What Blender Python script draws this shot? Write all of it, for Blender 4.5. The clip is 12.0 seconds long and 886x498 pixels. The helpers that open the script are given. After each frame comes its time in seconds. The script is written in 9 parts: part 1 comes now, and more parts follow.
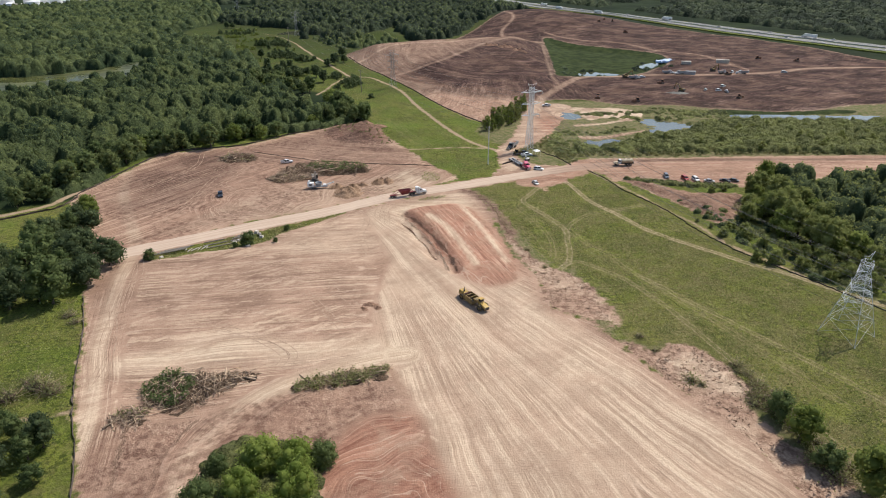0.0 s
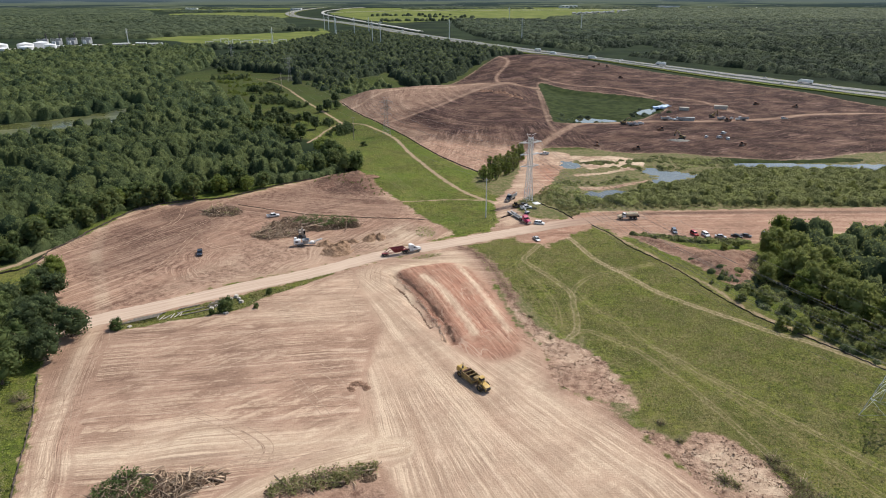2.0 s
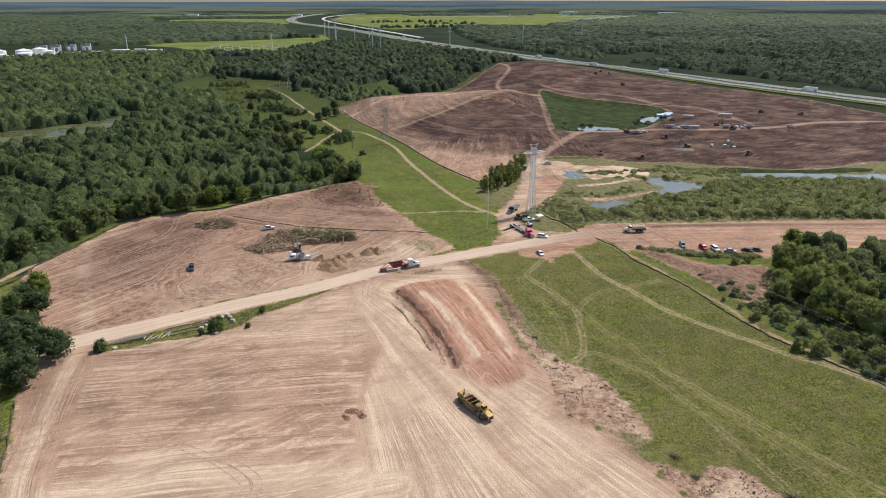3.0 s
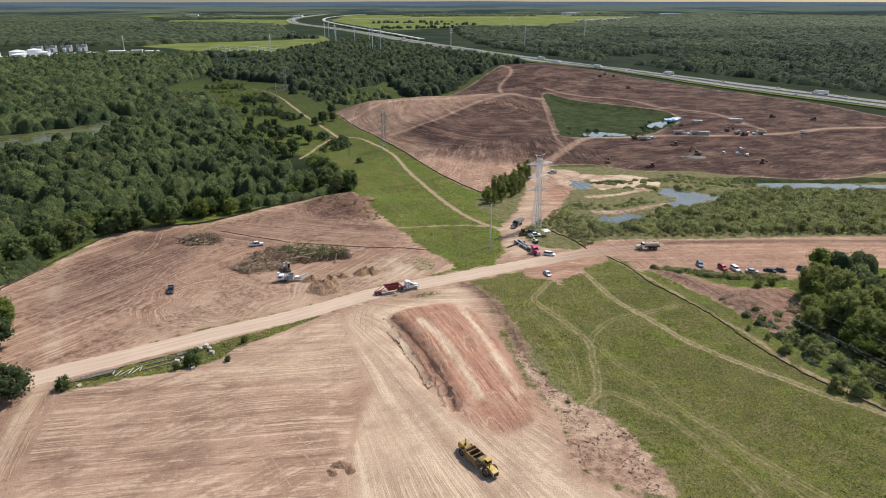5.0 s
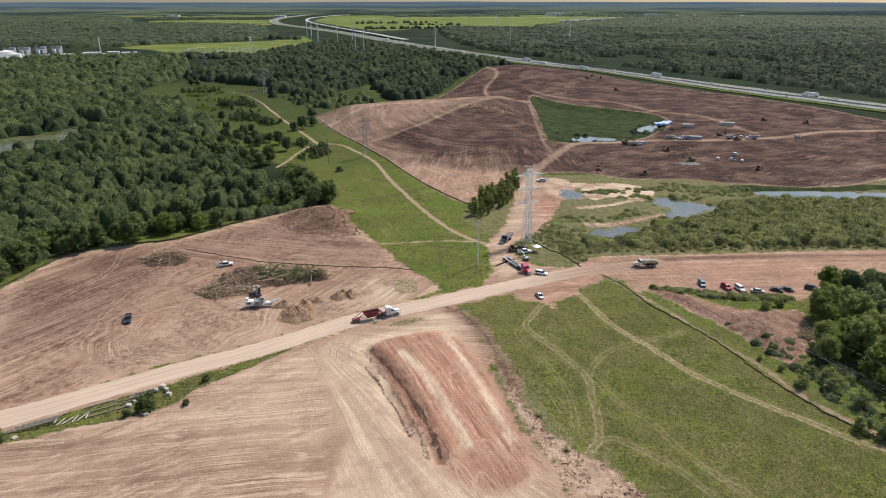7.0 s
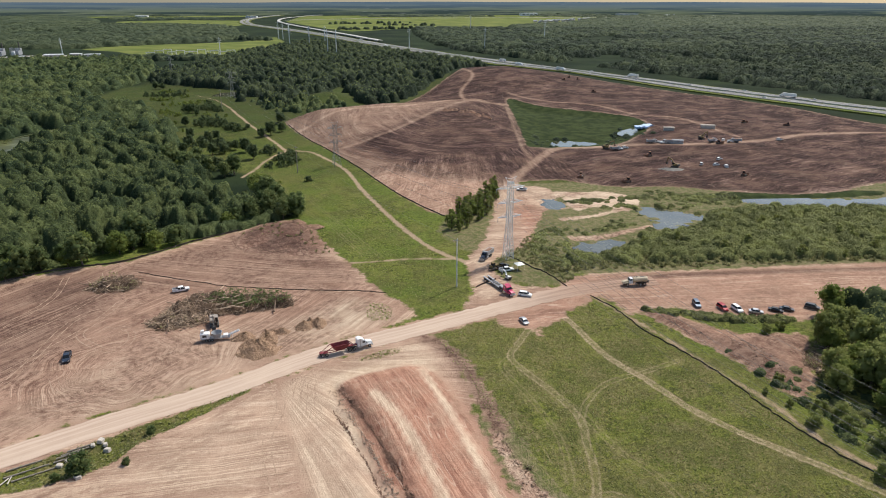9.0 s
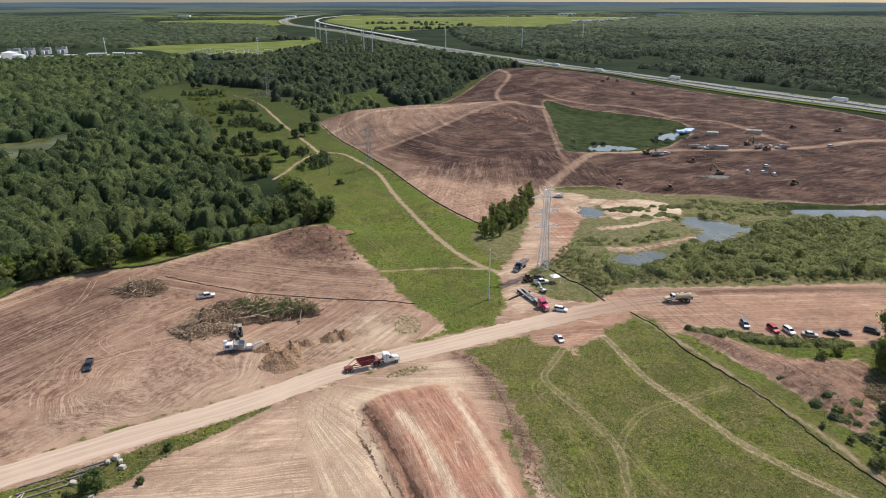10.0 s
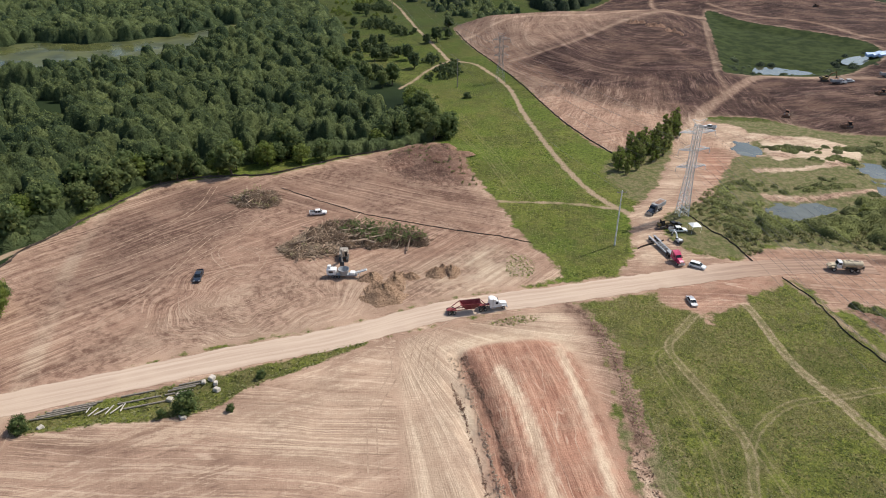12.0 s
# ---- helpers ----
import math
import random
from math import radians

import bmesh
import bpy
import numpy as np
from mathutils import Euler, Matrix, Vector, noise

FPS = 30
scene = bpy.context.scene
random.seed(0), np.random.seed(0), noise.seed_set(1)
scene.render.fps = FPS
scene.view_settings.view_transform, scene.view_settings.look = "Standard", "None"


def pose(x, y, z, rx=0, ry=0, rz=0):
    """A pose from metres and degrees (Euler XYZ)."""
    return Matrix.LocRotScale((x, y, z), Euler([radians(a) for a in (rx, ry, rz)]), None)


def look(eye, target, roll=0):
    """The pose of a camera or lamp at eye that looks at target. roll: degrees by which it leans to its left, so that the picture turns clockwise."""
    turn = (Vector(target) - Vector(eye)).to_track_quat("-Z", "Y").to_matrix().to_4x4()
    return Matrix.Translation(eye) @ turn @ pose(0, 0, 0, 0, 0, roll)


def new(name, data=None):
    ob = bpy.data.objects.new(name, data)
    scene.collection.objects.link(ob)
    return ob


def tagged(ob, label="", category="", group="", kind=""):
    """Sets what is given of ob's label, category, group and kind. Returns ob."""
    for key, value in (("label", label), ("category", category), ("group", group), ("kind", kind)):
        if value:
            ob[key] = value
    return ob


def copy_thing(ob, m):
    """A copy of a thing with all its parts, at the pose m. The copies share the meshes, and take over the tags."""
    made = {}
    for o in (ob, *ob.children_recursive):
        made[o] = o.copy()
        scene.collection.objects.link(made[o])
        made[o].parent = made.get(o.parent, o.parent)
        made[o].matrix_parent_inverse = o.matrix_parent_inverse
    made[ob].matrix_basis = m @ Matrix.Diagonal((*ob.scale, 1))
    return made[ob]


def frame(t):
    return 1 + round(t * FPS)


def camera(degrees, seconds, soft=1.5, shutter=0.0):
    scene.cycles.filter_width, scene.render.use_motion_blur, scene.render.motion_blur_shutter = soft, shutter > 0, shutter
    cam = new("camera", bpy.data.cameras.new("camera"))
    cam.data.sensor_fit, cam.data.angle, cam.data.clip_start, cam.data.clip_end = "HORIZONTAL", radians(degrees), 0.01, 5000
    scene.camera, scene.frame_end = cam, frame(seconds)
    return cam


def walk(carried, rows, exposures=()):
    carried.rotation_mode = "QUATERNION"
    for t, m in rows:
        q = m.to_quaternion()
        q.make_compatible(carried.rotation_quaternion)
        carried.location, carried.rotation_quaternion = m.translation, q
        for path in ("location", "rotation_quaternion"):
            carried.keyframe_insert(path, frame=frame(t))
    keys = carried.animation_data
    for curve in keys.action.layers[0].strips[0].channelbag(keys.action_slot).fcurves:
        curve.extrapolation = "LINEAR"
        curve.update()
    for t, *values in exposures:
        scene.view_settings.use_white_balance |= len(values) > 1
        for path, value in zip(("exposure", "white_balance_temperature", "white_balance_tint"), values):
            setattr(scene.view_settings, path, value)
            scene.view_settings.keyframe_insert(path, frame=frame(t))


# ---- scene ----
cam = camera(68.3, 12.0, soft=1.0)
METRES, EYE, TILT, LEAN, TURN = 122.87, 99.0, 1.07, 0.0, 0.0
ROWS = [
    (0.0, 0.0, 0.0, 0.0, -0.06, -26.03, 0.13),
    (0.5, -0.0023, 0.0419, -0.0004, -0.61, -26.0, 0.1),
    (1.0, -0.003, 0.0838, -0.0006, -0.58, -25.97, 0.11),
    (1.5, -0.003, 0.1267, 0.001, -0.57, -24.71, 0.1),
    (2.0, -0.0027, 0.1673, 0.0001, -0.55, -22.57, 0.06),
    (2.5, -0.002, 0.2081, -0.0019, -0.52, -22.08, 0.04),
    (3.0, -0.0014, 0.2493, -0.0013, -0.5, -22.08, 0.04),
    (5.0, 0.0032, 0.4163, -0.0034, -0.4, -22.03, -0.02),
    (5.5, 0.0049, 0.4579, -0.0037, -0.53, -22.03, -0.03),
    (6.0, 0.0071, 0.4995, -0.0044, -0.79, -22.01, -0.04),
    (6.5, 0.0088, 0.5408, -0.0046, -1.13, -22.0, -0.04),
    (7.0, 0.0122, 0.5827, -0.0052, -1.68, -22.01, -0.06),
    (9.0, 0.0215, 0.7504, -0.0078, -3.83, -22.0, -0.1),
    (9.5, 0.0246, 0.7921, -0.0089, -2.38, -22.0, -0.07),
    (10.0, 0.0279, 0.8328, -0.0089, -0.76, -22.01, -0.04),
    (10.5, 0.0302, 0.8732, -0.011, 1.74, -22.7, 0.01),
    (11.0, 0.0328, 0.9151, -0.013, 4.94, -24.92, 0.09),
    (11.5, 0.0371, 0.9568, -0.0129, 8.47, -27.45, 0.16),
    (12.0, 0.0402, 0.9983, -0.0131, 11.33, -29.95, 0.25),
]
walk(cam, [(t, pose(0, 0, EYE, TILT, LEAN, TURN) @ pose(METRES * x, METRES * y, METRES * z, 90 + pitch, roll, yaw)) for t, x, y, z, yaw, pitch, roll in ROWS],
     exposures=[(0.0, 0.45)])

# ---- sky and sun ----
SUN_AZ = Vector((0.73, 0.68))        # towards the sun, on the ground
SUN_EL = radians(52)
world = bpy.data.worlds.new("sky")
scene.world = world
world.use_nodes = True
wn = world.node_tree
sky = wn.nodes.new("ShaderNodeTexSky")
sky.sky_type, sky.sun_disc = "NISHITA", False
sky.sun_elevation, sky.sun_rotation = SUN_EL, math.atan2(SUN_AZ.x, SUN_AZ.y)
sky.air_density, sky.dust_density = 1.0, 1.4
wn.links.new(sky.outputs[0], wn.nodes["Background"].inputs[0])
wn.nodes["Background"].inputs[1].default_value = 0.10
sun = new("sun", bpy.data.lights.new("sun", "SUN"))
sun.data.energy, sun.data.angle, sun.data.color = 3.3, radians(0.55), (1.0, 0.95, 0.87)
sun.matrix_world = look((SUN_AZ.x * 300, SUN_AZ.y * 300, 300 * math.tan(SUN_EL)), (0, 0, 0))

# ---- materials ----
class Nodes:
    """A small writer of node trees."""

    def __init__(self, name):
        self.mat = bpy.data.materials.new(name)
        self.mat.use_nodes = True
        self.t = self.mat.node_tree
        self.bsdf = self.t.nodes["Principled BSDF"]

    def put(self, sock, value):
        if isinstance(value, bpy.types.NodeSocket):
            self.t.links.new(value, sock)
        elif hasattr(sock.default_value, "__len__") and not hasattr(value, "__len__"):
            sock.default_value = [value] * len(sock.default_value)
        elif hasattr(value, "__len__") and len(value) == 3 and len(sock.default_value) == 4:
            sock.default_value = (*value, 1)
        else:
            sock.default_value = value

    def attr(self, name, out="Fac"):
        n = self.t.nodes.new("ShaderNodeAttribute")
        n.attribute_name = name
        return n.outputs[out]

    def pos(self):
        return self.t.nodes.new("ShaderNodeNewGeometry").outputs["Position"]

    def local(self):
        return self.t.nodes.new("ShaderNodeTexCoord").outputs["Object"]

    def rand(self):
        return self.t.nodes.new("ShaderNodeObjectInfo").outputs["Random"]

    def island(self):
        return self.t.nodes.new("ShaderNodeNewGeometry").outputs["Random Per Island"]

    def scale(self, vec, by):
        n = self.t.nodes.new("ShaderNodeVectorMath")
        n.operation = "MULTIPLY"
        self.put(n.inputs[0], vec)
        self.put(n.inputs[1], by)
        return n.outputs[0]

    def vadd(self, a, b):
        n = self.t.nodes.new("ShaderNodeVectorMath")
        self.put(n.inputs[0], a)
        self.put(n.inputs[1], b)
        return n.outputs[0]

    def noise(self, vec, scale, detail=3.0, rough=0.55, color=False):
        n = self.t.nodes.new("ShaderNodeTexNoise")
        self.put(n.inputs["Vector"], vec)
        n.inputs["Scale"].default_value, n.inputs["Detail"].default_value = scale, detail
        n.inputs["Roughness"].default_value = rough
        return n.outputs["Color" if color else "Fac"]

    def voronoi(self, vec, scale, out="Distance"):
        n = self.t.nodes.new("ShaderNodeTexVoronoi")
        self.put(n.inputs["Vector"], vec)
        n.inputs["Scale"].default_value = scale
        return n.outputs[out]

    def calc(self, op, a, b=0.0, c=0.0):
        n = self.t.nodes.new("ShaderNodeMath")
        n.operation = op
        for s, v in zip(n.inputs, (a, b, c)):
            self.put(s, v)
        return n.outputs[0]

    def step(self, value, low, high, to_low=0.0, to_high=1.0):
        n = self.t.nodes.new("ShaderNodeMapRange")
        n.interpolation_type = "SMOOTHSTEP"
        for s, v in zip(n.inputs, (value, low, high, to_low, to_high)):
            self.put(s, v)
        return n.outputs[0]

    def mix(self, fac, a, b):
        n = self.t.nodes.new("ShaderNodeMix")
        n.data_type = "RGBA"
        self.put(n.inputs[0], fac)
        self.put(n.inputs[6], a)
        self.put(n.inputs[7], b)
        return n.outputs[2]

    def vmix(self, fac, a, b):
        n = self.t.nodes.new("ShaderNodeMix")
        n.data_type = "VECTOR"
        self.put(n.inputs[0], fac)
        self.put(n.inputs[4], a)
        self.put(n.inputs[5], b)
        return n.outputs[1]

    def bump(self, height, strength=0.5, distance=0.1):
        n = self.t.nodes.new("ShaderNodeBump")
        n.inputs["Strength"].default_value, n.inputs["Distance"].default_value = strength, distance
        self.put(n.inputs["Height"], height)
        self.put(self.bsdf.inputs["Normal"], n.outputs[0])

    def done(self, color, rough=0.8, metal=0.0, spec=0.3):
        self.put(self.bsdf.inputs["Base Color"], color)
        self.put(self.bsdf.inputs["Roughness"], rough)
        self.put(self.bsdf.inputs["Metallic"], metal)
        self.put(self.bsdf.inputs["Specular IOR Level"], spec)
        return self.mat


def plain(name, color, rough=0.6, metal=0.0, vary=0.18, scale=1.2, dirt=0.25, grime=(0.30, 0.21, 0.15)):
    """A painted, metal or rubber surface with wear at two scales and road dust."""
    n = Nodes(name)
    p = n.local()
    big, fine = n.noise(p, scale, 3), n.noise(p, scale * 9, 4)
    dark = [c * (1 - vary) for c in color]
    light = [min(1, c * (1 + vary)) for c in color]
    col = n.mix(n.step(big, 0.3, 0.7), dark, light)
    col = n.mix(n.calc("MULTIPLY", n.step(fine, 0.45, 0.75), dirt), col, grime)
    n.bump(fine, 0.15, 0.01)
    return n.done(col, n.step(big, 0.2, 0.8, rough * 0.85, min(1, rough * 1.15)), metal)


def leafy(name, dark, mid, light, dry=(0.16, 0.15, 0.05), dryness=0.12):
    """Foliage: every leaf clump has its own tint, every plant its own shift."""
    n = Nodes(name)
    p = n.pos()
    r, o = n.island(), n.rand()
    col = n.mix(n.step(r, 0.0, 0.6), dark, mid)
    col = n.mix(n.step(r, 0.55, 1.0), col, light)
    big = n.noise(p, 0.045, 2)
    col = n.mix(n.calc("MULTIPLY", n.step(big, 0.45, 0.75), 0.55), col, light)
    col = n.mix(n.step(n.noise(p, 0.13, 3), 0.5, 0.75, 0.0, 0.55), col, dark)
    col = n.mix(n.step(o, 0.5, 1.0, 0.0, 0.5), col, light)
    tint = n.attr("tint")
    col = n.mix(n.step(tint, 1.5, 2.0, 0.0, 0.75), col, light)
    col = n.mix(n.calc("MULTIPLY", n.step(tint, 1.5, 1.0, 0.0, 0.7), n.step(tint, 0.4, 0.9)), col, dark)
    col = n.mix(n.step(n.noise(p, 0.5, 2), 0.6, 0.8, 0.0, dryness * 3), col, dry)
    n.done(col, 0.7, 0, 0.08)
    # light also comes through the leaves
    thin = n.t.nodes.new("ShaderNodeBsdfTranslucent")
    n.put(thin.inputs["Color"], n.mix(0.5, col, [1.25 * c for c in light]))
    both = n.t.nodes.new("ShaderNodeMixShader")
    both.inputs[0].default_value = 0.5
    n.t.links.new(n.bsdf.outputs[0], both.inputs[1])
    n.t.links.new(thin.outputs[0], both.inputs[2])
    n.t.links.new(both.outputs[0], n.t.nodes["Material Output"].inputs["Surface"])
    return n.mat


LEAF_DEEP = leafy("leaves_deep", (0.035, 0.054, 0.028), (0.075, 0.106, 0.050), (0.135, 0.168, 0.075), dryness=0.04)
LEAF_MID = leafy("leaves_mid", (0.050, 0.078, 0.031), (0.106, 0.148, 0.054), (0.174, 0.212, 0.080), dryness=0.06)
LEAF_LIGHT = leafy("leaves_light", (0.085, 0.122, 0.026), (0.155, 0.200, 0.044), (0.22, 0.255, 0.070), dryness=0.10)
LEAF_BRIGHT = leafy("leaves_bright", (0.090, 0.124, 0.030), (0.168, 0.212, 0.050), (0.25, 0.285, 0.08), dryness=0.08)
LEAF_WOOD = leafy("leaves_wood", (0.056, 0.088, 0.038), (0.118, 0.156, 0.060), (0.205, 0.235, 0.088), dryness=0.10)
LEAF_OLIVE = leafy("leaves_olive", (0.115, 0.138, 0.046), (0.195, 0.222, 0.070), (0.275, 0.295, 0.10), dryness=0.12)
LEAF_VIVID = leafy("leaves_vivid", (0.120, 0.172, 0.034), (0.210, 0.272, 0.058), (0.30, 0.345, 0.09), dryness=0.06)
LEAF_SCRUB = leafy("scrub", (0.150, 0.155, 0.068), (0.240, 0.240, 0.105), (0.32, 0.31, 0.145), dryness=0.3)
LEAF_MARSH = leafy("marsh_leaves", (0.170, 0.195, 0.062), (0.255, 0.280, 0.090), (0.34, 0.35, 0.13), dryness=0.15)


def bark_material():
    n = Nodes("bark")
    p = n.local()
    f = n.noise(n.scale(p, (6, 6, 1.2)), 2.0, 5)
    n.bump(f, 0.6, 0.03)
    return n.done(n.mix(n.step(f, 0.35, 0.7), (0.05, 0.035, 0.025), (0.19, 0.15, 0.11)), 0.9)


def dead_wood_material():
    n = Nodes("dead_wood")
    r = n.island()
    col = n.mix(n.step(r, 0.0, 0.7), (0.085, 0.060, 0.042), (0.32, 0.235, 0.165))
    col = n.mix(n.step(r, 0.75, 0.95), col, (0.52, 0.42, 0.32))
    f = n.noise(n.pos(), 3.0, 4)
    n.bump(f, 0.4, 0.03)
    return n.done(n.mix(n.step(f, 0.4, 0.8, 0, 0.5), col, (0.06, 0.04, 0.03)), 0.9)


def soil_pile_material(name, a, b):
    n = Nodes(name)
    p = n.pos()
    f, g = n.noise(p, 2.4, 7, 0.78), n.noise(p, 9.0, 4)
    n.bump(n.calc("ADD", f, n.calc("MULTIPLY", g, 0.5)), 1.0, 0.5)
    return n.done(n.mix(n.step(f, 0.3, 0.7), a, b), 0.95, 0, 0.1)


BARK, DEADWOOD = bark_material(), dead_wood_material()
MULCH = soil_pile_material("mulch", (0.20, 0.120, 0.075), (0.50, 0.335, 0.22))
SPOIL = soil_pile_material("spoil_soil", (0.20, 0.115, 0.077), (0.42, 0.265, 0.185))

# ---- plan: outlines on the ground, in metres ----
def smooth_line(points, steps=5, closed=False):
    """A Catmull-Rom curve through a few plan points."""
    p = np.array(points, float)
    p = np.vstack([p[-1:], p, p[:2]]) if closed else np.vstack([2 * p[0] - p[1], p, 2 * p[-1] - p[-2]])
    out = []
    for i in range(1, len(p) - 2):
        for t in np.arange(steps) / steps:
            a, b, c, d = p[i - 1:i + 3]
            out.append(0.5 * (2 * b + (c - a) * t + (2 * a - 5 * b + 4 * c - d) * t**2 + (3 * b - a - 3 * c + d) * t**3))
    if not closed:
        out.append(p[-2])
    return np.array(out)


def line_dist(X, Y, pts, reach=60.0):
    """The distance to a line, up to reach."""
    best = np.full(X.shape, reach)
    lo, hi = pts.min(0) - reach, pts.max(0) + reach
    m = (X > lo[0]) & (X < hi[0]) & (Y > lo[1]) & (Y < hi[1])
    x, y, b = X[m], Y[m], best[m]
    for (ax, ay), (bx, by) in zip(pts[:-1], pts[1:]):
        dx, dy = bx - ax, by - ay
        t = np.clip(((x - ax) * dx + (y - ay) * dy) / (dx * dx + dy * dy + 1e-9), 0, 1)
        b = np.minimum(b, np.hypot(x - ax - t * dx, y - ay - t * dy))
    best[m] = b
    return best


def side_dist(X, Y, pts, reach=4.0):
    """The distance to a line with its side as the sign, up to reach."""
    best, side = np.full(X.shape, reach), np.full(X.shape, reach)
    lo, hi = pts.min(0) - reach, pts.max(0) + reach
    m = (X > lo[0]) & (X < hi[0]) & (Y > lo[1]) & (Y < hi[1])
    x, y, b, s = X[m], Y[m], best[m], side[m]
    for (ax, ay), (bx, by) in zip(pts[:-1], pts[1:]):
        dx, dy = bx - ax, by - ay
        t = np.clip(((x - ax) * dx + (y - ay) * dy) / (dx * dx + dy * dy + 1e-9), 0, 1)
        d = np.hypot(x - ax - t * dx, y - ay - t * dy)
        turn = np.sign(dx * (y - ay) - dy * (x - ax))
        s = np.where(d < b, d * turn, s)
        b = np.minimum(b, d)
    best[m], side[m] = b, s
    return best, side


def area_dist(X, Y, points, smooth=True, reach=60.0):
    """The distance to an outline: positive inside, negative outside."""
    pts = smooth_line(points, 4, True) if smooth else np.array(points, float)
    ring = np.vstack([pts, pts[:1]])
    d = line_dist(X, Y, ring, reach)
    inside = np.zeros(X.shape, bool)
    lo, hi = pts.min(0), pts.max(0)
    m = (X >= lo[0]) & (X <= hi[0]) & (Y >= lo[1]) & (Y <= hi[1])
    x, y, n = X[m], Y[m], inside[m]
    for (ax, ay), (bx, by) in zip(ring[:-1], ring[1:]):
        if ay != by:
            n ^= ((ay > y) != (by > y)) & (x < (bx - ax) * (y - ay) / (by - ay) + ax)
    inside[m] = n
    return np.where(inside, d, -d)


def ease(v, lo, hi):
    t = np.clip((v - lo) / (hi - lo), 0, 1)
    return t * t * (3 - 2 * t)


PAD = [(-111.6, 178), (-101.4, 157), (-95.7, 143), (-85.6, 120.6), (-79.8, 111), (-73, 96), (-66, 70), (-40, 40), (30, 40),
       (82, 84), (72, 99), (68.6, 114), (63.4, 124), (56, 135), (48.7, 150.6), (44, 162), (34, 170), (30.8, 191), (25, 208),
       (21, 233), (19.8, 250), (17, 262), (9.8, 276), (-6, 270), (-33, 254), (-60, 239), (-90, 221), (-112, 207), (-119, 195)]
NW_CLEAR = [(-119, 205), (-140, 232), (-156, 256), (-161, 271), (-157, 282), (-154, 297), (-151, 312.6), (-146, 328), (-134, 336),
            (-125, 340), (-110.6, 344), (-102, 352), (-92, 363), (-78, 376), (-63, 389), (-51, 393), (-33, 368), (-20, 341.5), (-6, 312), (6, 289),
            (-20, 274), (-48, 254), (-84, 234)]
EAST_LOT = [(50, 296), (66, 318), (81, 322), (132, 323.5), (202, 326), (320, 326), (320, 300), (200, 292), (160, 285), (142, 279), (124, 279), (108, 284),
            (96, 291), (84, 289), (79, 287), (74, 300)]
JUNCTION = [(24, 292), (27, 305), (30, 322), (28, 334), (31, 345), (38, 358), (46, 375), (52, 400), (62, 447), (84, 446), (86, 425), (74, 400), (66, 380),
            (57, 356), (46, 345), (41, 338), (39, 327), (45, 314), (60, 309), (62, 296), (40, 292)]
HILL = [(23, 399), (5, 429), (-13, 473), (-30, 517), (-51, 559), (-93, 654), (-84, 680), (-52, 702), (-14, 714), (11, 775), (48, 875), (78, 955), (104, 1035), (140, 1075), (196, 1040),
        (253, 950), (323, 840), (377, 748), (409, 640), (460, 560), (460, 430), (300, 445), (240, 425), (185, 432), (165, 440), (120, 448), (95, 462), (66, 455), (55, 428), (40, 412)]
POND_GREEN = [(118, 790), (142, 748), (208, 690), (215, 640), (192, 596), (155, 556), (100, 553), (97, 580), (101, 621), (108, 700)]
BANK_E = [(84, 288), (92, 270), (98, 258), (103, 245), (107, 233), (112, 236), (118, 244), (125, 258), (130, 268), (118, 270), (109, 271), (100, 279), (92, 287)]
TORN = [[(32, 171), (46, 163), (51, 160), (50, 172), (48, 184), (42, 193), (36, 199), (29, 212), (26, 226), (23, 226), (26, 208), (31, 190)], [(49, 151), (56, 148), (64, 150.5), (72, 144), (75, 132), (72, 122), (78, 108), (84, 94), (80, 88), (71, 99), (67, 114), (60, 126)]]
SCRUB_EDGE = [(42, 199), (50, 183), (52, 165), (51, 153), (64, 150), (74, 141), (77, 125), (80, 110), (88, 96), (82, 86), (72, 99), (63, 124), (48, 150), (34, 170), (31, 191)]
WAYSIDE = [(33.5, 289), (36, 279.5), (40.5, 278.5), (44.5, 278), (46, 273), (47.5, 279), (51, 280.5), (56, 284.5), (60, 291), (70, 300), (52, 299), (42, 294)]
WEEDY_SLOPE = [(72.0, 539.0), (88.0, 538.0), (96.0, 526.0), (81.0, 477.0), (69.0, 451.0), (58.0, 462.0), (62.0, 500.0)]
SANDY = [(92.0, 431.0), (113.0, 437.0), (130.0, 421.0), (117.0, 402.0), (104.0, 408.0), (90.0, 403.0)]
STRAW_EDGE = [(19.9, 231.6), (29.1, 229.8), (34.1, 208.4), (37.4, 194.7), (32.1, 187.8), (27.0, 187.9), (24.3, 204.1), (21.5, 217.4)]
WEST_PATH = smooth_line([(-102.0, 118.9), (-97.5, 119.8), (-91.9, 120.8), (-87.4, 123.4)])
SPITS = [[(78, 366), (91, 366), (106, 371), (121, 379.5), (122, 376), (106, 367), (92, 362), (79, 361.5)], [(80, 391), (92, 393.5), (104, 399), (117, 405), (118, 401.5), (104, 395), (92, 390), (81, 387)], [(74, 436), (90, 438), (104, 434), (112, 424), (98, 427), (84, 429)], [(84, 410), (98, 410.5), (98, 408), (84, 407.5)]]
HAUL = smooth_line([(-150, 186), (-118, 207), (-95.5, 220.6), (-71.3, 235.5), (-47.3, 249), (-21.6, 267), (8, 280.8), (40, 296), (66, 307), (92, 313), (130, 316), (200, 317), (330, 316)])
NORTH_ROAD = smooth_line([(33, 306), (33, 322), (35, 341), (44, 363), (53, 399), (64, 450), (90, 507), (114, 547), (140, 551), (187, 558), (231, 557), (281, 568), (341, 590), (470, 585)])
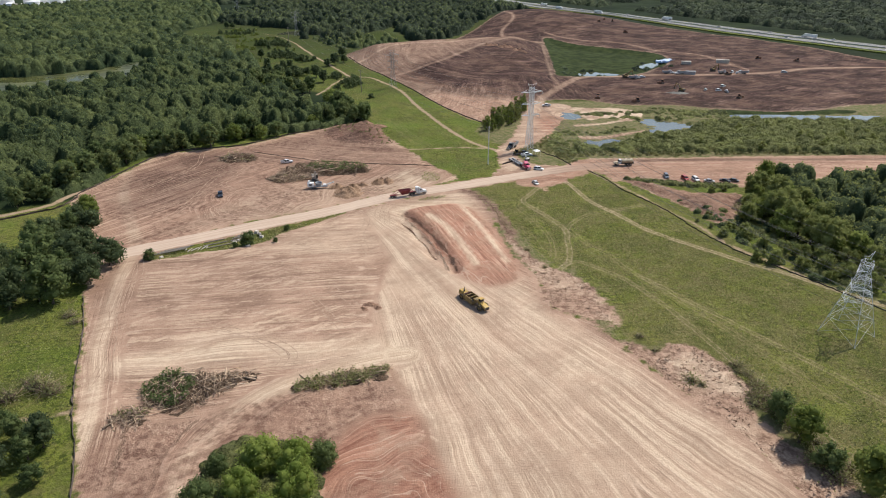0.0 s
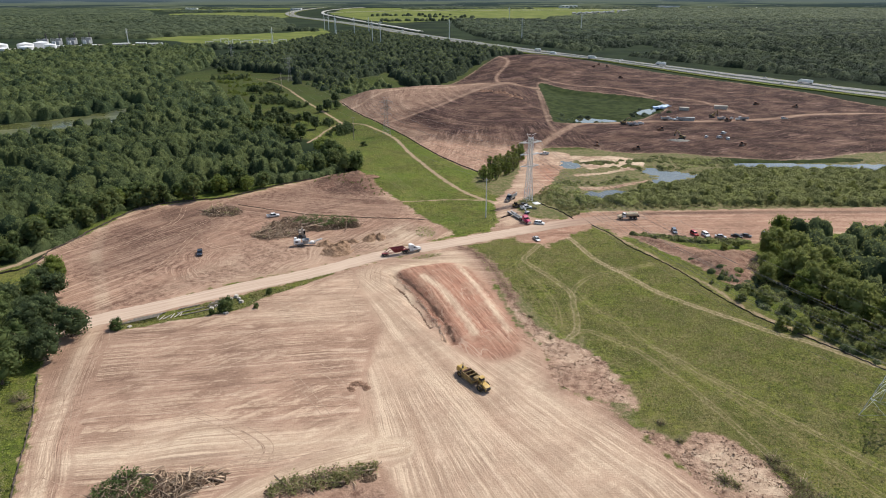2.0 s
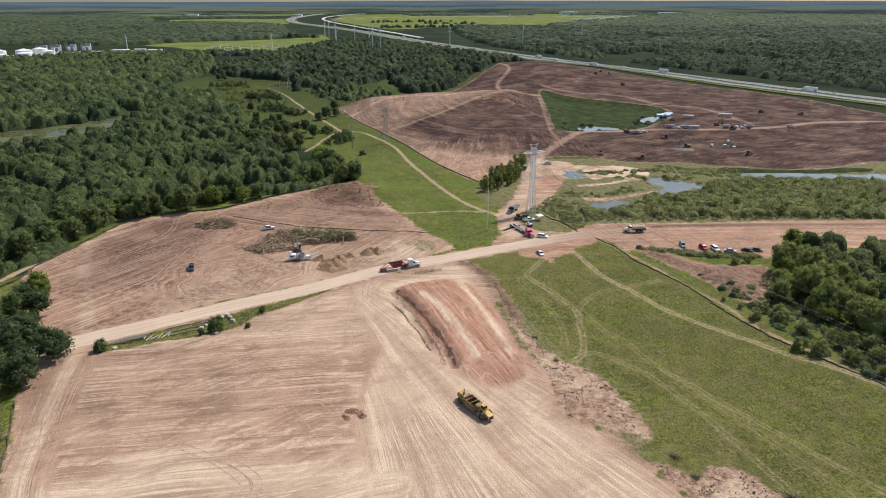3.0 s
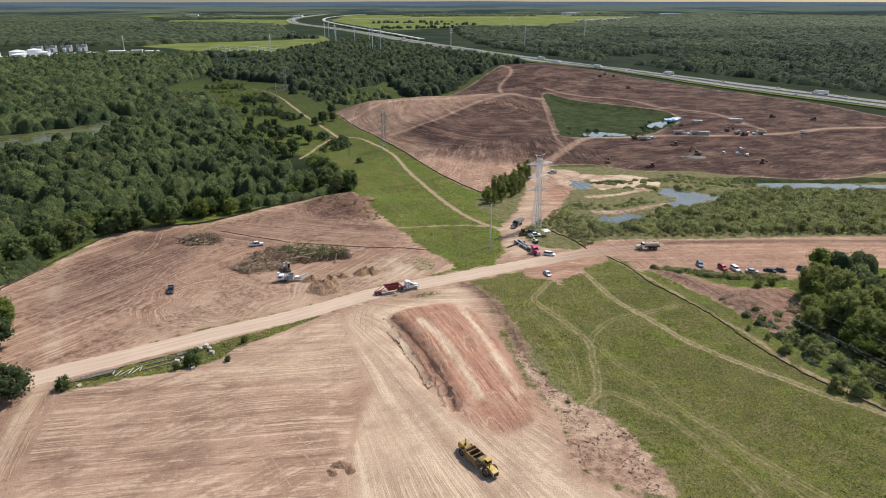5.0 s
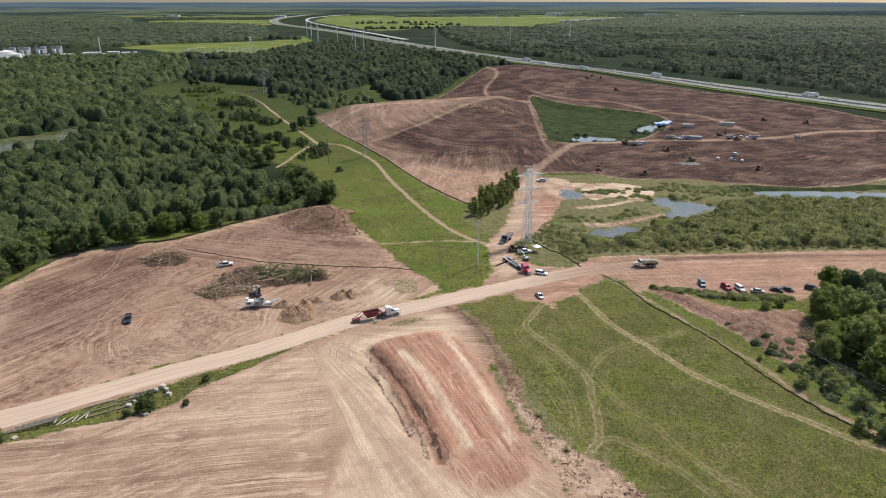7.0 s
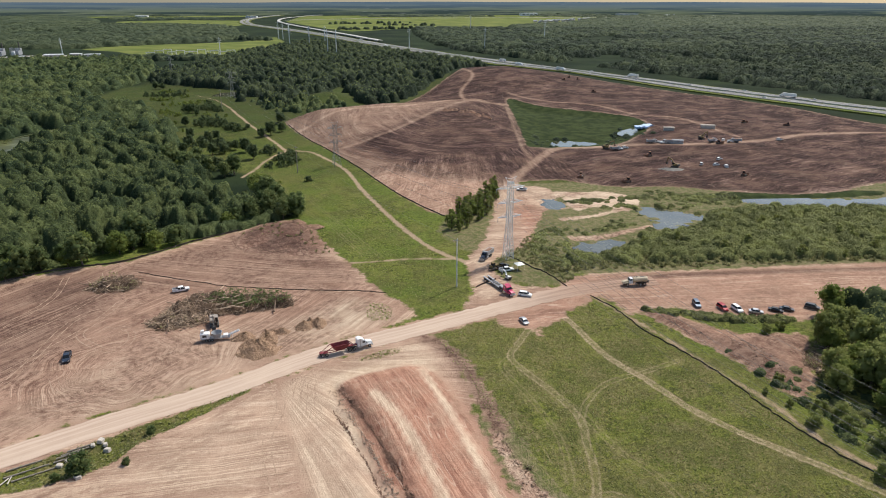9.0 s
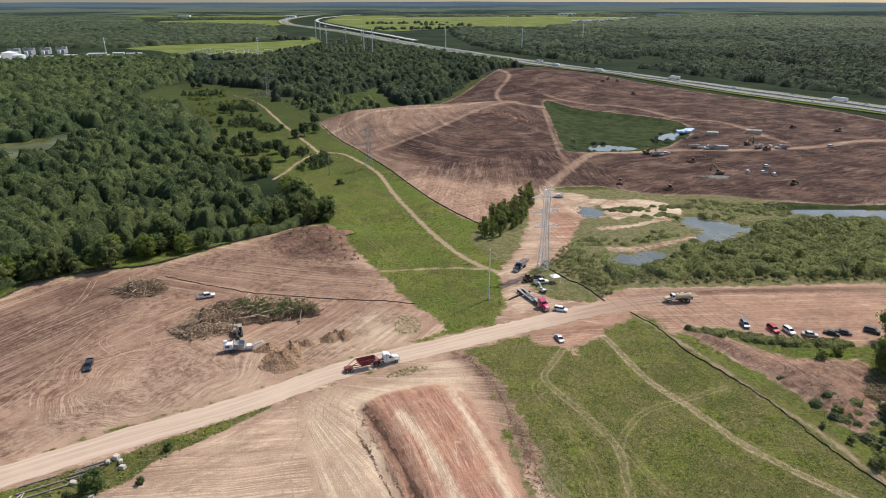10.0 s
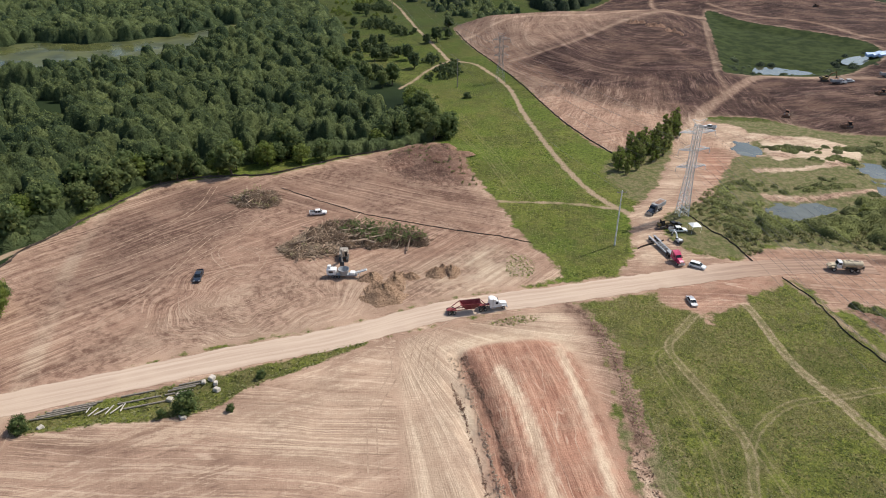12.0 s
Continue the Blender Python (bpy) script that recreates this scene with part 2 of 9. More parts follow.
TRACK_N = smooth_line([(33, 330), (28, 337), (15, 354), (-1.5, 393), (-19.4, 450), (-33, 499), (-58, 545), (-76, 552), (-90, 583), (-117, 643), (-142, 702), (-166, 760), (-189, 805), (-228, 856), (-300, 940)])
TRACK_NW = smooth_line([(-60, 548), (-76, 552), (-85, 527), (-88, 499), (-92, 480)])
TRACK_X = smooth_line([(-18, 339), (6.7, 341.4), (27, 340)])
TRACK_E = smooth_line([(47, 296), (53.1, 291), (57.7, 282.4), (62.8, 261.3), (70.1, 246.4), (76.3, 232.5), (86.4, 219.3), (97.1, 208.1), (104.9, 200.1), (113.5, 193.2), (138, 167), (180, 120)])
FORK = smooth_line([(44.5, 281), (39.0, 270.8), (34.2, 261.5), (37.3, 252.0), (43.1, 240.8), (47.0, 230.0), (46.0, 220.3), (45.3, 211.4), (43.5, 202.7), (39.7, 196.9), (37.4, 192.2), (35.2, 185.6), (33.3, 179.4)])
FORK_B = smooth_line([(44, 240), (47.6, 232.8), (52.9, 216.5), (58.5, 208.4), (62.2, 196.7), (68.7, 184.2), (73.9, 172.4), (84, 150), (96, 124)])
FAINT = smooth_line([(40.5, 198.5), (45.5, 202.5), (50.0, 200.4), (59.4, 189.9), (65.9, 174.6), (70.1, 161.3), (74.1, 147.7), (80, 130), (87, 108)])
FAINT_B = smooth_line([(66, 190), (80, 167), (96, 142), (112, 116)])
FAINT_C = smooth_line([(46.5, 228.0), (50.5, 236.4), (56.9, 243.9), (63.5, 247.5), (70.3, 250.1), (83.1, 255.7)])
FAINT_D = smooth_line([(34.2, 261.5), (30.6, 255.8), (33, 248), (37, 236), (40, 222), (39, 206)])
EDGE_STRIP = [(10, 277), (18, 268), (23, 256), (26, 240), (28, 226), (24, 226), (21, 240), (18, 254), (13, 266), (7, 274)]
EDGE_WAY = smooth_line([(-190, 238), (-176, 248), (-166, 258), (-163, 268), (-158, 278), (-156.5, 286)])
STRAWS = [smooth_line(w) for w in ([(27, 236), (31, 222), (36, 208), (41, 197)], [(30, 232), (33, 217), (37, 203), (40, 195)], [(26, 228), (30, 213), (35, 200)], [(33, 226), (36, 212), (39, 200)], [(-56, 436), (-42, 404), (-26, 374), (-14, 350)], [(-50, 440), (-34, 404), (-16, 366), (-6, 345)], [(-74, 480), (-58, 440)])]
RIDES = [smooth_line(w) for w in (
    [(-66, 157), (-58, 164), (-44, 174.5), (-28, 184)], [(-61, 159), (-52, 154), (-44.5, 148.5), (-42, 144.6), (-43, 140)], [(-54, 156), (-45, 151.6), (-40, 146.5), (-40.5, 141)],
    [(-44, 182), (-33, 166), (-28, 158)], [(-37, 186), (-26, 172.4)], [(-88.4, 131.8), (-89, 141), (-94, 154), (-100, 178.6), (-106, 200)], [(-86.4, 134), (-91, 152), (-101, 176), (-100.5, 192), (-106, 206)],
    [(-88, 138), (-81, 135.5), (-74, 136.3), (-63, 141), (-49, 143), (-36.6, 141), (-22, 146)], [(-101, 289), (-100, 283), (-93.5, 276.7), (-86, 272.5), (-82.6, 278), (-85.6, 285.6), (-95, 290)],
    [(-97, 250), (-94, 245), (-87, 243), (-79, 248), (-69, 255), (-62, 265)], [(-97, 259), (-91.6, 251.6), (-84.7, 250.4), (-77, 258), (-70, 267), (-62, 272)], [(-112, 240), (-110, 249), (-107.7, 266), (-107, 294), (-99, 302), (-85, 306)],
    [(-100, 232), (-90, 239), (-78, 245), (-64, 249), (-51, 259)], [(-26, 240), (-26.6, 248), (-25.6, 256), (-21, 263), (-12, 268)], [(-22, 236), (-22.7, 245), (-23, 251), (-18.6, 259.6), (-9.7, 265)],
    [(-144, 262), (-130, 285), (-122, 310), (-126, 332)], [(-140, 258), (-124, 276), (-112, 300), (-104, 318)], [(-128, 240), (-112, 262), (-100, 290), (-96, 310)], [(-60, 320), (-36, 318), (-14, 306), (-4, 296)],
    [(-36, 252), (-30, 240), (-31, 225), (-26, 208)])]
PAD_WAY = smooth_line([(-10, 146), (-18, 143), (-32, 137), (-42, 130), (-49, 120), (-53, 109), (-52, 96), (-50, 80)])
NW_TRAIL = smooth_line([(-151, 300), (-140, 270), (-126, 243), (-112, 216), (-106, 190), (-94, 150), (-84, 125), (-74, 90)])
DITCH = [(-102.5, 203.5), (-101, 211), (-84, 221), (-71, 229.5), (-52, 241.5), (-40, 249), (-40.5, 246.5), (-50, 236.5), (-60, 227), (-66, 218), (-74, 213.5), (-86, 209.5)]
KNOB = [(-17, 247), (-10, 254), (3, 259), (11, 255.5), (16.5, 241), (20.5, 225), (24, 206), (25, 190), (16, 184), (6, 190), (-2, 206), (-10, 228)]
GULLY = smooth_line([(-15.8, 247.7), (-10.2, 236.3), (-5.1, 224.7), (-1.7, 215.9), (1.3, 208.0), (4.5, 196)])
GULLY_W = smooth_line([(-16.5, 238), (-14.0, 232.5), (-9.5, 222.2), (-4.8, 210.6), (-2.5, 204)])
RED_ARC = [(-26, 90), (-23, 111), (-16, 120), (-6, 120), (-2, 108), (3, 90), (-10, 80)]
FLATS = [[(-663, 1576), (-666, 1692), (-520, 1740), (-387, 1827), (-337, 2047), (-261, 1755), (-294, 1504), (-336, 1383), (-443, 1340), (-556, 1506)],
         [(-1116, 2876), (-1320, 3469), (-1073, 3658), (-760, 3562), (-619, 3073), (-645, 2816)], [(-519, 3382), (-590, 4526), (60, 4700), (1200, 4700), (1253, 4116), (539, 2874), (317, 2596), (36, 2597), (-145, 2369), (-268, 2649)],
         [(-2500, 4750), (-2200, 4100), (-1300, 4150), (-900, 4300), (-900, 4750)], [(1700, 4700), (1900, 4200), (3200, 3500), (4200, 3900), (3000, 4750)]]
WATERS = {"creek_pond": [(-390, 440), (-320, 462), (-276, 496), (-258, 520), (-256, 560), (-258, 610), (-262, 655), (-272, 668), (-284, 640), (-298, 610), (-318, 582), (-345, 560), (-400, 540)],
          "settling_pond": [(122, 374), (124, 386), (121, 398), (127, 407), (138, 403), (146, 397), (152, 391), (148, 383), (140, 376), (130, 371)],
          "drainage_pond": [(180, 418), (215, 419), (258, 418), (330, 416), (330, 396), (262, 396), (240, 401), (210, 405)],
          "site_pond": [(119, 571), (122, 589), (134, 593), (151, 585), (153, 576), (138, 572)],
          "upper_pond": [(180, 606), (186, 622), (203, 634), (214, 618), (206, 604), (192, 600)],
          "marsh_pool": [(78, 343), (77, 352), (80, 358), (90, 360), (99, 362), (101, 357), (97, 351), (92, 345), (84, 340)],
          "road_puddle": [(77, 409), (76, 420), (80, 427), (86, 424), (88, 414), (84, 407)],
          "far_pond": [(-203, 842), (-199, 868), (-188, 876), (-176, 868), (-174, 848), (-186, 838)]}


def relief(X, Y):
    """The height of the ground."""
    z = np.zeros(X.shape)
    d = area_dist(X, Y, KNOB)
    z += 1.3 * ease(d, -1, 5) * ease(Y, 178, 222) * (1 - 0.35 * ease(X, 2, 16))
    z -= 1.0 * ease(1.5 - line_dist(X, Y, GULLY, 8), -0.9, 1.0) * (1 + 0.45 * np.sin(Y * 0.7) * np.sin(Y * 0.31 + 1)) + 0.7 * ease(1.1 - line_dist(X, Y, GULLY_W, 8), -0.8, 1.0) * (0.6 + 0.5 * np.sin(Y * 0.45 + 2))
    for q in TORN:
        z += 0.28 * ease(area_dist(X, Y, q, reach=8), -0.5, 2) * np.sin(X * 1.7 + Y * 0.9) * np.sin(Y * 1.9 - X * 0.7 + 2 * np.sin(X * 0.4))
    z += 12.0 * ease(area_dist(X, Y, [(18, 420), (-13, 480), (-46, 560), (-98, 668), (-60, 712), (20, 742), (104, 760), (100, 640), (92, 540), (60, 440)], reach=90), -6, 44) * ease(Y, 425, 690)
    z += 18.0 * np.exp(-(((X - 130) / 95) ** 2 + ((Y - 950) / 110) ** 2))
    z += 8.0 * np.exp(-(((X + 72) / 26) ** 2 + ((Y - 800) / 36) ** 2))
    z += 4.0 * np.exp(-(((X + 46) / 17) ** 2 + ((Y - 378) / 12) ** 2))
    z -= 3.2 * ease(area_dist(X, Y, POND_GREEN), -4, 22)
    for ring in WATERS.values():
        d = area_dist(X, Y, ring, reach=12)
        z -= 1.3 * ease(d, -6, 3)
        z += 0.30 * ease(d, -7, -1) * (1 - ease(d, 3, 9)) * np.sin(X * 0.47 + 1.6 * np.sin(Y * 0.31)) * np.sin(Y * 0.58 + 1.3 * np.sin(X * 0.23))
    z -= 1.0 * ease(area_dist(X, Y, DITCH, reach=12), 0, 4)
    z += 1.8 * ease(area_dist(X, Y, BANK_E, reach=20), -2, 8)
    return z


FREQS = [(0.021, 0.35), (0.05, 0.22), (0.13, 0.09), (0.31, 0.05)]


def bumps(X, Y):
    """Gentle unevenness, the same everywhere."""
    z = np.zeros(X.shape)
    for i, (f, a) in enumerate(FREQS):
        z += a * np.sin(X * f * 2.1 + i * 1.7 + 1.3 * np.sin(Y * f * 1.3 + i)) * np.cos(Y * f * 1.9 - i * 2.3 + 1.1 * np.sin(X * f * 1.1))
    return z


def height(X, Y):
    X, Y = np.asarray(X, float), np.asarray(Y, float)
    near = np.minimum.reduce([line_dist(X, Y, HAUL, 30), line_dist(X, Y, NORTH_ROAD, 30)])
    return relief(X, Y) + bumps(X, Y) * ease(near, 3, 14)


def ground_z(x, y):
    return float(height(np.array([x]), np.array([y]))[0])


def graded(stops):
    """Grid lines from stops of (place, spacing), the spacing changing evenly between them."""
    out = [stops[0][0]]
    for (a, s), (b, e) in zip(stops[:-1], stops[1:]):
        while out[-1] < b - 1e-6:
            k = (out[-1] - a) / (b - a)
            out.append(out[-1] + s + (e - s) * max(0, k))
    return np.array(out)


GX = graded([(-4950, 250), (-900, 60), (-320, 8), (-170, 1.6), (-115, 1.08), (130, 1.08), (190, 2.0), (420, 6), (900, 60), (4950, 250)])
GY = graded([(-4950, 300), (-200, 40), (60, 3), (95, 1.08), (300, 1.08), (430, 2.0), (700, 3.5), (1100, 9), (2000, 40), (4950, 130)])
XX, YY = np.meshgrid(GX, GY)
XF, YF = XX.ravel(), YY.ravel()
ZF = height(XF, YF)


def grid_mesh(name, xs, ys, z):
    nx, ny = len(xs), len(ys)
    X, Y = np.meshgrid(xs, ys)
    i = (np.arange(ny - 1)[:, None] * nx + np.arange(nx - 1)).ravel()
    quads = np.stack([i, i + 1, i + nx + 1, i + nx], 1).astype(np.int32)
    me = bpy.data.meshes.new(name)
    me.vertices.add(nx * ny)
    me.vertices.foreach_set("co", np.stack([X.ravel(), Y.ravel(), z], 1).astype(np.float32).ravel())
    me.loops.add(quads.size)
    me.loops.foreach_set("vertex_index", quads.ravel())
    me.polygons.add(len(quads))
    me.polygons.foreach_set("loop_start", np.arange(0, quads.size, 4, dtype=np.int32))
    me.polygons.foreach_set("use_smooth", np.ones(len(quads), bool))
    me.update(calc_edges=True)
    return me


def set_attr(me, name, values, kind="FLOAT"):
    a = me.attributes.new(name, kind, "POINT")
    a.data.foreach_set("value" if kind == "FLOAT" else "vector", np.asarray(values, np.float32).ravel())


# ---- what covers the ground ----
pad, nw = area_dist(XF, YF, PAD), area_dist(XF, YF, NW_CLEAR)
hill = np.minimum(area_dist(XF, YF, HILL), 0.5 - area_dist(XF, YF, POND_GREEN), 0.5 - area_dist(XF, YF, WEEDY_SLOPE))
haul_line = line_dist(XF, YF, HAUL)
bare = np.maximum.reduce([pad, nw, hill, area_dist(XF, YF, EAST_LOT), area_dist(XF, YF, JUNCTION), area_dist(XF, YF, BANK_E), *[area_dist(XF, YF, q) for q in SPITS], *[area_dist(XF, YF, q) for q in TORN], area_dist(XF, YF, EDGE_STRIP), area_dist(XF, YF, SANDY),
                          area_dist(XF, YF, WAYSIDE), 5.5 - haul_line, 5.0 - line_dist(XF, YF, NORTH_ROAD)])
bare = np.minimum(bare, 1.0 - area_dist(XF, YF, DITCH) * 2)
FENCE_FOOT = smooth_line([(70, 304), (76, 291), (85.5, 268), (91.5, 250), (98, 236.5), (102, 219), (108.4, 207), (116, 195), (125, 180)])
trail = np.maximum.reduce([1.25 - line_dist(XF, YF, TRACK_N), 1.0 - line_dist(XF, YF, TRACK_NW), 0.8 - line_dist(XF, YF, TRACK_X), 1.5 - line_dist(XF, YF, EDGE_WAY), 0.7 - line_dist(XF, YF, FENCE_FOOT), 0.5 - line_dist(XF, YF, WEST_PATH)])
way_a, way_as = side_dist(XF, YF, TRACK_E)
way_b, way_bs = side_dist(XF, YF, FORK)
ways = [side_dist(XF, YF, w) for w in (FAINT, FAINT_C, FAINT_B)]
way_c = np.minimum.reduce([w[0] for w in ways])
way_cs = np.select([w[0] <= way_c for w in ways], [w[1] for w in ways])
ways = [side_dist(XF, YF, w) for w in (FORK_B, FAINT_D, *STRAWS)]
way_d = np.minimum.reduce([w[0] for w in ways])
way_ds = np.select([w[0] <= way_d for w in ways], [w[1] for w in ways])
torn = np.maximum.reduce([area_dist(XF, YF, q) for q in TORN])
scrub = np.maximum.reduce([area_dist(XF, YF, [(34, 348), (44, 366), (56, 420), (52, 440), (38, 408), (26, 392), (20, 380), (24, 362)]), area_dist(XF, YF, [(40, 318), (41, 338), (45, 347), (54, 354), (66, 348), (70, 326), (64, 311), (55, 312), (47, 314)]), area_dist(XF, YF, SCRUB_EDGE) - 1.5, area_dist(XF, YF, STRAW_EDGE), np.minimum.reduce([YF - 322, XF - 62, 456 - YF])])
flat = np.maximum.reduce([area_dist(XF, YF, ring, False, 200) for ring in FLATS])
spit = np.maximum.reduce([area_dist(XF, YF, q) for q in SPITS])
# Wooded and far ground, with forest-floor and cloud shade painted in as darkness.
wild_shade = np.clip(0.34 * ease(np.hypot(XF, YF), 540, 720) + ease(np.hypot(XF, YF), 900, 1300) + ease(area_dist(XF, YF, [(-163, 262), (-163, 299), (-152, 330), (-117, 364), (-54, 398), (-64, 440), (-96, 488), (-150, 540), (-240, 740), (-330, 830), (-330, 1000), (-440, 1290), (-900, 1150), (-900, 500), (-420, 230)]), -7, 2) + 0.75 * ease(area_dist(XF, YF, POND_GREEN), -2, 4) + 0.30 * ease(YF, 425, 520) + ease(area_dist(XF, YF, [(190, 1340), (330, 1070), (480, 790), (640, 520), (900, 420), (1900, 900), (3600, 3200), (2300, 4350), (1290, 4050), (525, 2860), (70, 2560), (100, 1560)], False, 100), -5, 20) + 0.3 * ease(XF, 60, 75) * ease(YF, 318, 326), 0, 1)

# which way the tracks run on bare soil: across, along and a zone number
def zone(angle, number):
    c, s = math.cos(radians(angle)), math.sin(radians(angle))
    return np.stack([-XF * s + YF * c, XF * c + YF * s, np.full(XF.shape, number * 37.0)], 1)


def rings(cx, cy, number):
    r, a = np.hypot(XF - cx, (YF - cy) * 1.15), np.arctan2(YF - cy, XF - cx)
    r = r + ease(r, 4, 16) * (2.6 * np.sin(2 * a + 0.8 + r * 0.06) + 1.7 * np.sin(5 * a - r * 0.11) + 0.9 * np.sin(9 * a + r * 0.2))
    return np.stack([r, a * 40, np.full(XF.shape, number * 37.0)], 1)


divide_x = np.interp(YF, [40, 96, 120, 140, 166, 204, 231, 252, 262], [8, 1.7, -5.2, -13.8, -21.5, -19, -27, -33, -36])
away = np.hypot(XF + 40, YF - 262)
fan = np.stack([np.arctan2(YF - 262, XF + 40) * 125, away, np.full(XF.shape, 74.0)], 1)
knob_d, red_d = area_dist(XF, YF, KNOB), area_dist(XF, YF, RED_ARC)
haul_d, lot_d = line_dist(XF, YF, HAUL), area_dist(XF, YF, EAST_LOT)
north = (YF > 395) & (hill > -10)
down = np.stack([np.arctan2(YF - 860, XF - 60) * 240, np.hypot(XF - 60, YF - 860), np.full(XF.shape, 300.0)], 1)
around = np.hypot((XF - 48) * 1.25, (YF - 668) * 0.75)
bend = np.arctan2(YF - 668, XF - 48)
contour = np.stack([around + 3.0 * np.sin(3 * bend + around * 0.05) + 2.0 * np.sin(7 * bend - around * 0.09), bend * 70, np.full(XF.shape, 410.0)], 1)
flow_a = np.where(north[:, None], np.where((XF < 112)[:, None] & (YF < 730)[:, None], np.where((YF < 505 + 0.5 * XF)[:, None], down * [0.9, 3.4, 1], contour * [0.7, 3.0, 1]), zone(24, 8) * [0.30, 3.2, 1]), zone(8, 1))
fan_w = np.minimum(pad + 8, XF - divide_x)
# each further field with a signed reach: positive inside it
flow_c = np.where((YF > 205)[:, None] & (nw > -8)[:, None], zone(58, 6), np.where((YF < 150)[:, None], rings(-9, 92, 4), zone(-70, 3) * [1.0, 3.5, 1]))
knob_w = np.maximum.reduce([knob_d, red_d + 2, np.minimum(np.minimum(nw + 6, haul_d - 6), YF - 205)])
spot = np.hypot((XF + 45) / 24, (YF - 374) / 22)
rough_soil = np.stack([XF * 0.7 + 0.3 * YF, YF * 42 - XF * 10, np.full(XF.shape, 370.0)], 1)
low_pad = area_dist(XF, YF, [(-78, 86), (-77, 116), (-58, 120), (-46, 127), (-16, 134), (-6, 118), (0, 88)])
broken = np.maximum.reduce([torn + 1, np.minimum(low_pad, -red_d - 1), area_dist(XF, YF, BANK_E) + 2, spit + 2, np.minimum(nw + 2, 20 * (1 - spot))])
swirl_w, upper_w = 32 - np.hypot(XF + 76, (YF - 262) * 1.2), np.minimum.reduce([YF - 318, XF + 105, nw + 4])
flow_d = np.where((broken > -3)[:, None], rough_soil, np.where((YF > 306)[:, None], zone(-14, 7), rings(-78, 262, 5)))
edge_d, edge_s = side_dist(XF, YF, NW_TRAIL[NW_TRAIL[:, 1] < 215], 12.0)
bend_d, bend_s = side_dist(XF, YF, PAD_WAY, 9.0)
for d, across, reach, number in ((edge_d, edge_s, 9.0, 14), (bend_d, bend_s, 6.5, 15)):
    flow_d = np.where((d < reach)[:, None], np.stack([across, YF, np.full(XF.shape, number * 37.0)], 1), flow_d)
bent_w = np.maximum.reduce([broken, np.minimum(swirl_w, haul_d - 6), upper_w, np.minimum(6.5 - edge_d, pad + 4), 4.2 - bend_d])
east_w = np.maximum(lot_d + 3, 6.5 - haul_d)
dark_face = area_dist(XF, YF, [(-24, 560), (-4, 600), (6, 627), (44, 690), (84, 735), (112, 740), (113, 688), (104, 600), (98, 545), (80, 490), (61.5, 466), (32, 470), (4.5, 480), (-14, 520)], reach=40)
hill_foot = area_dist(XF, YF, [(20, 402), (2, 430), (-14, 474), (-4, 486), (18, 474), (34, 462), (58, 460), (52, 428), (40, 412)], reach=40)
churn = np.clip(ease(area_dist(XF, YF, EDGE_STRIP), -2, 2) + 0.9 * ease(nw, -1, 6) + 0.7 * ease(hill, 0, 10) * (1 - 0.75 * ease(XF, 104, 122)) + ease(broken, -1, 2) + 0.25 * ease(knob_d, -2, 2) + 0.4 * ease(lot_d, -1, 3), 0, 1)

red = np.clip(0.9 * ease(knob_d, -5, 3) + 0.8 * ease(red_d, -3, 3) + 0.25 * ease(nw, 0, 10) + 0.5 * ease(area_dist(XF, YF, BANK_E), -2, 3)
              + 0.85 * np.exp(-(((XF - 66) / 8) ** 2 + ((YF - 390) / 26) ** 2))
              + 0.35 * ease(lot_d, 0, 4) + 0.5 * ease(area_dist(XF, YF, WAYSIDE), -2, 3) + 0.3 * ease(hill_foot, -3, 6) + 0.45 * ease(1.2 - spot, 0, 0.4) * ease(nw, -2, 2) + 0.35 * ease(hill, 0, 15) + 0.3 * ease(area_dist(XF, YF, [(-80, 90), (-74, 116), (-50, 118), (-40, 128), (-14, 130), (-4, 112), (2, 88)]), -2, 3), 0, 1)
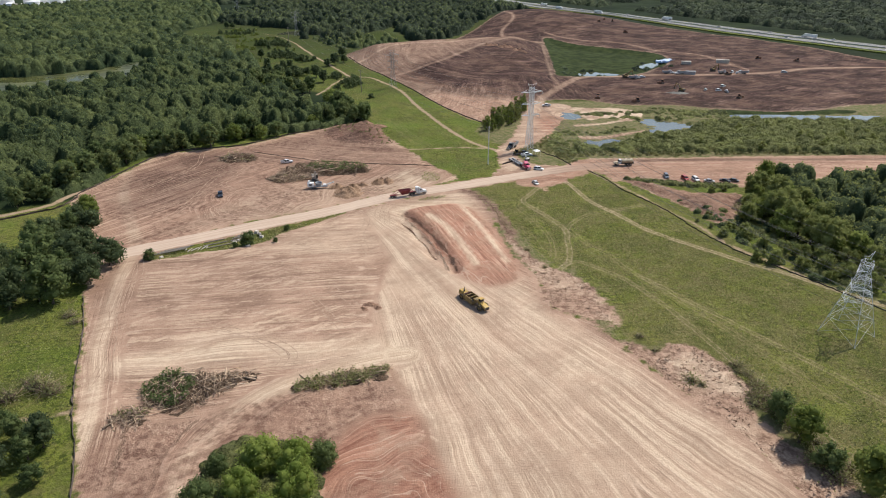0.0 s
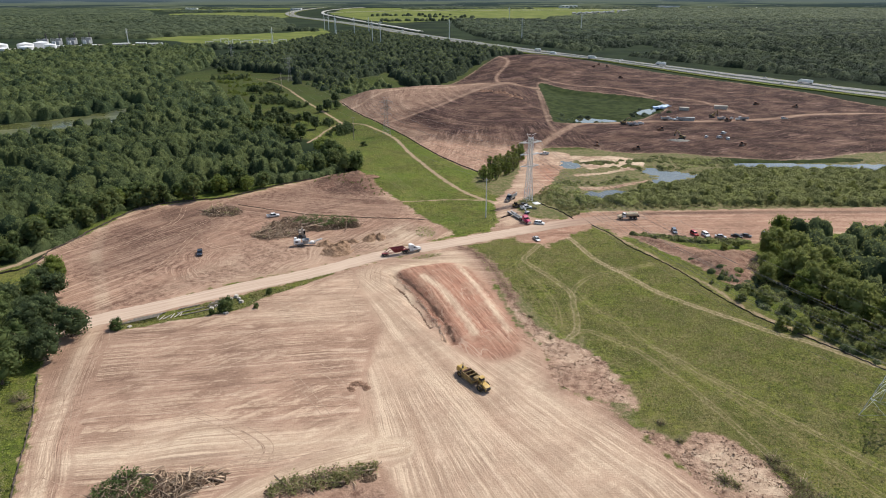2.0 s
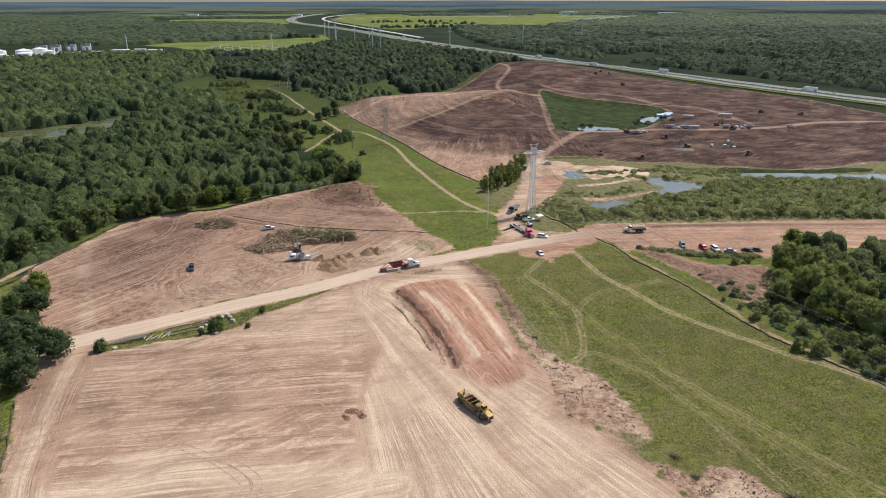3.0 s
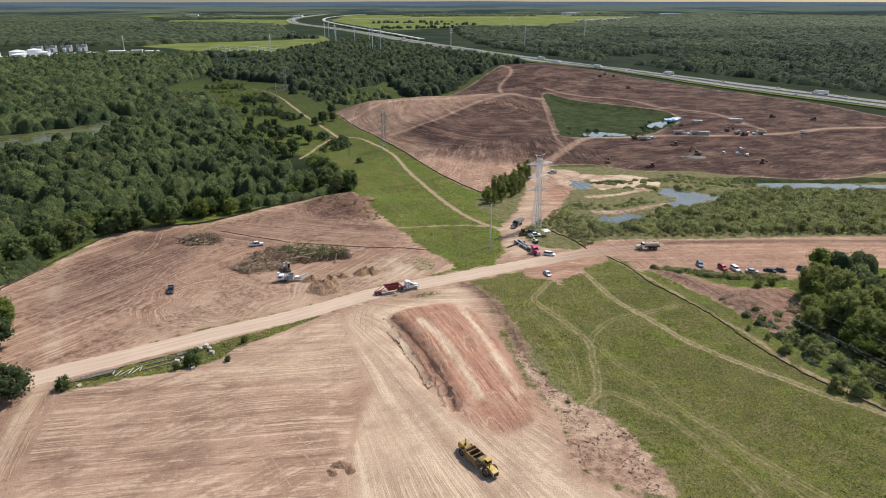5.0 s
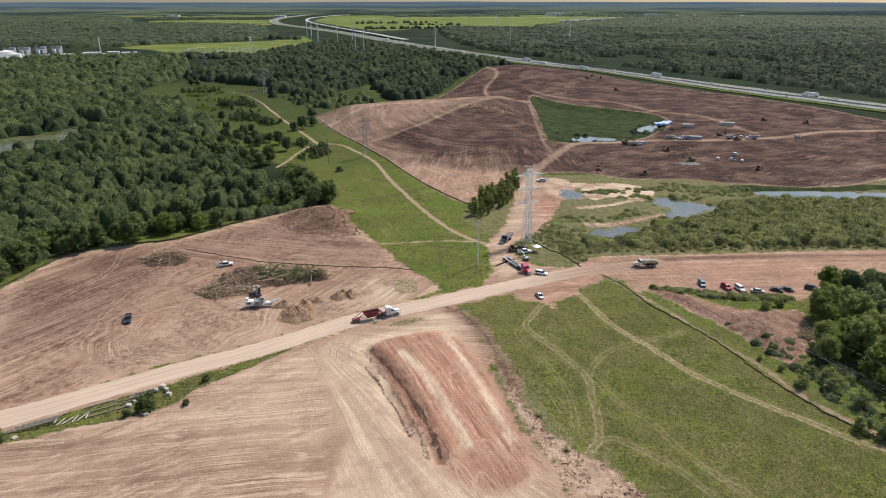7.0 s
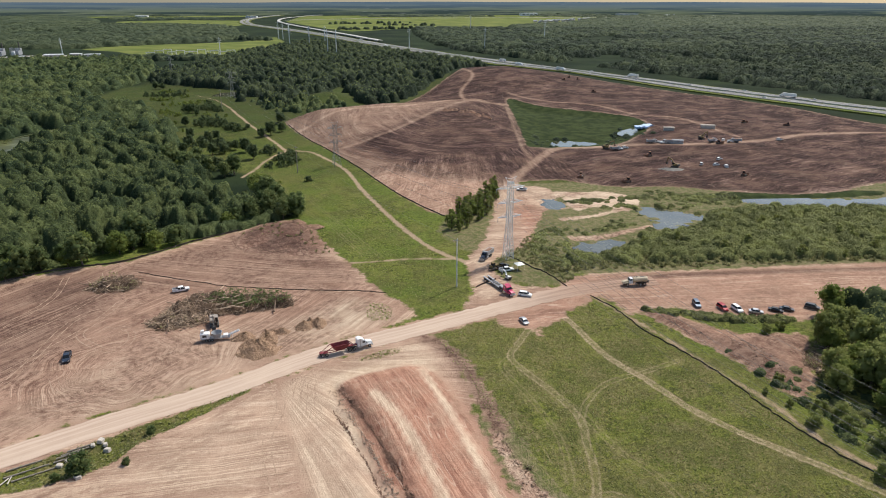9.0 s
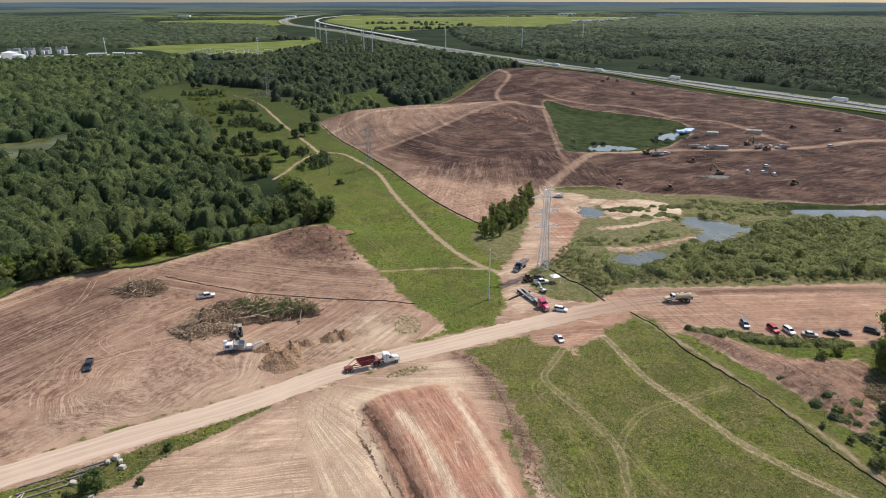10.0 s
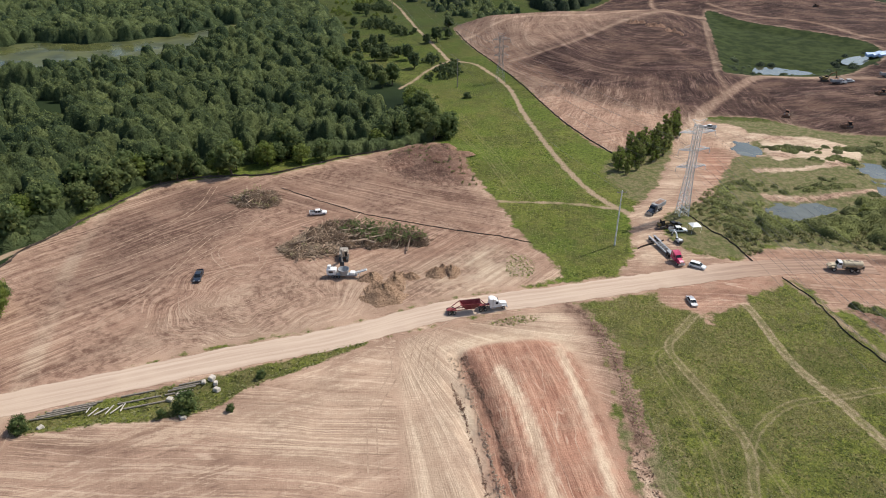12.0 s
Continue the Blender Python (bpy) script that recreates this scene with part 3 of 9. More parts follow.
pale = np.clip(0.4 * ease(torn, -1, 2) * (1 - ease(area_dist(XF, YF, EDGE_STRIP), -2, 2)) + 0.5 * ease(spit, -2, 1) + 0.6 * ease(area_dist(XF, YF, SANDY), -3, 2) + 0.55 * ease(pad, 0, 8) * ease(XF - divide_x, -1, 3) * (1 - ease(knob_d, -1, 3)) * (1 - ease(red_d, -2, 2))
               + 0.75 * ease(area_dist(XF, YF, [(-88, 142), (-62, 157), (-40, 152), (-20, 156), (-16, 143), (-50, 143), (-78, 139)]), -5, 5)
               + 0.6 * ease(3.2 - line_dist(XF, YF, NW_TRAIL), 0, 2) + 0.3 * ease(area_dist(XF, YF, [(-66, 215), (-52, 236), (-34, 250), (-24, 240), (-22, 205), (-40, 205)]), -4, 8)
               + 0.8 * ease(area_dist(XF, YF, [(-46, 268), (-34, 288), (-20, 306), (-6, 300), (-2, 287), (-22, 275)]), -3, 6) + 0.42 * ease(area_dist(XF, YF, [(-112, 226), (-98, 246), (-84, 268), (-66, 284), (-40, 290), (-10, 300), (0, 288), (-22, 272), (-48, 254), (-84, 234)]), -5, 8)
               + 0.7 * ease(2.0 - line_dist(XF, YF, smooth_line([(-19, 249), (-10, 256), (3, 260.5), (10, 257)])), -1, 1)
               + 0.95 * ease(1.5 - line_dist(XF, YF, smooth_line([(-5.5, 243), (-1.5, 236), (1.5, 229.6), (5, 220), (8, 211), (11, 200)])), -0.5, 0.6)
               + 0.95 * ease(1.1 - line_dist(XF, YF, smooth_line([(7.5, 255), (10.5, 246), (12.6, 239), (16, 226), (19.3, 213), (22, 202)])), -0.5, 0.6)
               + 0.5 * ease(1.6 - line_dist(XF, YF, smooth_line([(-17.5, 247), (-12.5, 232), (-6, 214)])), -1, 1) + 0.95 * ease(3.2 - line_dist(XF, YF, PAD_WAY), -1.5, 1.5)
               + 0.7 * ease(area_dist(XF, YF, [(54, 140), (62, 150), (71, 142), (74, 126), (66, 128)]), -1, 3) + 0.5 * ease(area_dist(XF, YF, [(70, 446), (120, 436), (170, 380), (100, 372), (84, 400)]), -10, 10), 0, 1)
gully_d = line_dist(XF, YF, GULLY)
hill_ways = np.maximum.reduce([2.0 - line_dist(XF, YF, smooth_line(w)) for w in (
    [(-37, 556), (-7, 577), (22, 629), (57, 692), (110, 751)], [(108, 736), (96, 611), (90, 545), (91, 510)], [(-84, 614), (-39, 663), (13, 681), (72, 729), (110, 755)],
    [(86, 986), (94, 911), (73, 836), (74, 782), (105, 757)], [(122, 815), (150, 772), (196, 750), (222, 690), (256, 666), (265, 581)])] + [3.5 - line_dist(XF, YF, NORTH_ROAD)])
ridge_d = area_dist(XF, YF, [(-95, 656), (-55, 682), (-10, 703), (32, 718), (83, 745), (104, 748), (60, 668), (26, 622), (-8, 578), (-45, 558), (-80, 615)])
skirt_d = area_dist(XF, YF, [(-40, 546), (-7, 456), (24, 389), (47, 440), (62, 478), (35, 494), (7, 504), (-16, 539)], reach=40)
pale = np.clip(pale + 0.34 * ease(hill_ways, -2.0, 2.0) + 0.20 * ease(ridge_d, -16, 18) + 0.22 * ease(area_dist(XF, YF, [(24, 402), (-13, 474), (-40, 535), (10, 500), (60, 455), (48, 425)]), -3, 10), 0, 1)
# Damp soil, plus painted shade: cloud shade on the hill, shadow in the gully.
moist_shade = np.clip(0.24 * ease(low_pad, -3, 4) * (1 - ease(3.6 - line_dist(XF, YF, PAD_WAY), -1.5, 1.5)) + 0.16 * ease(nw, 0, 12) + 0.25 * ease(nw, 0, 8) * ease(YF, 312, 325) + 0.45 * ease(area_dist(XF, YF, BANK_E), -2, 3) + 0.35 * ease(1.15 - np.hypot((XF + 45) / 24, (YF - 374) / 22), 0, 0.3) * ease(nw, -2, 2) + 1.0 * ease(hill, -3, 4) * (1 - 0.55 * ease(ridge_d, -16, 18)) * (1 - 0.5 * ease(skirt_d, -20, 12)) * (1 - 0.6 * ease(hill_ways, -2, 2)) * (1 - 0.75 * ease(hill_foot, -4, 8)) + 0.3 * ease(dark_face, -10, 16) + 0.75 * ease(area_dist(XF, YF, [(285, 540), (300, 470), (470, 440), (470, 570), (340, 575)]), -12, 8)
                + 0.18 * ease(area_dist(XF, YF, [(-108, 165), (-112, 200), (-70, 218), (-48, 205), (-52, 168)]), -8, 12)
                + 0.4 * ease(area_dist(XF, YF, [(-150, 300), (-128, 330), (-100, 320), (-108, 262), (-135, 250)]), -8, 12)
                + 0.6 * ease(3.5 - line_dist(XF, YF, smooth_line([(75, 313), (105, 318), (150, 319), (330, 320)])), 0, 3)
                + 0.22 * ease(1.0 - gully_d, -0.9, 0.7) * ease(np.sin(YF * 0.53) + np.sin(YF * 0.23 + 1), -1.2, 0.6) + 0.06 * ease(torn, -1, 2) + 0.4 * ease(area_dist(XF, YF, EDGE_STRIP), -2, 2), 0, 1)

dry = ease(area_dist(XF, YF, [(10, 280), (20, 240), (44, 190), (50, 150), (90, 80), (140, 90), (136, 170), (112, 205), (98, 245), (76, 296), (50, 298)], reach=40), -3, 4)
dry = np.maximum(dry, ease(area_dist(XF, YF, DITCH, reach=20), -3, 1))
# Green wetland hollows, darkened to paint in the cloud shade over them.
mire_shade = np.clip(ease(area_dist(XF, YF, POND_GREEN), -3, 5) + ease(area_dist(XF, YF, [(168, 421), (185, 430), (262, 428), (262, 420), (200, 418)]), -2, 2), 0, 1)
ground = new("ground", grid_mesh("ground", GX, GY, ZF))
for key, val in (("bare", bare), ("trail", trail), ("scrub", scrub), ("flat", flat), ("red", red), ("pale", pale), ("moist_shade", moist_shade), ("wild_shade", wild_shade), ("fan_w", fan_w), ("knob_w", knob_w), ("bent_w", bent_w), ("east_w", east_w), ("churn", churn), ("mire_shade", mire_shade), ("dry", dry),
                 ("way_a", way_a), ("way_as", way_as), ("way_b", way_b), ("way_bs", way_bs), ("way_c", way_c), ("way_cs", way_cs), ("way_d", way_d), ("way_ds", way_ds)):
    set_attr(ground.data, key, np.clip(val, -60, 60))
for key, val in (("flow_a", flow_a), ("fan", fan), ("flow_c", flow_c), ("flow_d", flow_d), ("flow_e", zone(1.5, 9)), ("cross_a", zone(38, 11)), ("cross_b", zone(-38, 12))):
    set_attr(ground.data, key, val, "FLOAT_VECTOR")


def ground_material():
    n = Nodes("soil_and_grass")
    p = n.pos()
    edge = n.calc("SUBTRACT", n.noise(p, 0.22, 6, 0.65), 0.5)
    small = n.noise(p, 2.2, 5, 0.65)
    mid = n.noise(p, 0.16, 4)
    # soil, streaked along the way that machines drove
    wave = n.calc("MULTIPLY", edge, 5.0)
    f = n.attr("flow_a", "Vector")
    for reach, field in (("fan_w", "fan"), ("knob_w", "flow_c"), ("bent_w", "flow_d"), ("east_w", "flow_e")):
        f = n.vmix(n.step(n.calc("ADD", n.attr(reach), wave), -0.12, 0.12), f, n.attr(field, "Vector"))
    drift = n.scale(n.vadd(n.noise(p, 0.018, 2, color=True), (-0.5, -0.5, -0.5)), (5.0, 0.0, 0.0))
    sway = n.scale(n.vadd(n.noise(p, 0.075, 3, color=True), (-0.5, -0.5, -0.5)), (1.3, 0.0, 0.0))
    jerk = n.scale(n.vadd(n.noise(p, 0.45, 3, color=True), (-0.5, -0.5, -0.5)), (0.42, 0.0, 0.0))
    f = n.vadd(n.vadd(f, drift), n.vadd(sway, jerk))
    s1 = n.noise(n.scale(f, (0.20, 0.006, 1)), 1.0, 2, 0.6)
    s2 = n.noise(n.scale(f, (0.95, 0.010, 1)), 1.0, 5, 0.70)
    s3 = n.noise(n.scale(f, (2.7, 0.040, 1)), 1.0, 3, 0.65)
    blot = n.noise(p, 0.075, 6, 0.65)
    grit = n.noise(p, 0.7, 6, 0.74)
    patchy = n.step(n.noise(p, 0.028, 4, 0.6), 0.36, 0.62)
    lines = n.calc("ADD", n.calc("MULTIPLY", s2, 0.6), n.calc("MULTIPLY", s3, 0.4))
    g = n.vmix(n.step(n.calc("ADD", n.attr("fan_w"), wave), -0.2, 0.2), n.attr("cross_a", "Vector"), n.attr("cross_b", "Vector"))
    g = n.vadd(g, n.vadd(n.scale(drift, (2.0, 0.0, 0.0)), n.scale(sway, (2.5, 0.0, 0.0))))
    other = n.noise(n.scale(g, (1.1, 0.02, 1)), 1.0, 4, 0.68)
    lines = n.calc("ADD", lines, n.calc("MULTIPLY", n.calc("SUBTRACT", other, lines), n.calc("MULTIPLY", n.step(n.noise(p, 0.033, 3, 0.6), 0.52, 0.62, 0.0, 0.6), n.calc("MULTIPLY", n.step(n.attr("fan_w"), -1.0, 1.0, 1.0, 0.12), n.step(n.attr("knob_w"), -1.0, 1.0, 1.0, 0.15)))))
    calm = n.step(n.calc("ABSOLUTE", n.attr("fan_w")), 0.0, 6.0, 0.6, 1.0)
    calm = n.calc("MULTIPLY", calm, n.step(n.attr("east_w"), -1.0, 2.0, 1.0, 0.6))
    calm = n.calc("MULTIPLY", calm, n.step(n.noise(p, 0.045, 4, 0.65), 0.38, 0.60, 0.45, 1.25))
    calm = n.calc("MULTIPLY", calm, n.step(patchy, 0.0, 1.0, 0.65, 1.3))
    calm = n.calc("MULTIPLY", calm, n.step(n.attr("churn"), 0.0, 1.0, 1.0, 1.3))
    calm = n.calc("MULTIPLY", calm, n.step(n.attr("moist_shade"), 0.4, 0.9, 1.0, 1.15))
    lines = n.calc("ADD", 0.5, n.calc("MULTIPLY", n.calc("SUBTRACT", lines, 0.5), calm))
    arcs = n.noise(n.scale(n.vadd(n.attr("cross_a", "Vector"), n.scale(sway, (3.0, 0.0, 0.0))), (0.5, 0.06, 1)), 1.0, 5, 0.7)
    lines = n.calc("ADD", lines, n.calc("MULTIPLY", n.calc("SUBTRACT", arcs, 0.5), n.calc("MULTIPLY", n.calc("MAXIMUM", n.calc("SUBTRACT", 1.1, calm), 0.15), n.calc("MULTIPLY", n.step(n.attr("fan_w"), -1.0, 1.0, 1.0, 0.25), n.step(n.attr("east_w"), -1.0, 2.0, 0.9, 0.3)))))
    streak = n.calc("ADD", n.calc("MULTIPLY", lines, 0.60), n.calc("ADD", n.calc("MULTIPLY", s1, 0.24), n.calc("MULTIPLY", grit, 0.16)))
    band = 9.0
    for reach in ("fan_w", "knob_w", "bent_w", "east_w"):
        band = n.calc("MINIMUM", band, n.calc("ABSOLUTE", n.calc("ADD", n.attr(reach), wave)))
    merge = n.step(band, 0.1, 1.2)
    streak = n.calc("ADD", 0.5, n.calc("MULTIPLY", n.calc("SUBTRACT", streak, 0.5), merge))
    s2 = n.calc("ADD", 0.5, n.calc("MULTIPLY", n.calc("SUBTRACT", s2, 0.5), merge))
    # single wheel lines: thin crests of a long drawn noise, pale ones and dark ruts
    crest = n.calc("ABSOLUTE", n.calc("SUBTRACT", n.noise(n.scale(f, (0.16, 0.008, 1)), 1.0, 2, 0.5), 0.5))
    wheel = n.calc("MULTIPLY", n.calc("MULTIPLY", n.step(crest, 0.010, 0.003), merge), n.calc("SUBTRACT", 1.0, n.calc("MULTIPLY", n.attr("moist_shade"), 0.8)))
    trough = n.calc("ABSOLUTE", n.calc("SUBTRACT", n.noise(n.scale(n.vadd(f, (41.0, 7.0, 3.0)), (0.30, 0.009, 1)), 1.0, 3, 0.55), 0.5))
    rut = n.calc("MULTIPLY", n.calc("MULTIPLY", n.step(trough, 0.012, 0.003), merge), n.step(n.noise(p, 0.06, 4, 0.65), 0.42, 0.58))
    soil = n.mix(n.step(blot, 0.34, 0.64), (0.266, 0.168, 0.118), (0.406, 0.268, 0.190))
    soil = n.mix(n.step(streak, 0.50, 0.575, 0.0, 0.85), soil, (0.545, 0.402, 0.285))
    soil = n.mix(n.step(streak, 0.485, 0.415, 0.0, 0.8), soil, (0.20, 0.122, 0.087))
    soil = n.mix(n.calc("MULTIPLY", rut, 0.6), soil, (0.185, 0.115, 0.080))
    clay = n.mix(n.step(streak, 0.40, 0.60), (0.240, 0.108, 0.072), (0.47, 0.25, 0.168))
    clay = n.mix(n.step(n.noise(p, 0.12, 6, 0.7), 0.48, 0.64, 0.0, 0.6), clay, (0.43, 0.285, 0.20))
    clay = n.mix(n.step(s2, 0.60, 0.74, 0.0, 0.6), clay, (0.54, 0.36, 0.25))
    soil = n.mix(n.calc("MULTIPLY", n.attr("red"), n.step(blot, 0.25, 0.6, 0.5, 1.0)), soil, clay)
    chalk = n.mix(n.step(streak, 0.43, 0.57), (0.45, 0.33, 0.23), (0.64, 0.51, 0.37))
    soil = n.mix(n.calc("MULTIPLY", n.attr("pale"), n.step(n.noise(p, 0.09, 4), 0.3, 0.62, 0.6, 1.0)), soil, chalk)
    # churned, cloddy ground
    clod = n.calc("ADD", n.calc("MULTIPLY", n.noise(p, 0.42, 7, 0.72), 0.6), n.calc("MULTIPLY", streak, 0.4))
    clods = n.mix(n.step(clod, 0.42, 0.57), (0.130, 0.068, 0.048), (0.42, 0.275, 0.195))
    soil = n.mix(n.calc("MULTIPLY", n.attr("churn"), n.step(n.noise(p, 0.05, 6, 0.68), 0.42, 0.58, 0.15, 0.8)), soil, clods)
    # Dark damp soil; on the far earthworks its darkness also paints cloud shade.
    wet_shade = n.mix(n.step(streak, 0.45, 0.55), (0.026, 0.0145, 0.0130), (0.074, 0.042, 0.035))
    wet_shade = n.mix(n.step(streak, 0.545, 0.59, 0.0, 0.7), wet_shade, (0.185, 0.118, 0.096))
    soil = n.mix(n.calc("MULTIPLY", n.attr("moist_shade"), n.step(n.noise(p, 0.05, 4), 0.3, 0.6, 0.75, 1.0)), soil, wet_shade)
    soil = n.mix(n.calc("MULTIPLY", wheel, n.calc("MULTIPLY", n.step(blot, 0.35, 0.6, 0.1, 0.55), n.calc("SUBTRACT", 1.0, n.calc("MULTIPLY", n.attr("churn"), 0.7)))), soil, (0.60, 0.455, 0.335))
    soil = n.mix(n.step(small, 0.54, 0.72, 0.0, 0.5), soil, n.mix(0.55, soil, (0.12, 0.072, 0.05)))
    soil = n.mix(n.step(n.noise(p, 3.1, 4, 0.7), 0.42, 0.28, 0.0, 0.5), soil, (0.56, 0.43, 0.31))
    # grass: lush, dry and weedy patches
    weed = n.noise(p, 0.75, 6, 0.75)
    fine = n.noise(p, 2.8, 4, 0.72)
    grass = n.mix(n.step(weed, 0.43, 0.58), (0.048, 0.060, 0.013), (0.170, 0.186, 0.036))
    grass = n.mix(n.step(mid, 0.46, 0.60, 0.0, 0.65), grass, (0.176, 0.192, 0.040))
    grass = n.mix(n.step(n.noise(p, 0.021, 4, 0.62), 0.46, 0.60, 0.0, 0.42), grass, (0.170, 0.150, 0.052))
    grass = n.mix(n.step(n.noise(p, 0.05, 6, 0.70), 0.47, 0.58, 0.0, 0.7), grass, (0.086, 0.092, 0.028))
    grass = n.mix(n.step(n.noise(p, 0.26, 7, 0.75), 0.51, 0.62, 0.0, 0.6), grass, (0.190, 0.165, 0.066))
    grass = n.mix(n.step(n.noise(p, 1.9, 5, 0.75), 0.53, 0.63, 0.0, 0.5), grass, (0.225, 0.196, 0.095))
    grass = n.mix(n.step(fine, 0.52, 0.62, 0.0, 0.62), grass, (0.034, 0.047, 0.012))
    lush = n.mix(n.step(weed, 0.42, 0.60), (0.062, 0.098, 0.016), (0.138, 0.186, 0.030))
    grass = n.mix(n.calc("MULTIPLY", n.calc("SUBTRACT", 1.0, n.attr("dry")), n.step(n.noise(p, 0.035, 5, 0.66), 0.42, 0.60, 0.05, 0.62)), grass, lush)
    sere = n.mix(n.step(n.noise(p, 0.85, 6, 0.75), 0.40, 0.62), (0.115, 0.098, 0.036), (0.255, 0.215, 0.105))
    grass = n.mix(n.calc("MULTIPLY", n.attr("dry"), n.step(n.noise(p, 0.11, 7, 0.74), 0.45, 0.59, 0.05, 0.60)), grass, sere)
    far_field = n.mix(n.step(n.noise(p, 0.012, 3), 0.35, 0.65), (0.10, 0.125, 0.030), (0.165, 0.185, 0.05))
    # Woodland floor in near-black greens: the shade under crowns is in the colour.
    shaded_wood = n.mix(n.step(n.noise(p, 0.008, 4), 0.35, 0.65), (0.011, 0.019, 0.009), (0.025, 0.038, 0.015))
    grass = n.mix(n.attr("wild_shade"), grass, shaded_wood)
    grass = n.mix(n.step(n.attr("flat"), -4, 4), grass, far_field)
    bush = n.mix(n.step(weed, 0.35, 0.65), (0.130, 0.115, 0.056), (0.245, 0.205, 0.115))
    bush = n.mix(n.step(n.noise(p, 0.35, 5), 0.45, 0.62, 0.0, 0.8), bush, (0.098, 0.115, 0.038))
    grass = n.mix(n.step(n.calc("ADD", n.attr("scrub"), n.calc("MULTIPLY", edge, 14)), -1.5, 1.5, 0.0, 0.85), grass, bush)
    # worn ways through the grass
    worn = n.step(n.calc("ADD", n.attr("trail"), n.calc("MULTIPLY", edge, 3.4)), -0.6, 0.7)
    grass = n.mix(worn, grass, n.mix(small, (0.26, 0.185, 0.12), (0.44, 0.33, 0.225)))
    straw = n.mix(n.step(n.noise(p, 0.9, 4, 0.7), 0.35, 0.7), (0.23, 0.18, 0.095), (0.44, 0.35, 0.225))
    wander = n.calc("MULTIPLY", n.calc("SUBTRACT", n.noise(p, 0.45, 6, 0.7), 0.5), 1.5)
    for key, middle, half, soft, most, worn_mid in (("way_a", 0.80, 0.36, 0.32, 1.0, 0.60), ("way_b", 0.80, 0.20, 0.30, 0.7, 0.22), ("way_c", 0.75, 0.17, 0.30, 0.55, 0.08), ("way_d", 0.70, 0.12, 0.30, 0.40, 0.0)):
        d = n.calc("ABSOLUTE", n.calc("ADD", n.attr(key + "s"), wander))
        ruts = n.step(n.calc("ABSOLUTE", n.calc("SUBTRACT", d, middle)), half + soft, half - 0.15, 0.0, most)
        between = n.step(d, middle + 0.5, middle, 0.0, worn_mid)
        near = n.step(n.attr(key), 3.0, 2.2)
        patch = n.step(n.noise(p, 0.34, 6, 0.72), 0.33, 0.55, 0.25, 1.0)
        grass = n.mix(n.calc("MULTIPLY", n.calc("MULTIPLY", n.calc("MAXIMUM", ruts, between), near), patch), grass, straw)
    # Wetland grass in greens dimmed for cloud shade.
    dim_grass = n.mix(n.step(n.noise(p, 0.12, 5, 0.65), 0.35, 0.65), (0.020, 0.030, 0.009), (0.046, 0.060, 0.019))
    grass = n.mix(n.step(n.calc("ADD", n.attr("mire_shade"), n.calc("MULTIPLY", edge, 1.6)), 0.35, 0.65), grass, dim_grass)
    cover = n.step(n.calc("ADD", n.attr("bare"), n.calc("MULTIPLY", edge, 9.0)), -0.7, 0.9)
    col = n.mix(cover, grass, soil)
    tall = n.calc("MULTIPLY", n.calc("ADD", weed, n.calc("MULTIPLY", fine, 0.5)), n.calc("SUBTRACT", 1.0, cover))
    tall = n.calc("MULTIPLY", tall, n.calc("SUBTRACT", 1.0, n.calc("MULTIPLY", n.attr("wild_shade"), 0.85)))
    rough = n.calc("ADD", n.calc("MULTIPLY", streak, 0.8), n.calc("MULTIPLY", small, 0.35))
    n.bump(n.calc("ADD", tall, n.calc("MULTIPLY", rough, n.calc("MULTIPLY", cover, 1.0))), 0.85, 0.6)
    return n.done(col, 0.95, 0.0, 0.06)


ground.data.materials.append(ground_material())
tagged(ground, "bare reddish earthworks soil and rough green meadow", "ground", kind="structure")


# ---- water ----
def water_material():
    n = Nodes("pond_water")
    p = n.pos()
    n.bump(n.noise(p, 1.5, 3), 0.05, 0.05)
    return n.done(n.mix(n.step(n.noise(p, 0.08, 3), 0.3, 0.7), (0.060, 0.065, 0.040), (0.12, 0.12, 0.085)), 0.03, 0, 0.8)


def pond_scum_material():
    n = Nodes("algae_water")
    p = n.pos()
    n.bump(n.noise(p, 0.8, 4), 0.12, 0.08)
    col = n.mix(n.step(n.noise(p, 0.05, 4), 0.35, 0.65), (0.055, 0.062, 0.022), (0.110, 0.115, 0.040))
    return n.done(col, n.step(n.noise(p, 0.03, 3), 0.4, 0.6, 0.18, 0.5), 0, 0.25)


WATER, SCUM = water_material(), pond_scum_material()
for key, ring in WATERS.items():
    pts = smooth_line([(np.array(p) - np.mean(ring, 0)) * 1.06 + np.mean(ring, 0) for p in ring], 4, True)
    c = pts.mean(0)
    bm = bmesh.new()
    z = float(np.percentile(height(pts[:, 0], pts[:, 1]), 42)) - 0.05
    bm.faces.new([bm.verts.new((x, y, z)) for x, y in pts])
    bmesh.ops.triangulate(bm, faces=bm.faces[:])
    me = bpy.data.meshes.new(key)
    bm.to_mesh(me)
    bm.free()
    me.materials.append(SCUM if key == "creek_pond" else WATER)
    tagged(new(key, me), "still muddy green water in a shallow hollow", "water", kind="structure")


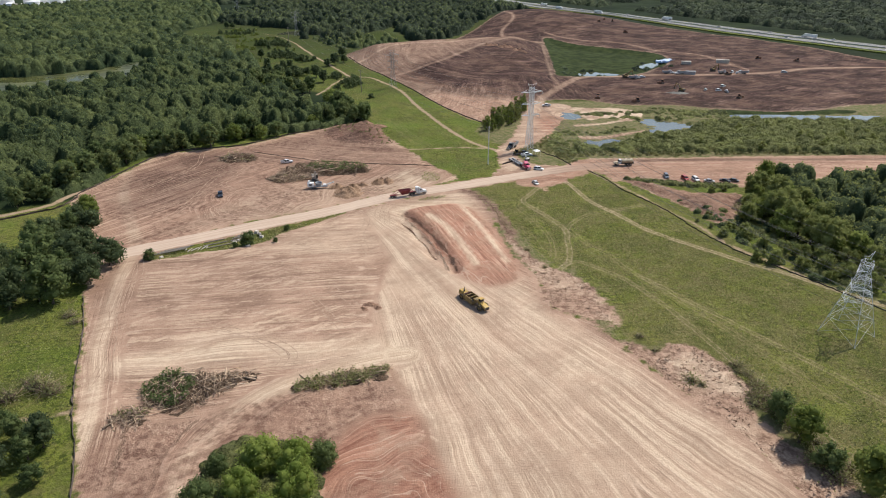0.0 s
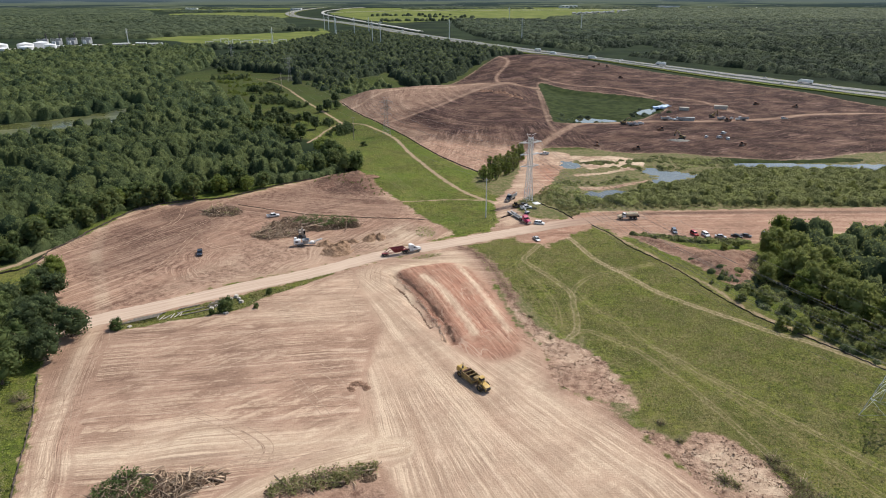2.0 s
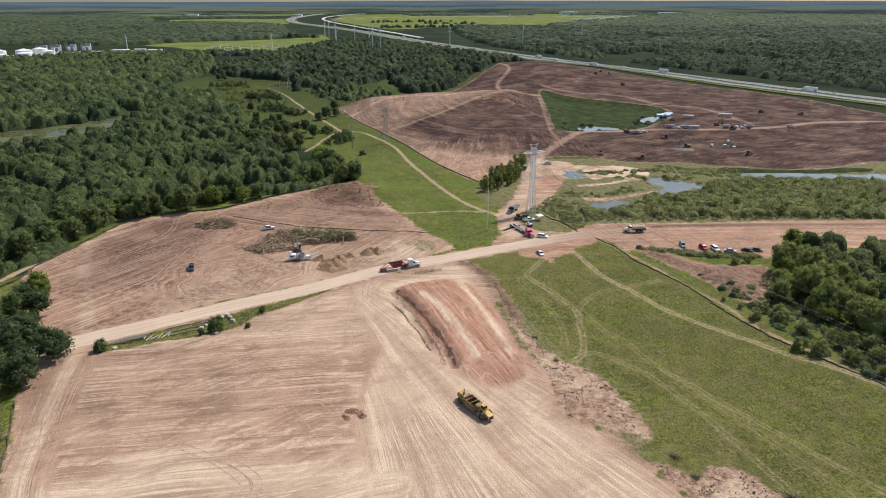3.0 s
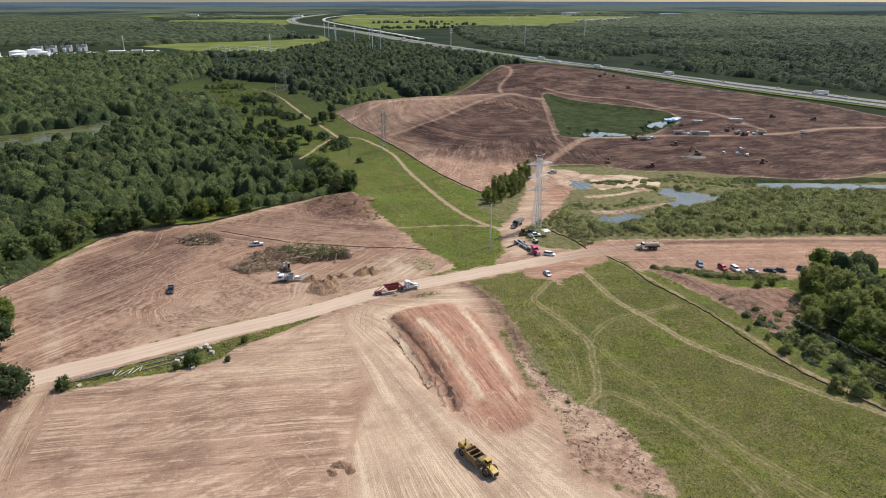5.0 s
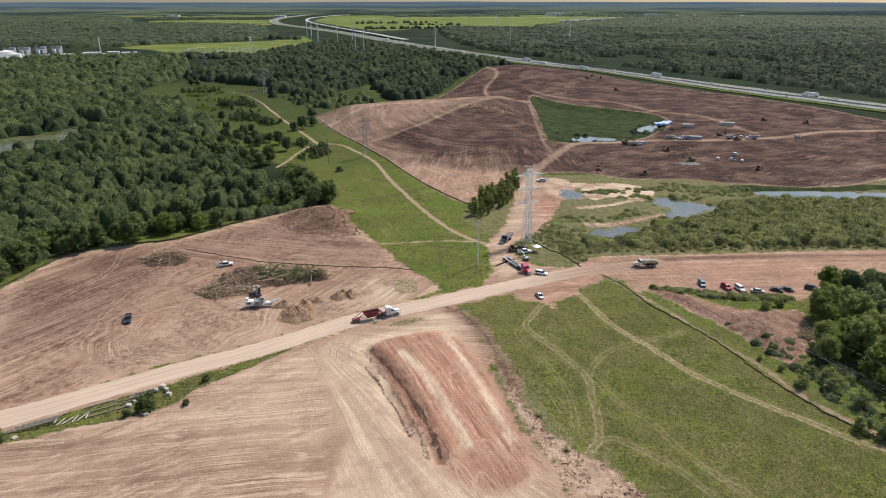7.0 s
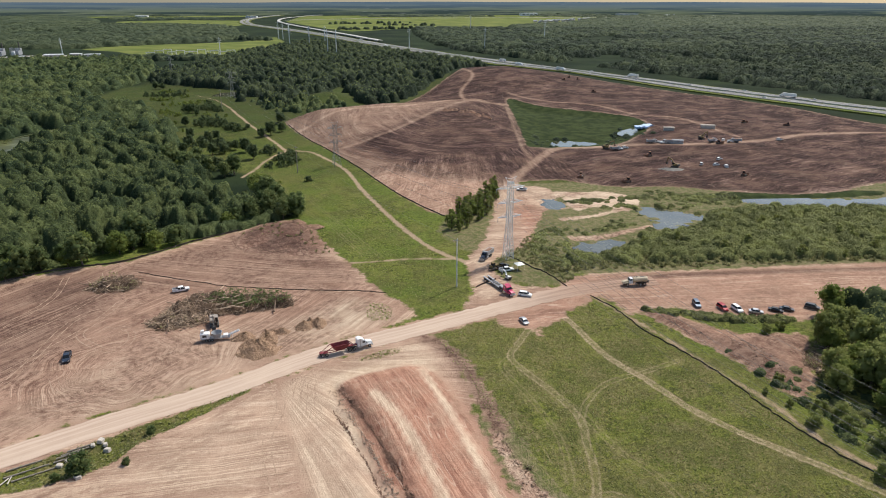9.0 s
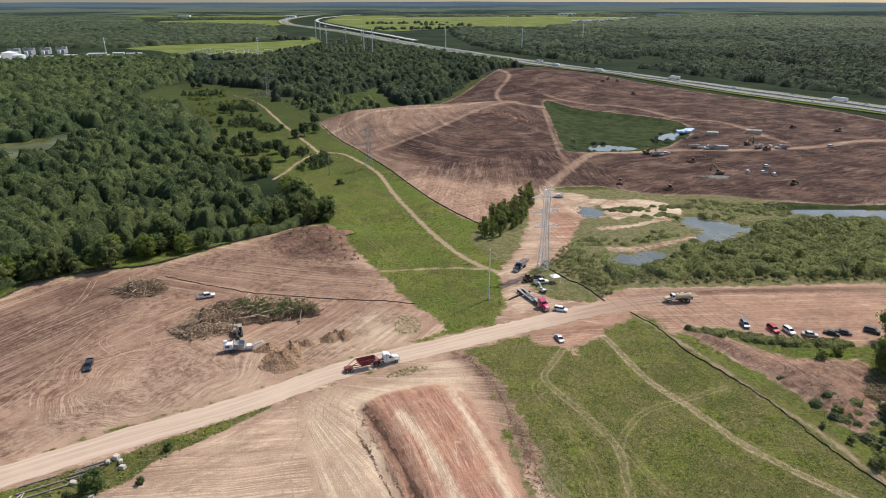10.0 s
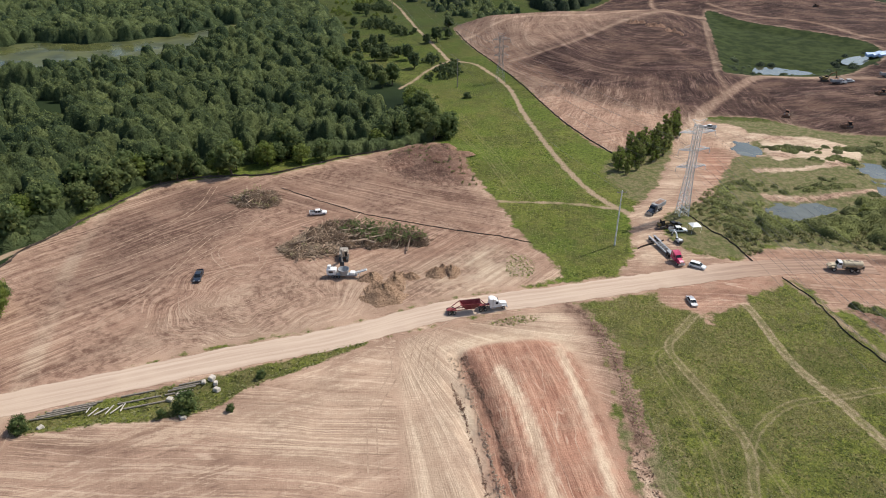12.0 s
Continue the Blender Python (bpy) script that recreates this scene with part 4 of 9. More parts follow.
# ---- roads ----
def ribbon(name, line, width, lift, material, crown=0.0, across=6, thick=0.3, jitter=0.0):
    """A strip that follows a line over the ground, with side faces."""
    pts = np.array(line)
    d = np.gradient(pts, axis=0)
    d /= np.linalg.norm(d, axis=1)[:, None]
    nrm = np.stack([-d[:, 1], d[:, 0]], 1)
    ks = np.linspace(-1, 1, across + 1)
    rng = np.random.default_rng(len(pts))
    wob = 1 + jitter * rng.normal(size=len(pts))
    grid = pts[:, None] + nrm[:, None] * (ks[None, :, None] * width / 2 * wob[:, None, None])
    z = height(grid[..., 0].ravel(), grid[..., 1].ravel()).reshape(grid.shape[:2]) if lift is not None else 0
    top = z + (lift or 0) + crown * (1 - ks**2)
    verts = [(x, y, t) for row, tr in zip(grid, top) for (x, y), t in zip(row, tr)]
    m = across + 1
    faces = [(i * m + j, (i + 1) * m + j, (i + 1) * m + j + 1, i * m + j + 1) for i in range(len(pts) - 1) for j in range(across)]
    base = len(verts)
    for j in (0, across):
        verts += [(x, y, t - thick) for (x, y), t in zip(grid[:, j], top[:, j])]
    for s, j in enumerate((0, across)):
        o = base + s * len(pts)
        faces += [(i * m + j, o + i, o + i + 1, (i + 1) * m + j) for i in range(len(pts) - 1)]
    me = bpy.data.meshes.new(name)
    me.from_pydata(verts, [], faces)
    me.materials.append(material)
    bm = bmesh.new()
    bm.from_mesh(me)
    bmesh.ops.recalc_face_normals(bm, faces=bm.faces[:])
    if sum(f.normal.z for f in bm.faces) < 0:
        bmesh.ops.reverse_faces(bm, faces=bm.faces[:])
    bm.to_mesh(me)
    bm.free()
    along = np.cumsum(np.r_[0, np.linalg.norm(np.diff(pts, axis=0), axis=1)])
    lane = [(k * width / 2, a, 0) for a in along for k in ks] + [(s * width / 2, a, 0) for s in (-1, 1) for a in along]
    set_attr(me, "lane", np.array(lane), "FLOAT_VECTOR")
    return new(name, me)


def haul_material():
    n = Nodes("graded_haul_road")
    p, l = n.pos(), n.attr("lane", "Vector")
    s = n.noise(n.scale(l, (0.9, 0.02, 1)), 1.0, 4, 0.6)
    b, f = n.noise(p, 0.07, 3), n.noise(p, 1.8, 5, 0.7)
    col = n.mix(n.step(s, 0.35, 0.65), (0.44, 0.325, 0.245), (0.535, 0.415, 0.32))
    col = n.mix(n.step(b, 0.4, 0.7, 0, 0.5), col, (0.56, 0.435, 0.33))
    col = n.mix(n.step(f, 0.55, 0.8, 0, 0.35), col, (0.30, 0.20, 0.14))
    split = n.t.nodes.new("ShaderNodeSeparateXYZ")
    n.t.links.new(l, split.inputs[0])
    # towards the east lot the surface turns redder and damper
    col = n.mix(n.step(split.outputs[1], 205, 262), col, n.mix(n.step(s, 0.35, 0.65), (0.24, 0.155, 0.112), (0.40, 0.27, 0.195)))
    n.bump(n.calc("ADD", s, n.calc("MULTIPLY", f, 0.4)), 0.4, 0.12)
    return n.done(col, 0.95, 0, 0.1)


def resample(line, step):
    seg = np.r_[0, np.cumsum(np.linalg.norm(np.diff(line, axis=0), axis=1))]
    at = np.linspace(0, seg[-1], max(2, int(seg[-1] / step)))
    return np.stack([np.interp(at, seg, line[:, k]) for k in (0, 1)], 1)


HAULMAT = haul_material()
road = ribbon("road", resample(HAUL[:len(HAUL) - 14], 2.0), 8.6, 0.045, HAULMAT, 0.12, jitter=0.04)
tagged(road, "pale dusty graded dirt haul road across the site", "road", kind="structure")


# ---- wheel tracks pressed into the soil ----
def track_material():
    n = Nodes("pressed_soil")
    p = n.pos()
    f = n.noise(p, 0.5, 5, 0.7)
    col = n.mix(n.step(f, 0.3, 0.7), (0.27, 0.185, 0.13), (0.44, 0.315, 0.225))
    n.bump(n.noise(p, 3.0, 3), 0.4, 0.05)
    return n.done(col, 0.95, 0, 0.1)


TRACKMAT = track_material()
for i, way in enumerate(RIDES):
    w = resample(way, 0.9)
    d = np.gradient(w, axis=0)
    nrm = np.stack([-d[:, 1], d[:, 0]], 1) / np.linalg.norm(d, axis=1)[:, None]
    rng = np.random.default_rng(i)
    vs, fs = [], []
    for off in (-1.0, 1.0):
        o = len(vs)
        wid = 0.12 * np.clip(1 + 0.6 * rng.normal(size=len(w)), 0.1, 2.0)
        wid[[0, -1]] = 0.02
        for side in (1, -1):
            q = w + nrm * (off + side * wid)[:, None]
            vs += [(x, y, z + 0.035) for (x, y), z in zip(q, height(q[:, 0], q[:, 1]))]
        m = len(w)
        fs += [(o + k, o + m + k, o + m + k + 1, o + k + 1) if off < 9 else () for k in range(m - 1)]
    me = bpy.data.meshes.new("wheel_track")
    me.from_pydata(vs, [], fs)
    me.materials.append(TRACKMAT)
    tagged(new("wheel_track", me), "pale pair of wheel tracks pressed into the soil", "wheel track", kind="structure")

# ---- plants ----
def raw_mesh(name, verts, tris, material):
    verts, tris = np.asarray(verts, np.float32), np.asarray(tris, np.int32)
    me = bpy.data.meshes.new(name)
    me.vertices.add(len(verts))
    me.vertices.foreach_set("co", verts.ravel())
    me.loops.add(tris.size)
    me.loops.foreach_set("vertex_index", tris.ravel())
    me.polygons.add(len(tris))
    me.polygons.foreach_set("loop_start", np.arange(0, tris.size, 3, dtype=np.int32))
    me.update(calc_edges=True)
    me.materials.append(material)
    return me


def ball_data(level):
    bm = bmesh.new()
    bmesh.ops.create_icosphere(bm, subdivisions=level, radius=1.0)
    v = np.array([x.co[:] for x in bm.verts])
    f = np.array([[x.index for x in g.verts] for g in bm.faces])
    bm.free()
    return v, f


BALL1 = ball_data(1)
GEM = (np.array([(1, 0, 0), (0, 1, 0), (-1, 0, 0), (0, -1, 0), (0, 0, 1), (0, 0, -1)], float), np.array([(0, 1, 4), (1, 2, 4), (2, 3, 4), (3, 0, 4), (1, 0, 5), (2, 1, 5), (3, 2, 5), (0, 3, 5)]))


def leaves(rng, centres, normals, size):
    """Leaf clumps: small bent quads that face roughly along the normals."""
    n = len(centres)
    nr = normals + rng.normal(0, 0.55, (n, 3))
    nr /= np.linalg.norm(nr, axis=1)[:, None]
    a = np.cross(nr, rng.normal(size=(n, 3)))
    a /= np.linalg.norm(a, axis=1)[:, None] + 1e-9
    b = np.cross(nr, a)
    s = size * rng.uniform(0.6, 1.35, (n, 1))
    w = s * rng.uniform(0.5, 0.9, (n, 1))
    v = np.stack([centres - a * s, centres - b * w + nr * s * 0.12, centres + a * s - nr * s * 0.25, centres + b * w + nr * s * 0.12], 1).reshape(-1, 3)
    i = np.arange(n)[:, None] * 4
    f = np.concatenate([i + [0, 1, 2], i + [0, 2, 3]])
    return v, f


def crown_data(seed, h, r, lobes, count, leaf, core=BALL1, base=0.28, core_size=0.72):
    """A crown: lobes of leaf clumps round darker hearts, with gaps between them."""
    rng = np.random.default_rng(seed)
    k = np.arange(lobes)
    ang, up = k * 2.4 + rng.uniform(0, 1, lobes), (k + 0.5) / lobes
    out = r * 0.62 * np.sqrt(np.maximum(0.05, 1 - (up * 1.25 - 0.42) ** 2)) * rng.uniform(0.55, 1.1, lobes)
    cen = np.stack([np.cos(ang) * out, np.sin(ang) * out, h * (base + (0.98 - base) * up * 0.86)], 1)
    rad = r * rng.uniform(0.36, 0.58, lobes) * (1.1 - 0.35 * up)
    vs, fs, o = [], [], 0
    for c, q in zip(cen, rad):
        v = core[0] * (q * core_size) * (1 + rng.uniform(-0.22, 0.22, (len(core[0]), 1))) * [1, 1, 0.85] + c
        vs.append(v), fs.append(core[1] + o)
        o += len(v)
    which = rng.choice(lobes, count, p=rad**2 / (rad**2).sum())
    d = rng.normal(size=(count, 3))
    d[:, 2] += 0.35
    d /= np.linalg.norm(d, axis=1)[:, None]
    pts = cen[which] + d * rad[which, None] * rng.uniform(0.72, 1.18, (count, 1)) * [1, 1, 0.9]
    v, f = leaves(rng, pts, d, leaf)
    vs.append(v), fs.append(f + o)
    return np.concatenate(vs), np.concatenate(fs)


def trunk_mesh(name, seed, h, r, limbs=5):
    """A tapered, slightly crooked trunk with limbs."""
    rng = np.random.default_rng(seed)
    bm = bmesh.new()

    def rod(a, b, ra, rb, sides=6):
        a, b = Vector(a), Vector(b)
        q = (b - a).to_track_quat("Z", "Y")
        rings_ = [[bm.verts.new(p + q @ Vector((math.cos(t) * s, math.sin(t) * s, 0))) for t in np.arange(sides) * 2 * math.pi / sides]
                  for p, s in ((a, ra), ((a + b) / 2 + Vector(rng.normal(0, ra * 0.4, 3)), (ra + rb) / 2), (b, rb))]
        for u, v in zip(rings_[:-1], rings_[1:]):
            for i in range(sides):
                bm.faces.new((u[i], u[(i + 1) % sides], v[(i + 1) % sides], v[i]))

    rod((0, 0, -0.4), (0.1 * r, 0, h * 0.72), 0.032 * h, 0.012 * h, 8)
    for i in range(limbs):
        t, z = i * 2.4 + rng.uniform(), h * (0.25 + 0.4 * i / limbs)
        rod((0, 0, z), (math.cos(t) * r * 0.6, math.sin(t) * r * 0.6, z + h * 0.2), 0.014 * h, 0.005 * h)
    me = bpy.data.meshes.new(name)
    bm.to_mesh(me)
    bm.free()
    me.materials.append(BARK)
    return me


def under(name, data, parent, label=""):
    ob = new(name, data)
    ob.parent = parent
    return tagged(ob, label) if label else ob


def make_tree(name, seed, h, r, lobes, count, leaf, material, label, category="tree", group="", base=0.28):
    root = tagged(new(name), label, category, group)
    under("trunk", trunk_mesh("trunk", seed, h, r), root)
    v, f = crown_data(seed, h, r, lobes, count, leaf, BALL1, base)
    under("crown", raw_mesh("crown", v, f, material), root)
    return root


def scatter(ring, spacing, seed, keep=1.0):
    """Uneven points inside an outline."""
    rng = np.random.default_rng(seed)
    p = np.array(ring, float)
    lo, hi = p.min(0), p.max(0)
    x, y = np.meshgrid(np.arange(lo[0], hi[0], spacing), np.arange(lo[1], hi[1], spacing))
    x, y = x.ravel() + rng.uniform(-0.48, 0.48, x.size) * spacing, y.ravel() + rng.uniform(-0.48, 0.48, x.size) * spacing
    m = (area_dist(x, y, ring) > 0) & (rng.random(x.size) < keep)
    return np.stack([x[m], y[m]], 1)


def clear_of(pts, gap=3.0):
    x, y = pts[:, 0], pts[:, 1]
    ok = np.ones(len(pts), bool)
    for ring in WATERS.values():
        ok &= area_dist(x, y, ring, reach=20) < -gap
    for way in (HAUL, NORTH_ROAD, TRACK_N, TRACK_NW, TRACK_E, EDGE_WAY):
        ok &= line_dist(x, y, way, 20) > gap + 1.5
    return pts[ok]


def joined(name, pts, kinds, sizes, seed, material, label, category):
    """Many plants too far or too many to count, as one object of real leaves."""
    rng = np.random.default_rng(seed)
    vs, fs, tint, o = [], [], [], 0
    zs = height(pts[:, 0], pts[:, 1])
    for (x, y), z in zip(pts, zs):
        v, f = kinds[rng.integers(len(kinds))]
        a, s = rng.uniform(0, 6.28), rng.uniform(*sizes)
        c, n = math.cos(a) * s, math.sin(a) * s
        sz = s * rng.uniform(0.85, 1.2)
        vs.append(np.stack([v[:, 0] * c - v[:, 1] * n + x, v[:, 0] * n + v[:, 1] * c + y, v[:, 2] * sz + z], 1))
        fs.append(f + o)
        tint.append(np.full(len(v), 1.0 + rng.random()))
        o += len(v)
    ob = new(name, raw_mesh(name, np.concatenate(vs), np.concatenate(fs), material))
    set_attr(ob.data, "tint", np.concatenate(tint))
    return tagged(ob, label, category, kind="stuff")


def canopy_material(name, dark, mid, light, patches):
    """Closed woodland: each crown has its own green; lit tips, shaded hollows and light or dark stands are painted in.
    """
    n = Nodes(name)
    p = n.pos()
    t, r = n.attr("tint"), n.island()
    col = n.mix(n.step(t, 0.0, 0.65), dark, mid)
    col = n.mix(n.step(t, 0.55, 1.0), col, light)
    # Broad light and dark stands; over far woods they paint cloud shade.
    col = n.mix(n.step(n.noise(p, patches, 3, 0.6), 0.44, 0.64, 0.0, 0.65), col, light)
    col = n.mix(n.step(n.noise(p, patches * 1.7, 3, 0.6), 0.46, 0.62, 0.0, 0.7), col, dark)
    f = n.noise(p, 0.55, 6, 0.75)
    # Shade and light as colour: dark in the bump's hollows, pale on its tips.
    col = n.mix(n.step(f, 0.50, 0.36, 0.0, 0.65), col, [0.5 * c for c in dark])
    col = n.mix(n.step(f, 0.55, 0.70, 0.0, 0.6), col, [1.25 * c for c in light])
    col = n.mix(n.step(r, 0.5, 1.0, 0.0, 0.35), col, light)
    n.bump(n.calc("ADD", f, n.noise(p, 1.6, 3, 0.7)), 1.0, 1.3)
    return n.done(col, 0.75, 0, 0.06)


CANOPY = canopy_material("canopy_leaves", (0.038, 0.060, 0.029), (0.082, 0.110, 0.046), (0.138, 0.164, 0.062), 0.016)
# Darker, bluer copy of the canopy: cloud shade and haze put into its greens.
CANOPY_SHADED = canopy_material("far_canopy_shaded", (0.026, 0.039, 0.024), (0.047, 0.065, 0.036), (0.090, 0.110, 0.054), 0.0045)
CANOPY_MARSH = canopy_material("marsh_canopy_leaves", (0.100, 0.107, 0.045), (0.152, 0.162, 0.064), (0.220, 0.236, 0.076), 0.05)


def canopy(name, pts, step, seed, radius, tall, material, label, category="forest", leaf=0.0, leaf_size=0.6, lump=0.35, foot=0.30, lobes=0, leaf_mat=None):
    """Woodland too dense to count: crowns grown into one another, with loose leaf clumps over them."""
    rng = np.random.default_rng(seed)
    k = len(pts)
    size = rng.random(k)
    r = radius[0] + (radius[1] - radius[0]) * size
    h = tall[0] + (tall[1] - tall[0]) * np.clip(size + rng.normal(0, 0.25, k), 0, 1.1)
    lo, hi = pts.min(0) - radius[1], pts.max(0) + radius[1]
    xs, ys = np.arange(lo[0], hi[0] + step, step), np.arange(lo[1], hi[1] + step, step)
    rough = rng.normal(0, 1, (len(ys), len(xs)))
    rough = (rough + np.roll(rough, 1, 0) + np.roll(rough, 1, 1) + np.roll(rough, (1, 1), (0, 1))) / 2
    top, tint = np.full(rough.shape, -1e9), np.zeros(rough.shape)
    own, z0, drop = rng.random(k), height(pts[:, 0], pts[:, 1]), h * (1 - foot)
    if lobes:
        # each crown is a broad dome with smaller round ones over it
        ang = rng.uniform(0, 6.28, (k, lobes)) + np.arange(lobes) * 6.28 / lobes
        out = rng.uniform(0.15, 0.80, (k, lobes))
        more = np.stack([pts[:, :1] + np.cos(ang) * out * r[:, None], pts[:, 1:] + np.sin(ang) * out * r[:, None]], 2).reshape(-1, 2)
        pts = np.concatenate([pts, more])
        z0, own = np.r_[z0, np.repeat(z0, lobes)], np.r_[own, np.clip(np.repeat(own, lobes) + rng.normal(0, 0.16, k * lobes), 0, 1)]
        small = (r[:, None] * rng.uniform(0.24, 0.46, (k, lobes))).ravel()
        h = np.r_[h * 0.86, (h[:, None] * (1.02 - 0.42 * out ** 2) * rng.uniform(0.9, 1.06, (k, lobes))).ravel()]
        r, drop = np.r_[r * 0.94, small], np.r_[drop * 0.95, small * 1.2]
    for (x, y), z, a, b, c, e in zip(pts, z0, r, h, own, drop):
        i0, i1 = np.searchsorted(xs, (x - a, x + a))
        j0, j1 = np.searchsorted(ys, (y - a, y + a))
        d = ((xs[None, i0:i1] - x) / a) ** 2 + ((ys[j0:j1, None] - y) / a) ** 2 + 0.16 * rough[j0:j1, i0:i1]
        dome = z + b - e * (1 - np.sqrt(np.clip(1 - d, 0, 1)))
        m = (d < 1) & (dome > top[j0:j1, i0:i1])
        top[j0:j1, i0:i1][m], tint[j0:j1, i0:i1][m] = dome[m], c
    on = top > -1e8
    X, Y = np.meshgrid(xs, ys)
    X, Y = X + rng.uniform(-0.3, 0.3, X.shape) * step, Y + rng.uniform(-0.3, 0.3, X.shape) * step
    top = np.where(on, top + lump * rough, 0)
    any_on = on[:-1, :-1] | on[1:, :-1] | on[:-1, 1:] | on[1:, 1:]
    used = np.zeros(on.shape, bool)
    for a, b in ((slice(None, -1), slice(None, -1)), (slice(1, None), slice(None, -1)), (slice(None, -1), slice(1, None)), (slice(1, None), slice(1, None))):
        used[a, b] |= any_on
    rim = used & ~on
    top[rim] = height(X[rim], Y[rim]) - 0.4
    index = np.cumsum(used.ravel()).reshape(used.shape) - 1
    q = np.stack([index[:-1, :-1], index[:-1, 1:], index[1:, 1:], index[1:, :-1]], -1)[any_on]
    v = np.stack([X[used], Y[used], top[used]], 1)
    f = np.concatenate([q[:, [0, 1, 2]], q[:, [0, 2, 3]]])
    shade = tint[used]
    flat_faces = len(f)
    if leaf:
        gy, gx = np.gradient(np.where(on, top, np.nan), step)
        ok = on & np.isfinite(gx) & np.isfinite(gy)
        at = np.flatnonzero(ok.ravel())
        at = at[rng.integers(len(at), size=int(leaf * ok.sum() * step * step))]
        nrm = np.stack([-gx.ravel()[at], -gy.ravel()[at], np.ones(len(at))], 1)
        drop = rng.random(len(at)) * np.clip(np.hypot(nrm[:, 0], nrm[:, 1]) * step - 0.4, 0, 4.0)
        nrm[:, :2] = np.clip(nrm[:, :2], -2.5, 2.5)
        nrm /= np.linalg.norm(nrm, axis=1)[:, None]
        cen = np.stack([X.ravel()[at], Y.ravel()[at], top.ravel()[at]], 1) + rng.uniform(-0.5, 0.5, (len(at), 3)) * step + nrm * leaf_size * 0.45
        cen[:, 2] -= drop
        lv, lf = leaves(rng, cen, nrm, leaf_size)
        f = np.concatenate([f, lf + len(v)])
        v = np.concatenate([v, lv])
        shade = np.concatenate([shade, np.repeat(tint.ravel()[at], 4) + (1.0 if leaf_mat else 0.0)])
    me = raw_mesh(name, v, f, material)
    me.polygons.foreach_set("use_smooth", np.arange(len(f)) < flat_faces)
    if leaf_mat:
        me.materials.append(leaf_mat)
        me.polygons.foreach_set("material_index", (np.arange(len(f)) >= flat_faces).astype(np.int32))
    set_attr(me, "tint", shade)
    return tagged(new(name, me), label, category, kind="stuff")


FOREST = [(-166, 262), (-160, 297), (-153, 323), (-137, 336), (-111, 349), (-81, 371), (-54, 391), (-47, 404), (-64, 440), (-96, 488), (-126, 512), (-150, 540),
          (-165, 590), (-185, 640), (-215, 690), (-240, 740), (-330, 830), (-330, 1000), (-440, 1290), (-640, 1290), (-720, 1180), (-900, 1150), (-900, 500), (-420, 230), (-250, 215)]
NEAR_LEFT = [(-120, 212), (-113, 200), (-108, 185), (-113, 176), (-124, 168), (-160, 158), (-200, 170), (-210, 240), (-165, 258), (-150, 246), (-140, 236)]
CORNER = [(-91, 117), (-84, 104), (-80, 92), (-82, 78), (-125, 78), (-128, 112), (-108, 121)]
FRONT = [(-50, 106), (-46, 111), (-40, 113), (-32, 109), (-26, 101), (-22, 86), (-44, 82), (-50, 94)]
RIGHT = [(117, 231), (121, 245), (137, 271), (150, 281), (185, 282), (240, 270), (250, 190), (200, 145), (165, 165), (146, 190), (134, 208), (124, 220)]
BEHIND_HILL = [(-165, 830), (-140, 800), (-108, 762), (-94, 800), (-80, 850), (-50, 850), (-44, 800), (-30, 766), (-12, 764), (8, 800), (40, 885), (70, 970), (98, 1060), (140, 1110), (120, 1210), (20, 1390), (-190, 1790), (-300, 1330), (-330, 1020), (-262, 930), (-190, 885), (-160, 790)]
PATCH_N = [(24, 382), (31, 374), (42, 392), (50, 412), (59, 440), (60, 456), (53, 450), (42, 422), (28, 400)]
MARSH = [(72, 334), (100, 332), (200, 331), (330, 334), (330, 392), (262, 392), (210, 400), (165, 396), (152, 386), (140, 368), (110, 362), (104, 344), (80, 342)]
FAR_RIGHT = [(215, 1330), (350, 1080), (490, 800), (570, 700), (900, 620), (1900, 900), (3000, 2000), (3600, 3200), (3200, 4300), (2300, 4350), (1290, 4050), (760, 3120), (525, 2860), (317, 2596), (70, 2560), (70, 1990), (120, 1560)]
FAR_LEFT = [(-700, 1600), (-625, 1668), (-410, 1940), (-490, 2252), (-704, 2830), (-1261, 3005), (-1753, 2877), (-2300, 2500), (-1500, 1560), (-977, 1590)]

near_kinds = [("tree", 3, 9.5, 3.9, 15, 620, 0.42, LEAF_MID), ("tree", 4, 8.0, 3.6, 13, 560, 0.42, LEAF_LIGHT), ("tree", 5, 11.0, 4.4, 17, 680, 0.44, LEAF_MID), ("tree", 6, 7.0, 3.8, 12, 540, 0.40, LEAF_DEEP)]


def tree_set(label, group, materials, seed, near=True, fine=False):
    out = []
    for i, m in enumerate(materials):
        k = near_kinds[(i + seed) % 4]
        if fine:
            k = (*k[:5], int(k[5] * 2.0), k[6] * 0.66)
        out.append(make_tree("tree", seed * 10 + i, k[2], k[3], k[4] if near else 9, k[5] if near else 300, k[6] if near else 0.56, m, label, "tree", group))
    return out


def plant_trees(pts, makers, seed, sizes=(0.75, 1.25), sink=0.0):
    """Puts trees one by one; the first of each kind stands at the first points."""
    rng = np.random.default_rng(seed)
    zs = height(pts[:, 0], pts[:, 1])
    for i, ((x, y), z) in enumerate(zip(pts, zs)):
        s = rng.uniform(*sizes)
        m = pose(x, y, z - sink, rng.uniform(-4, 4), rng.uniform(-4, 4), rng.uniform(0, 360))
        src = makers[i % len(makers)]
        ob = src if i < len(makers) else copy_thing(src, m)
        ob.matrix_basis = m @ Matrix.Diagonal((s * rng.uniform(0.9, 1.12), s * rng.uniform(0.9, 1.12), s, 1))


def pick(pts, seed, count):
    rng = np.random.default_rng(seed)
    return pts[rng.permutation(len(pts))[:count]]


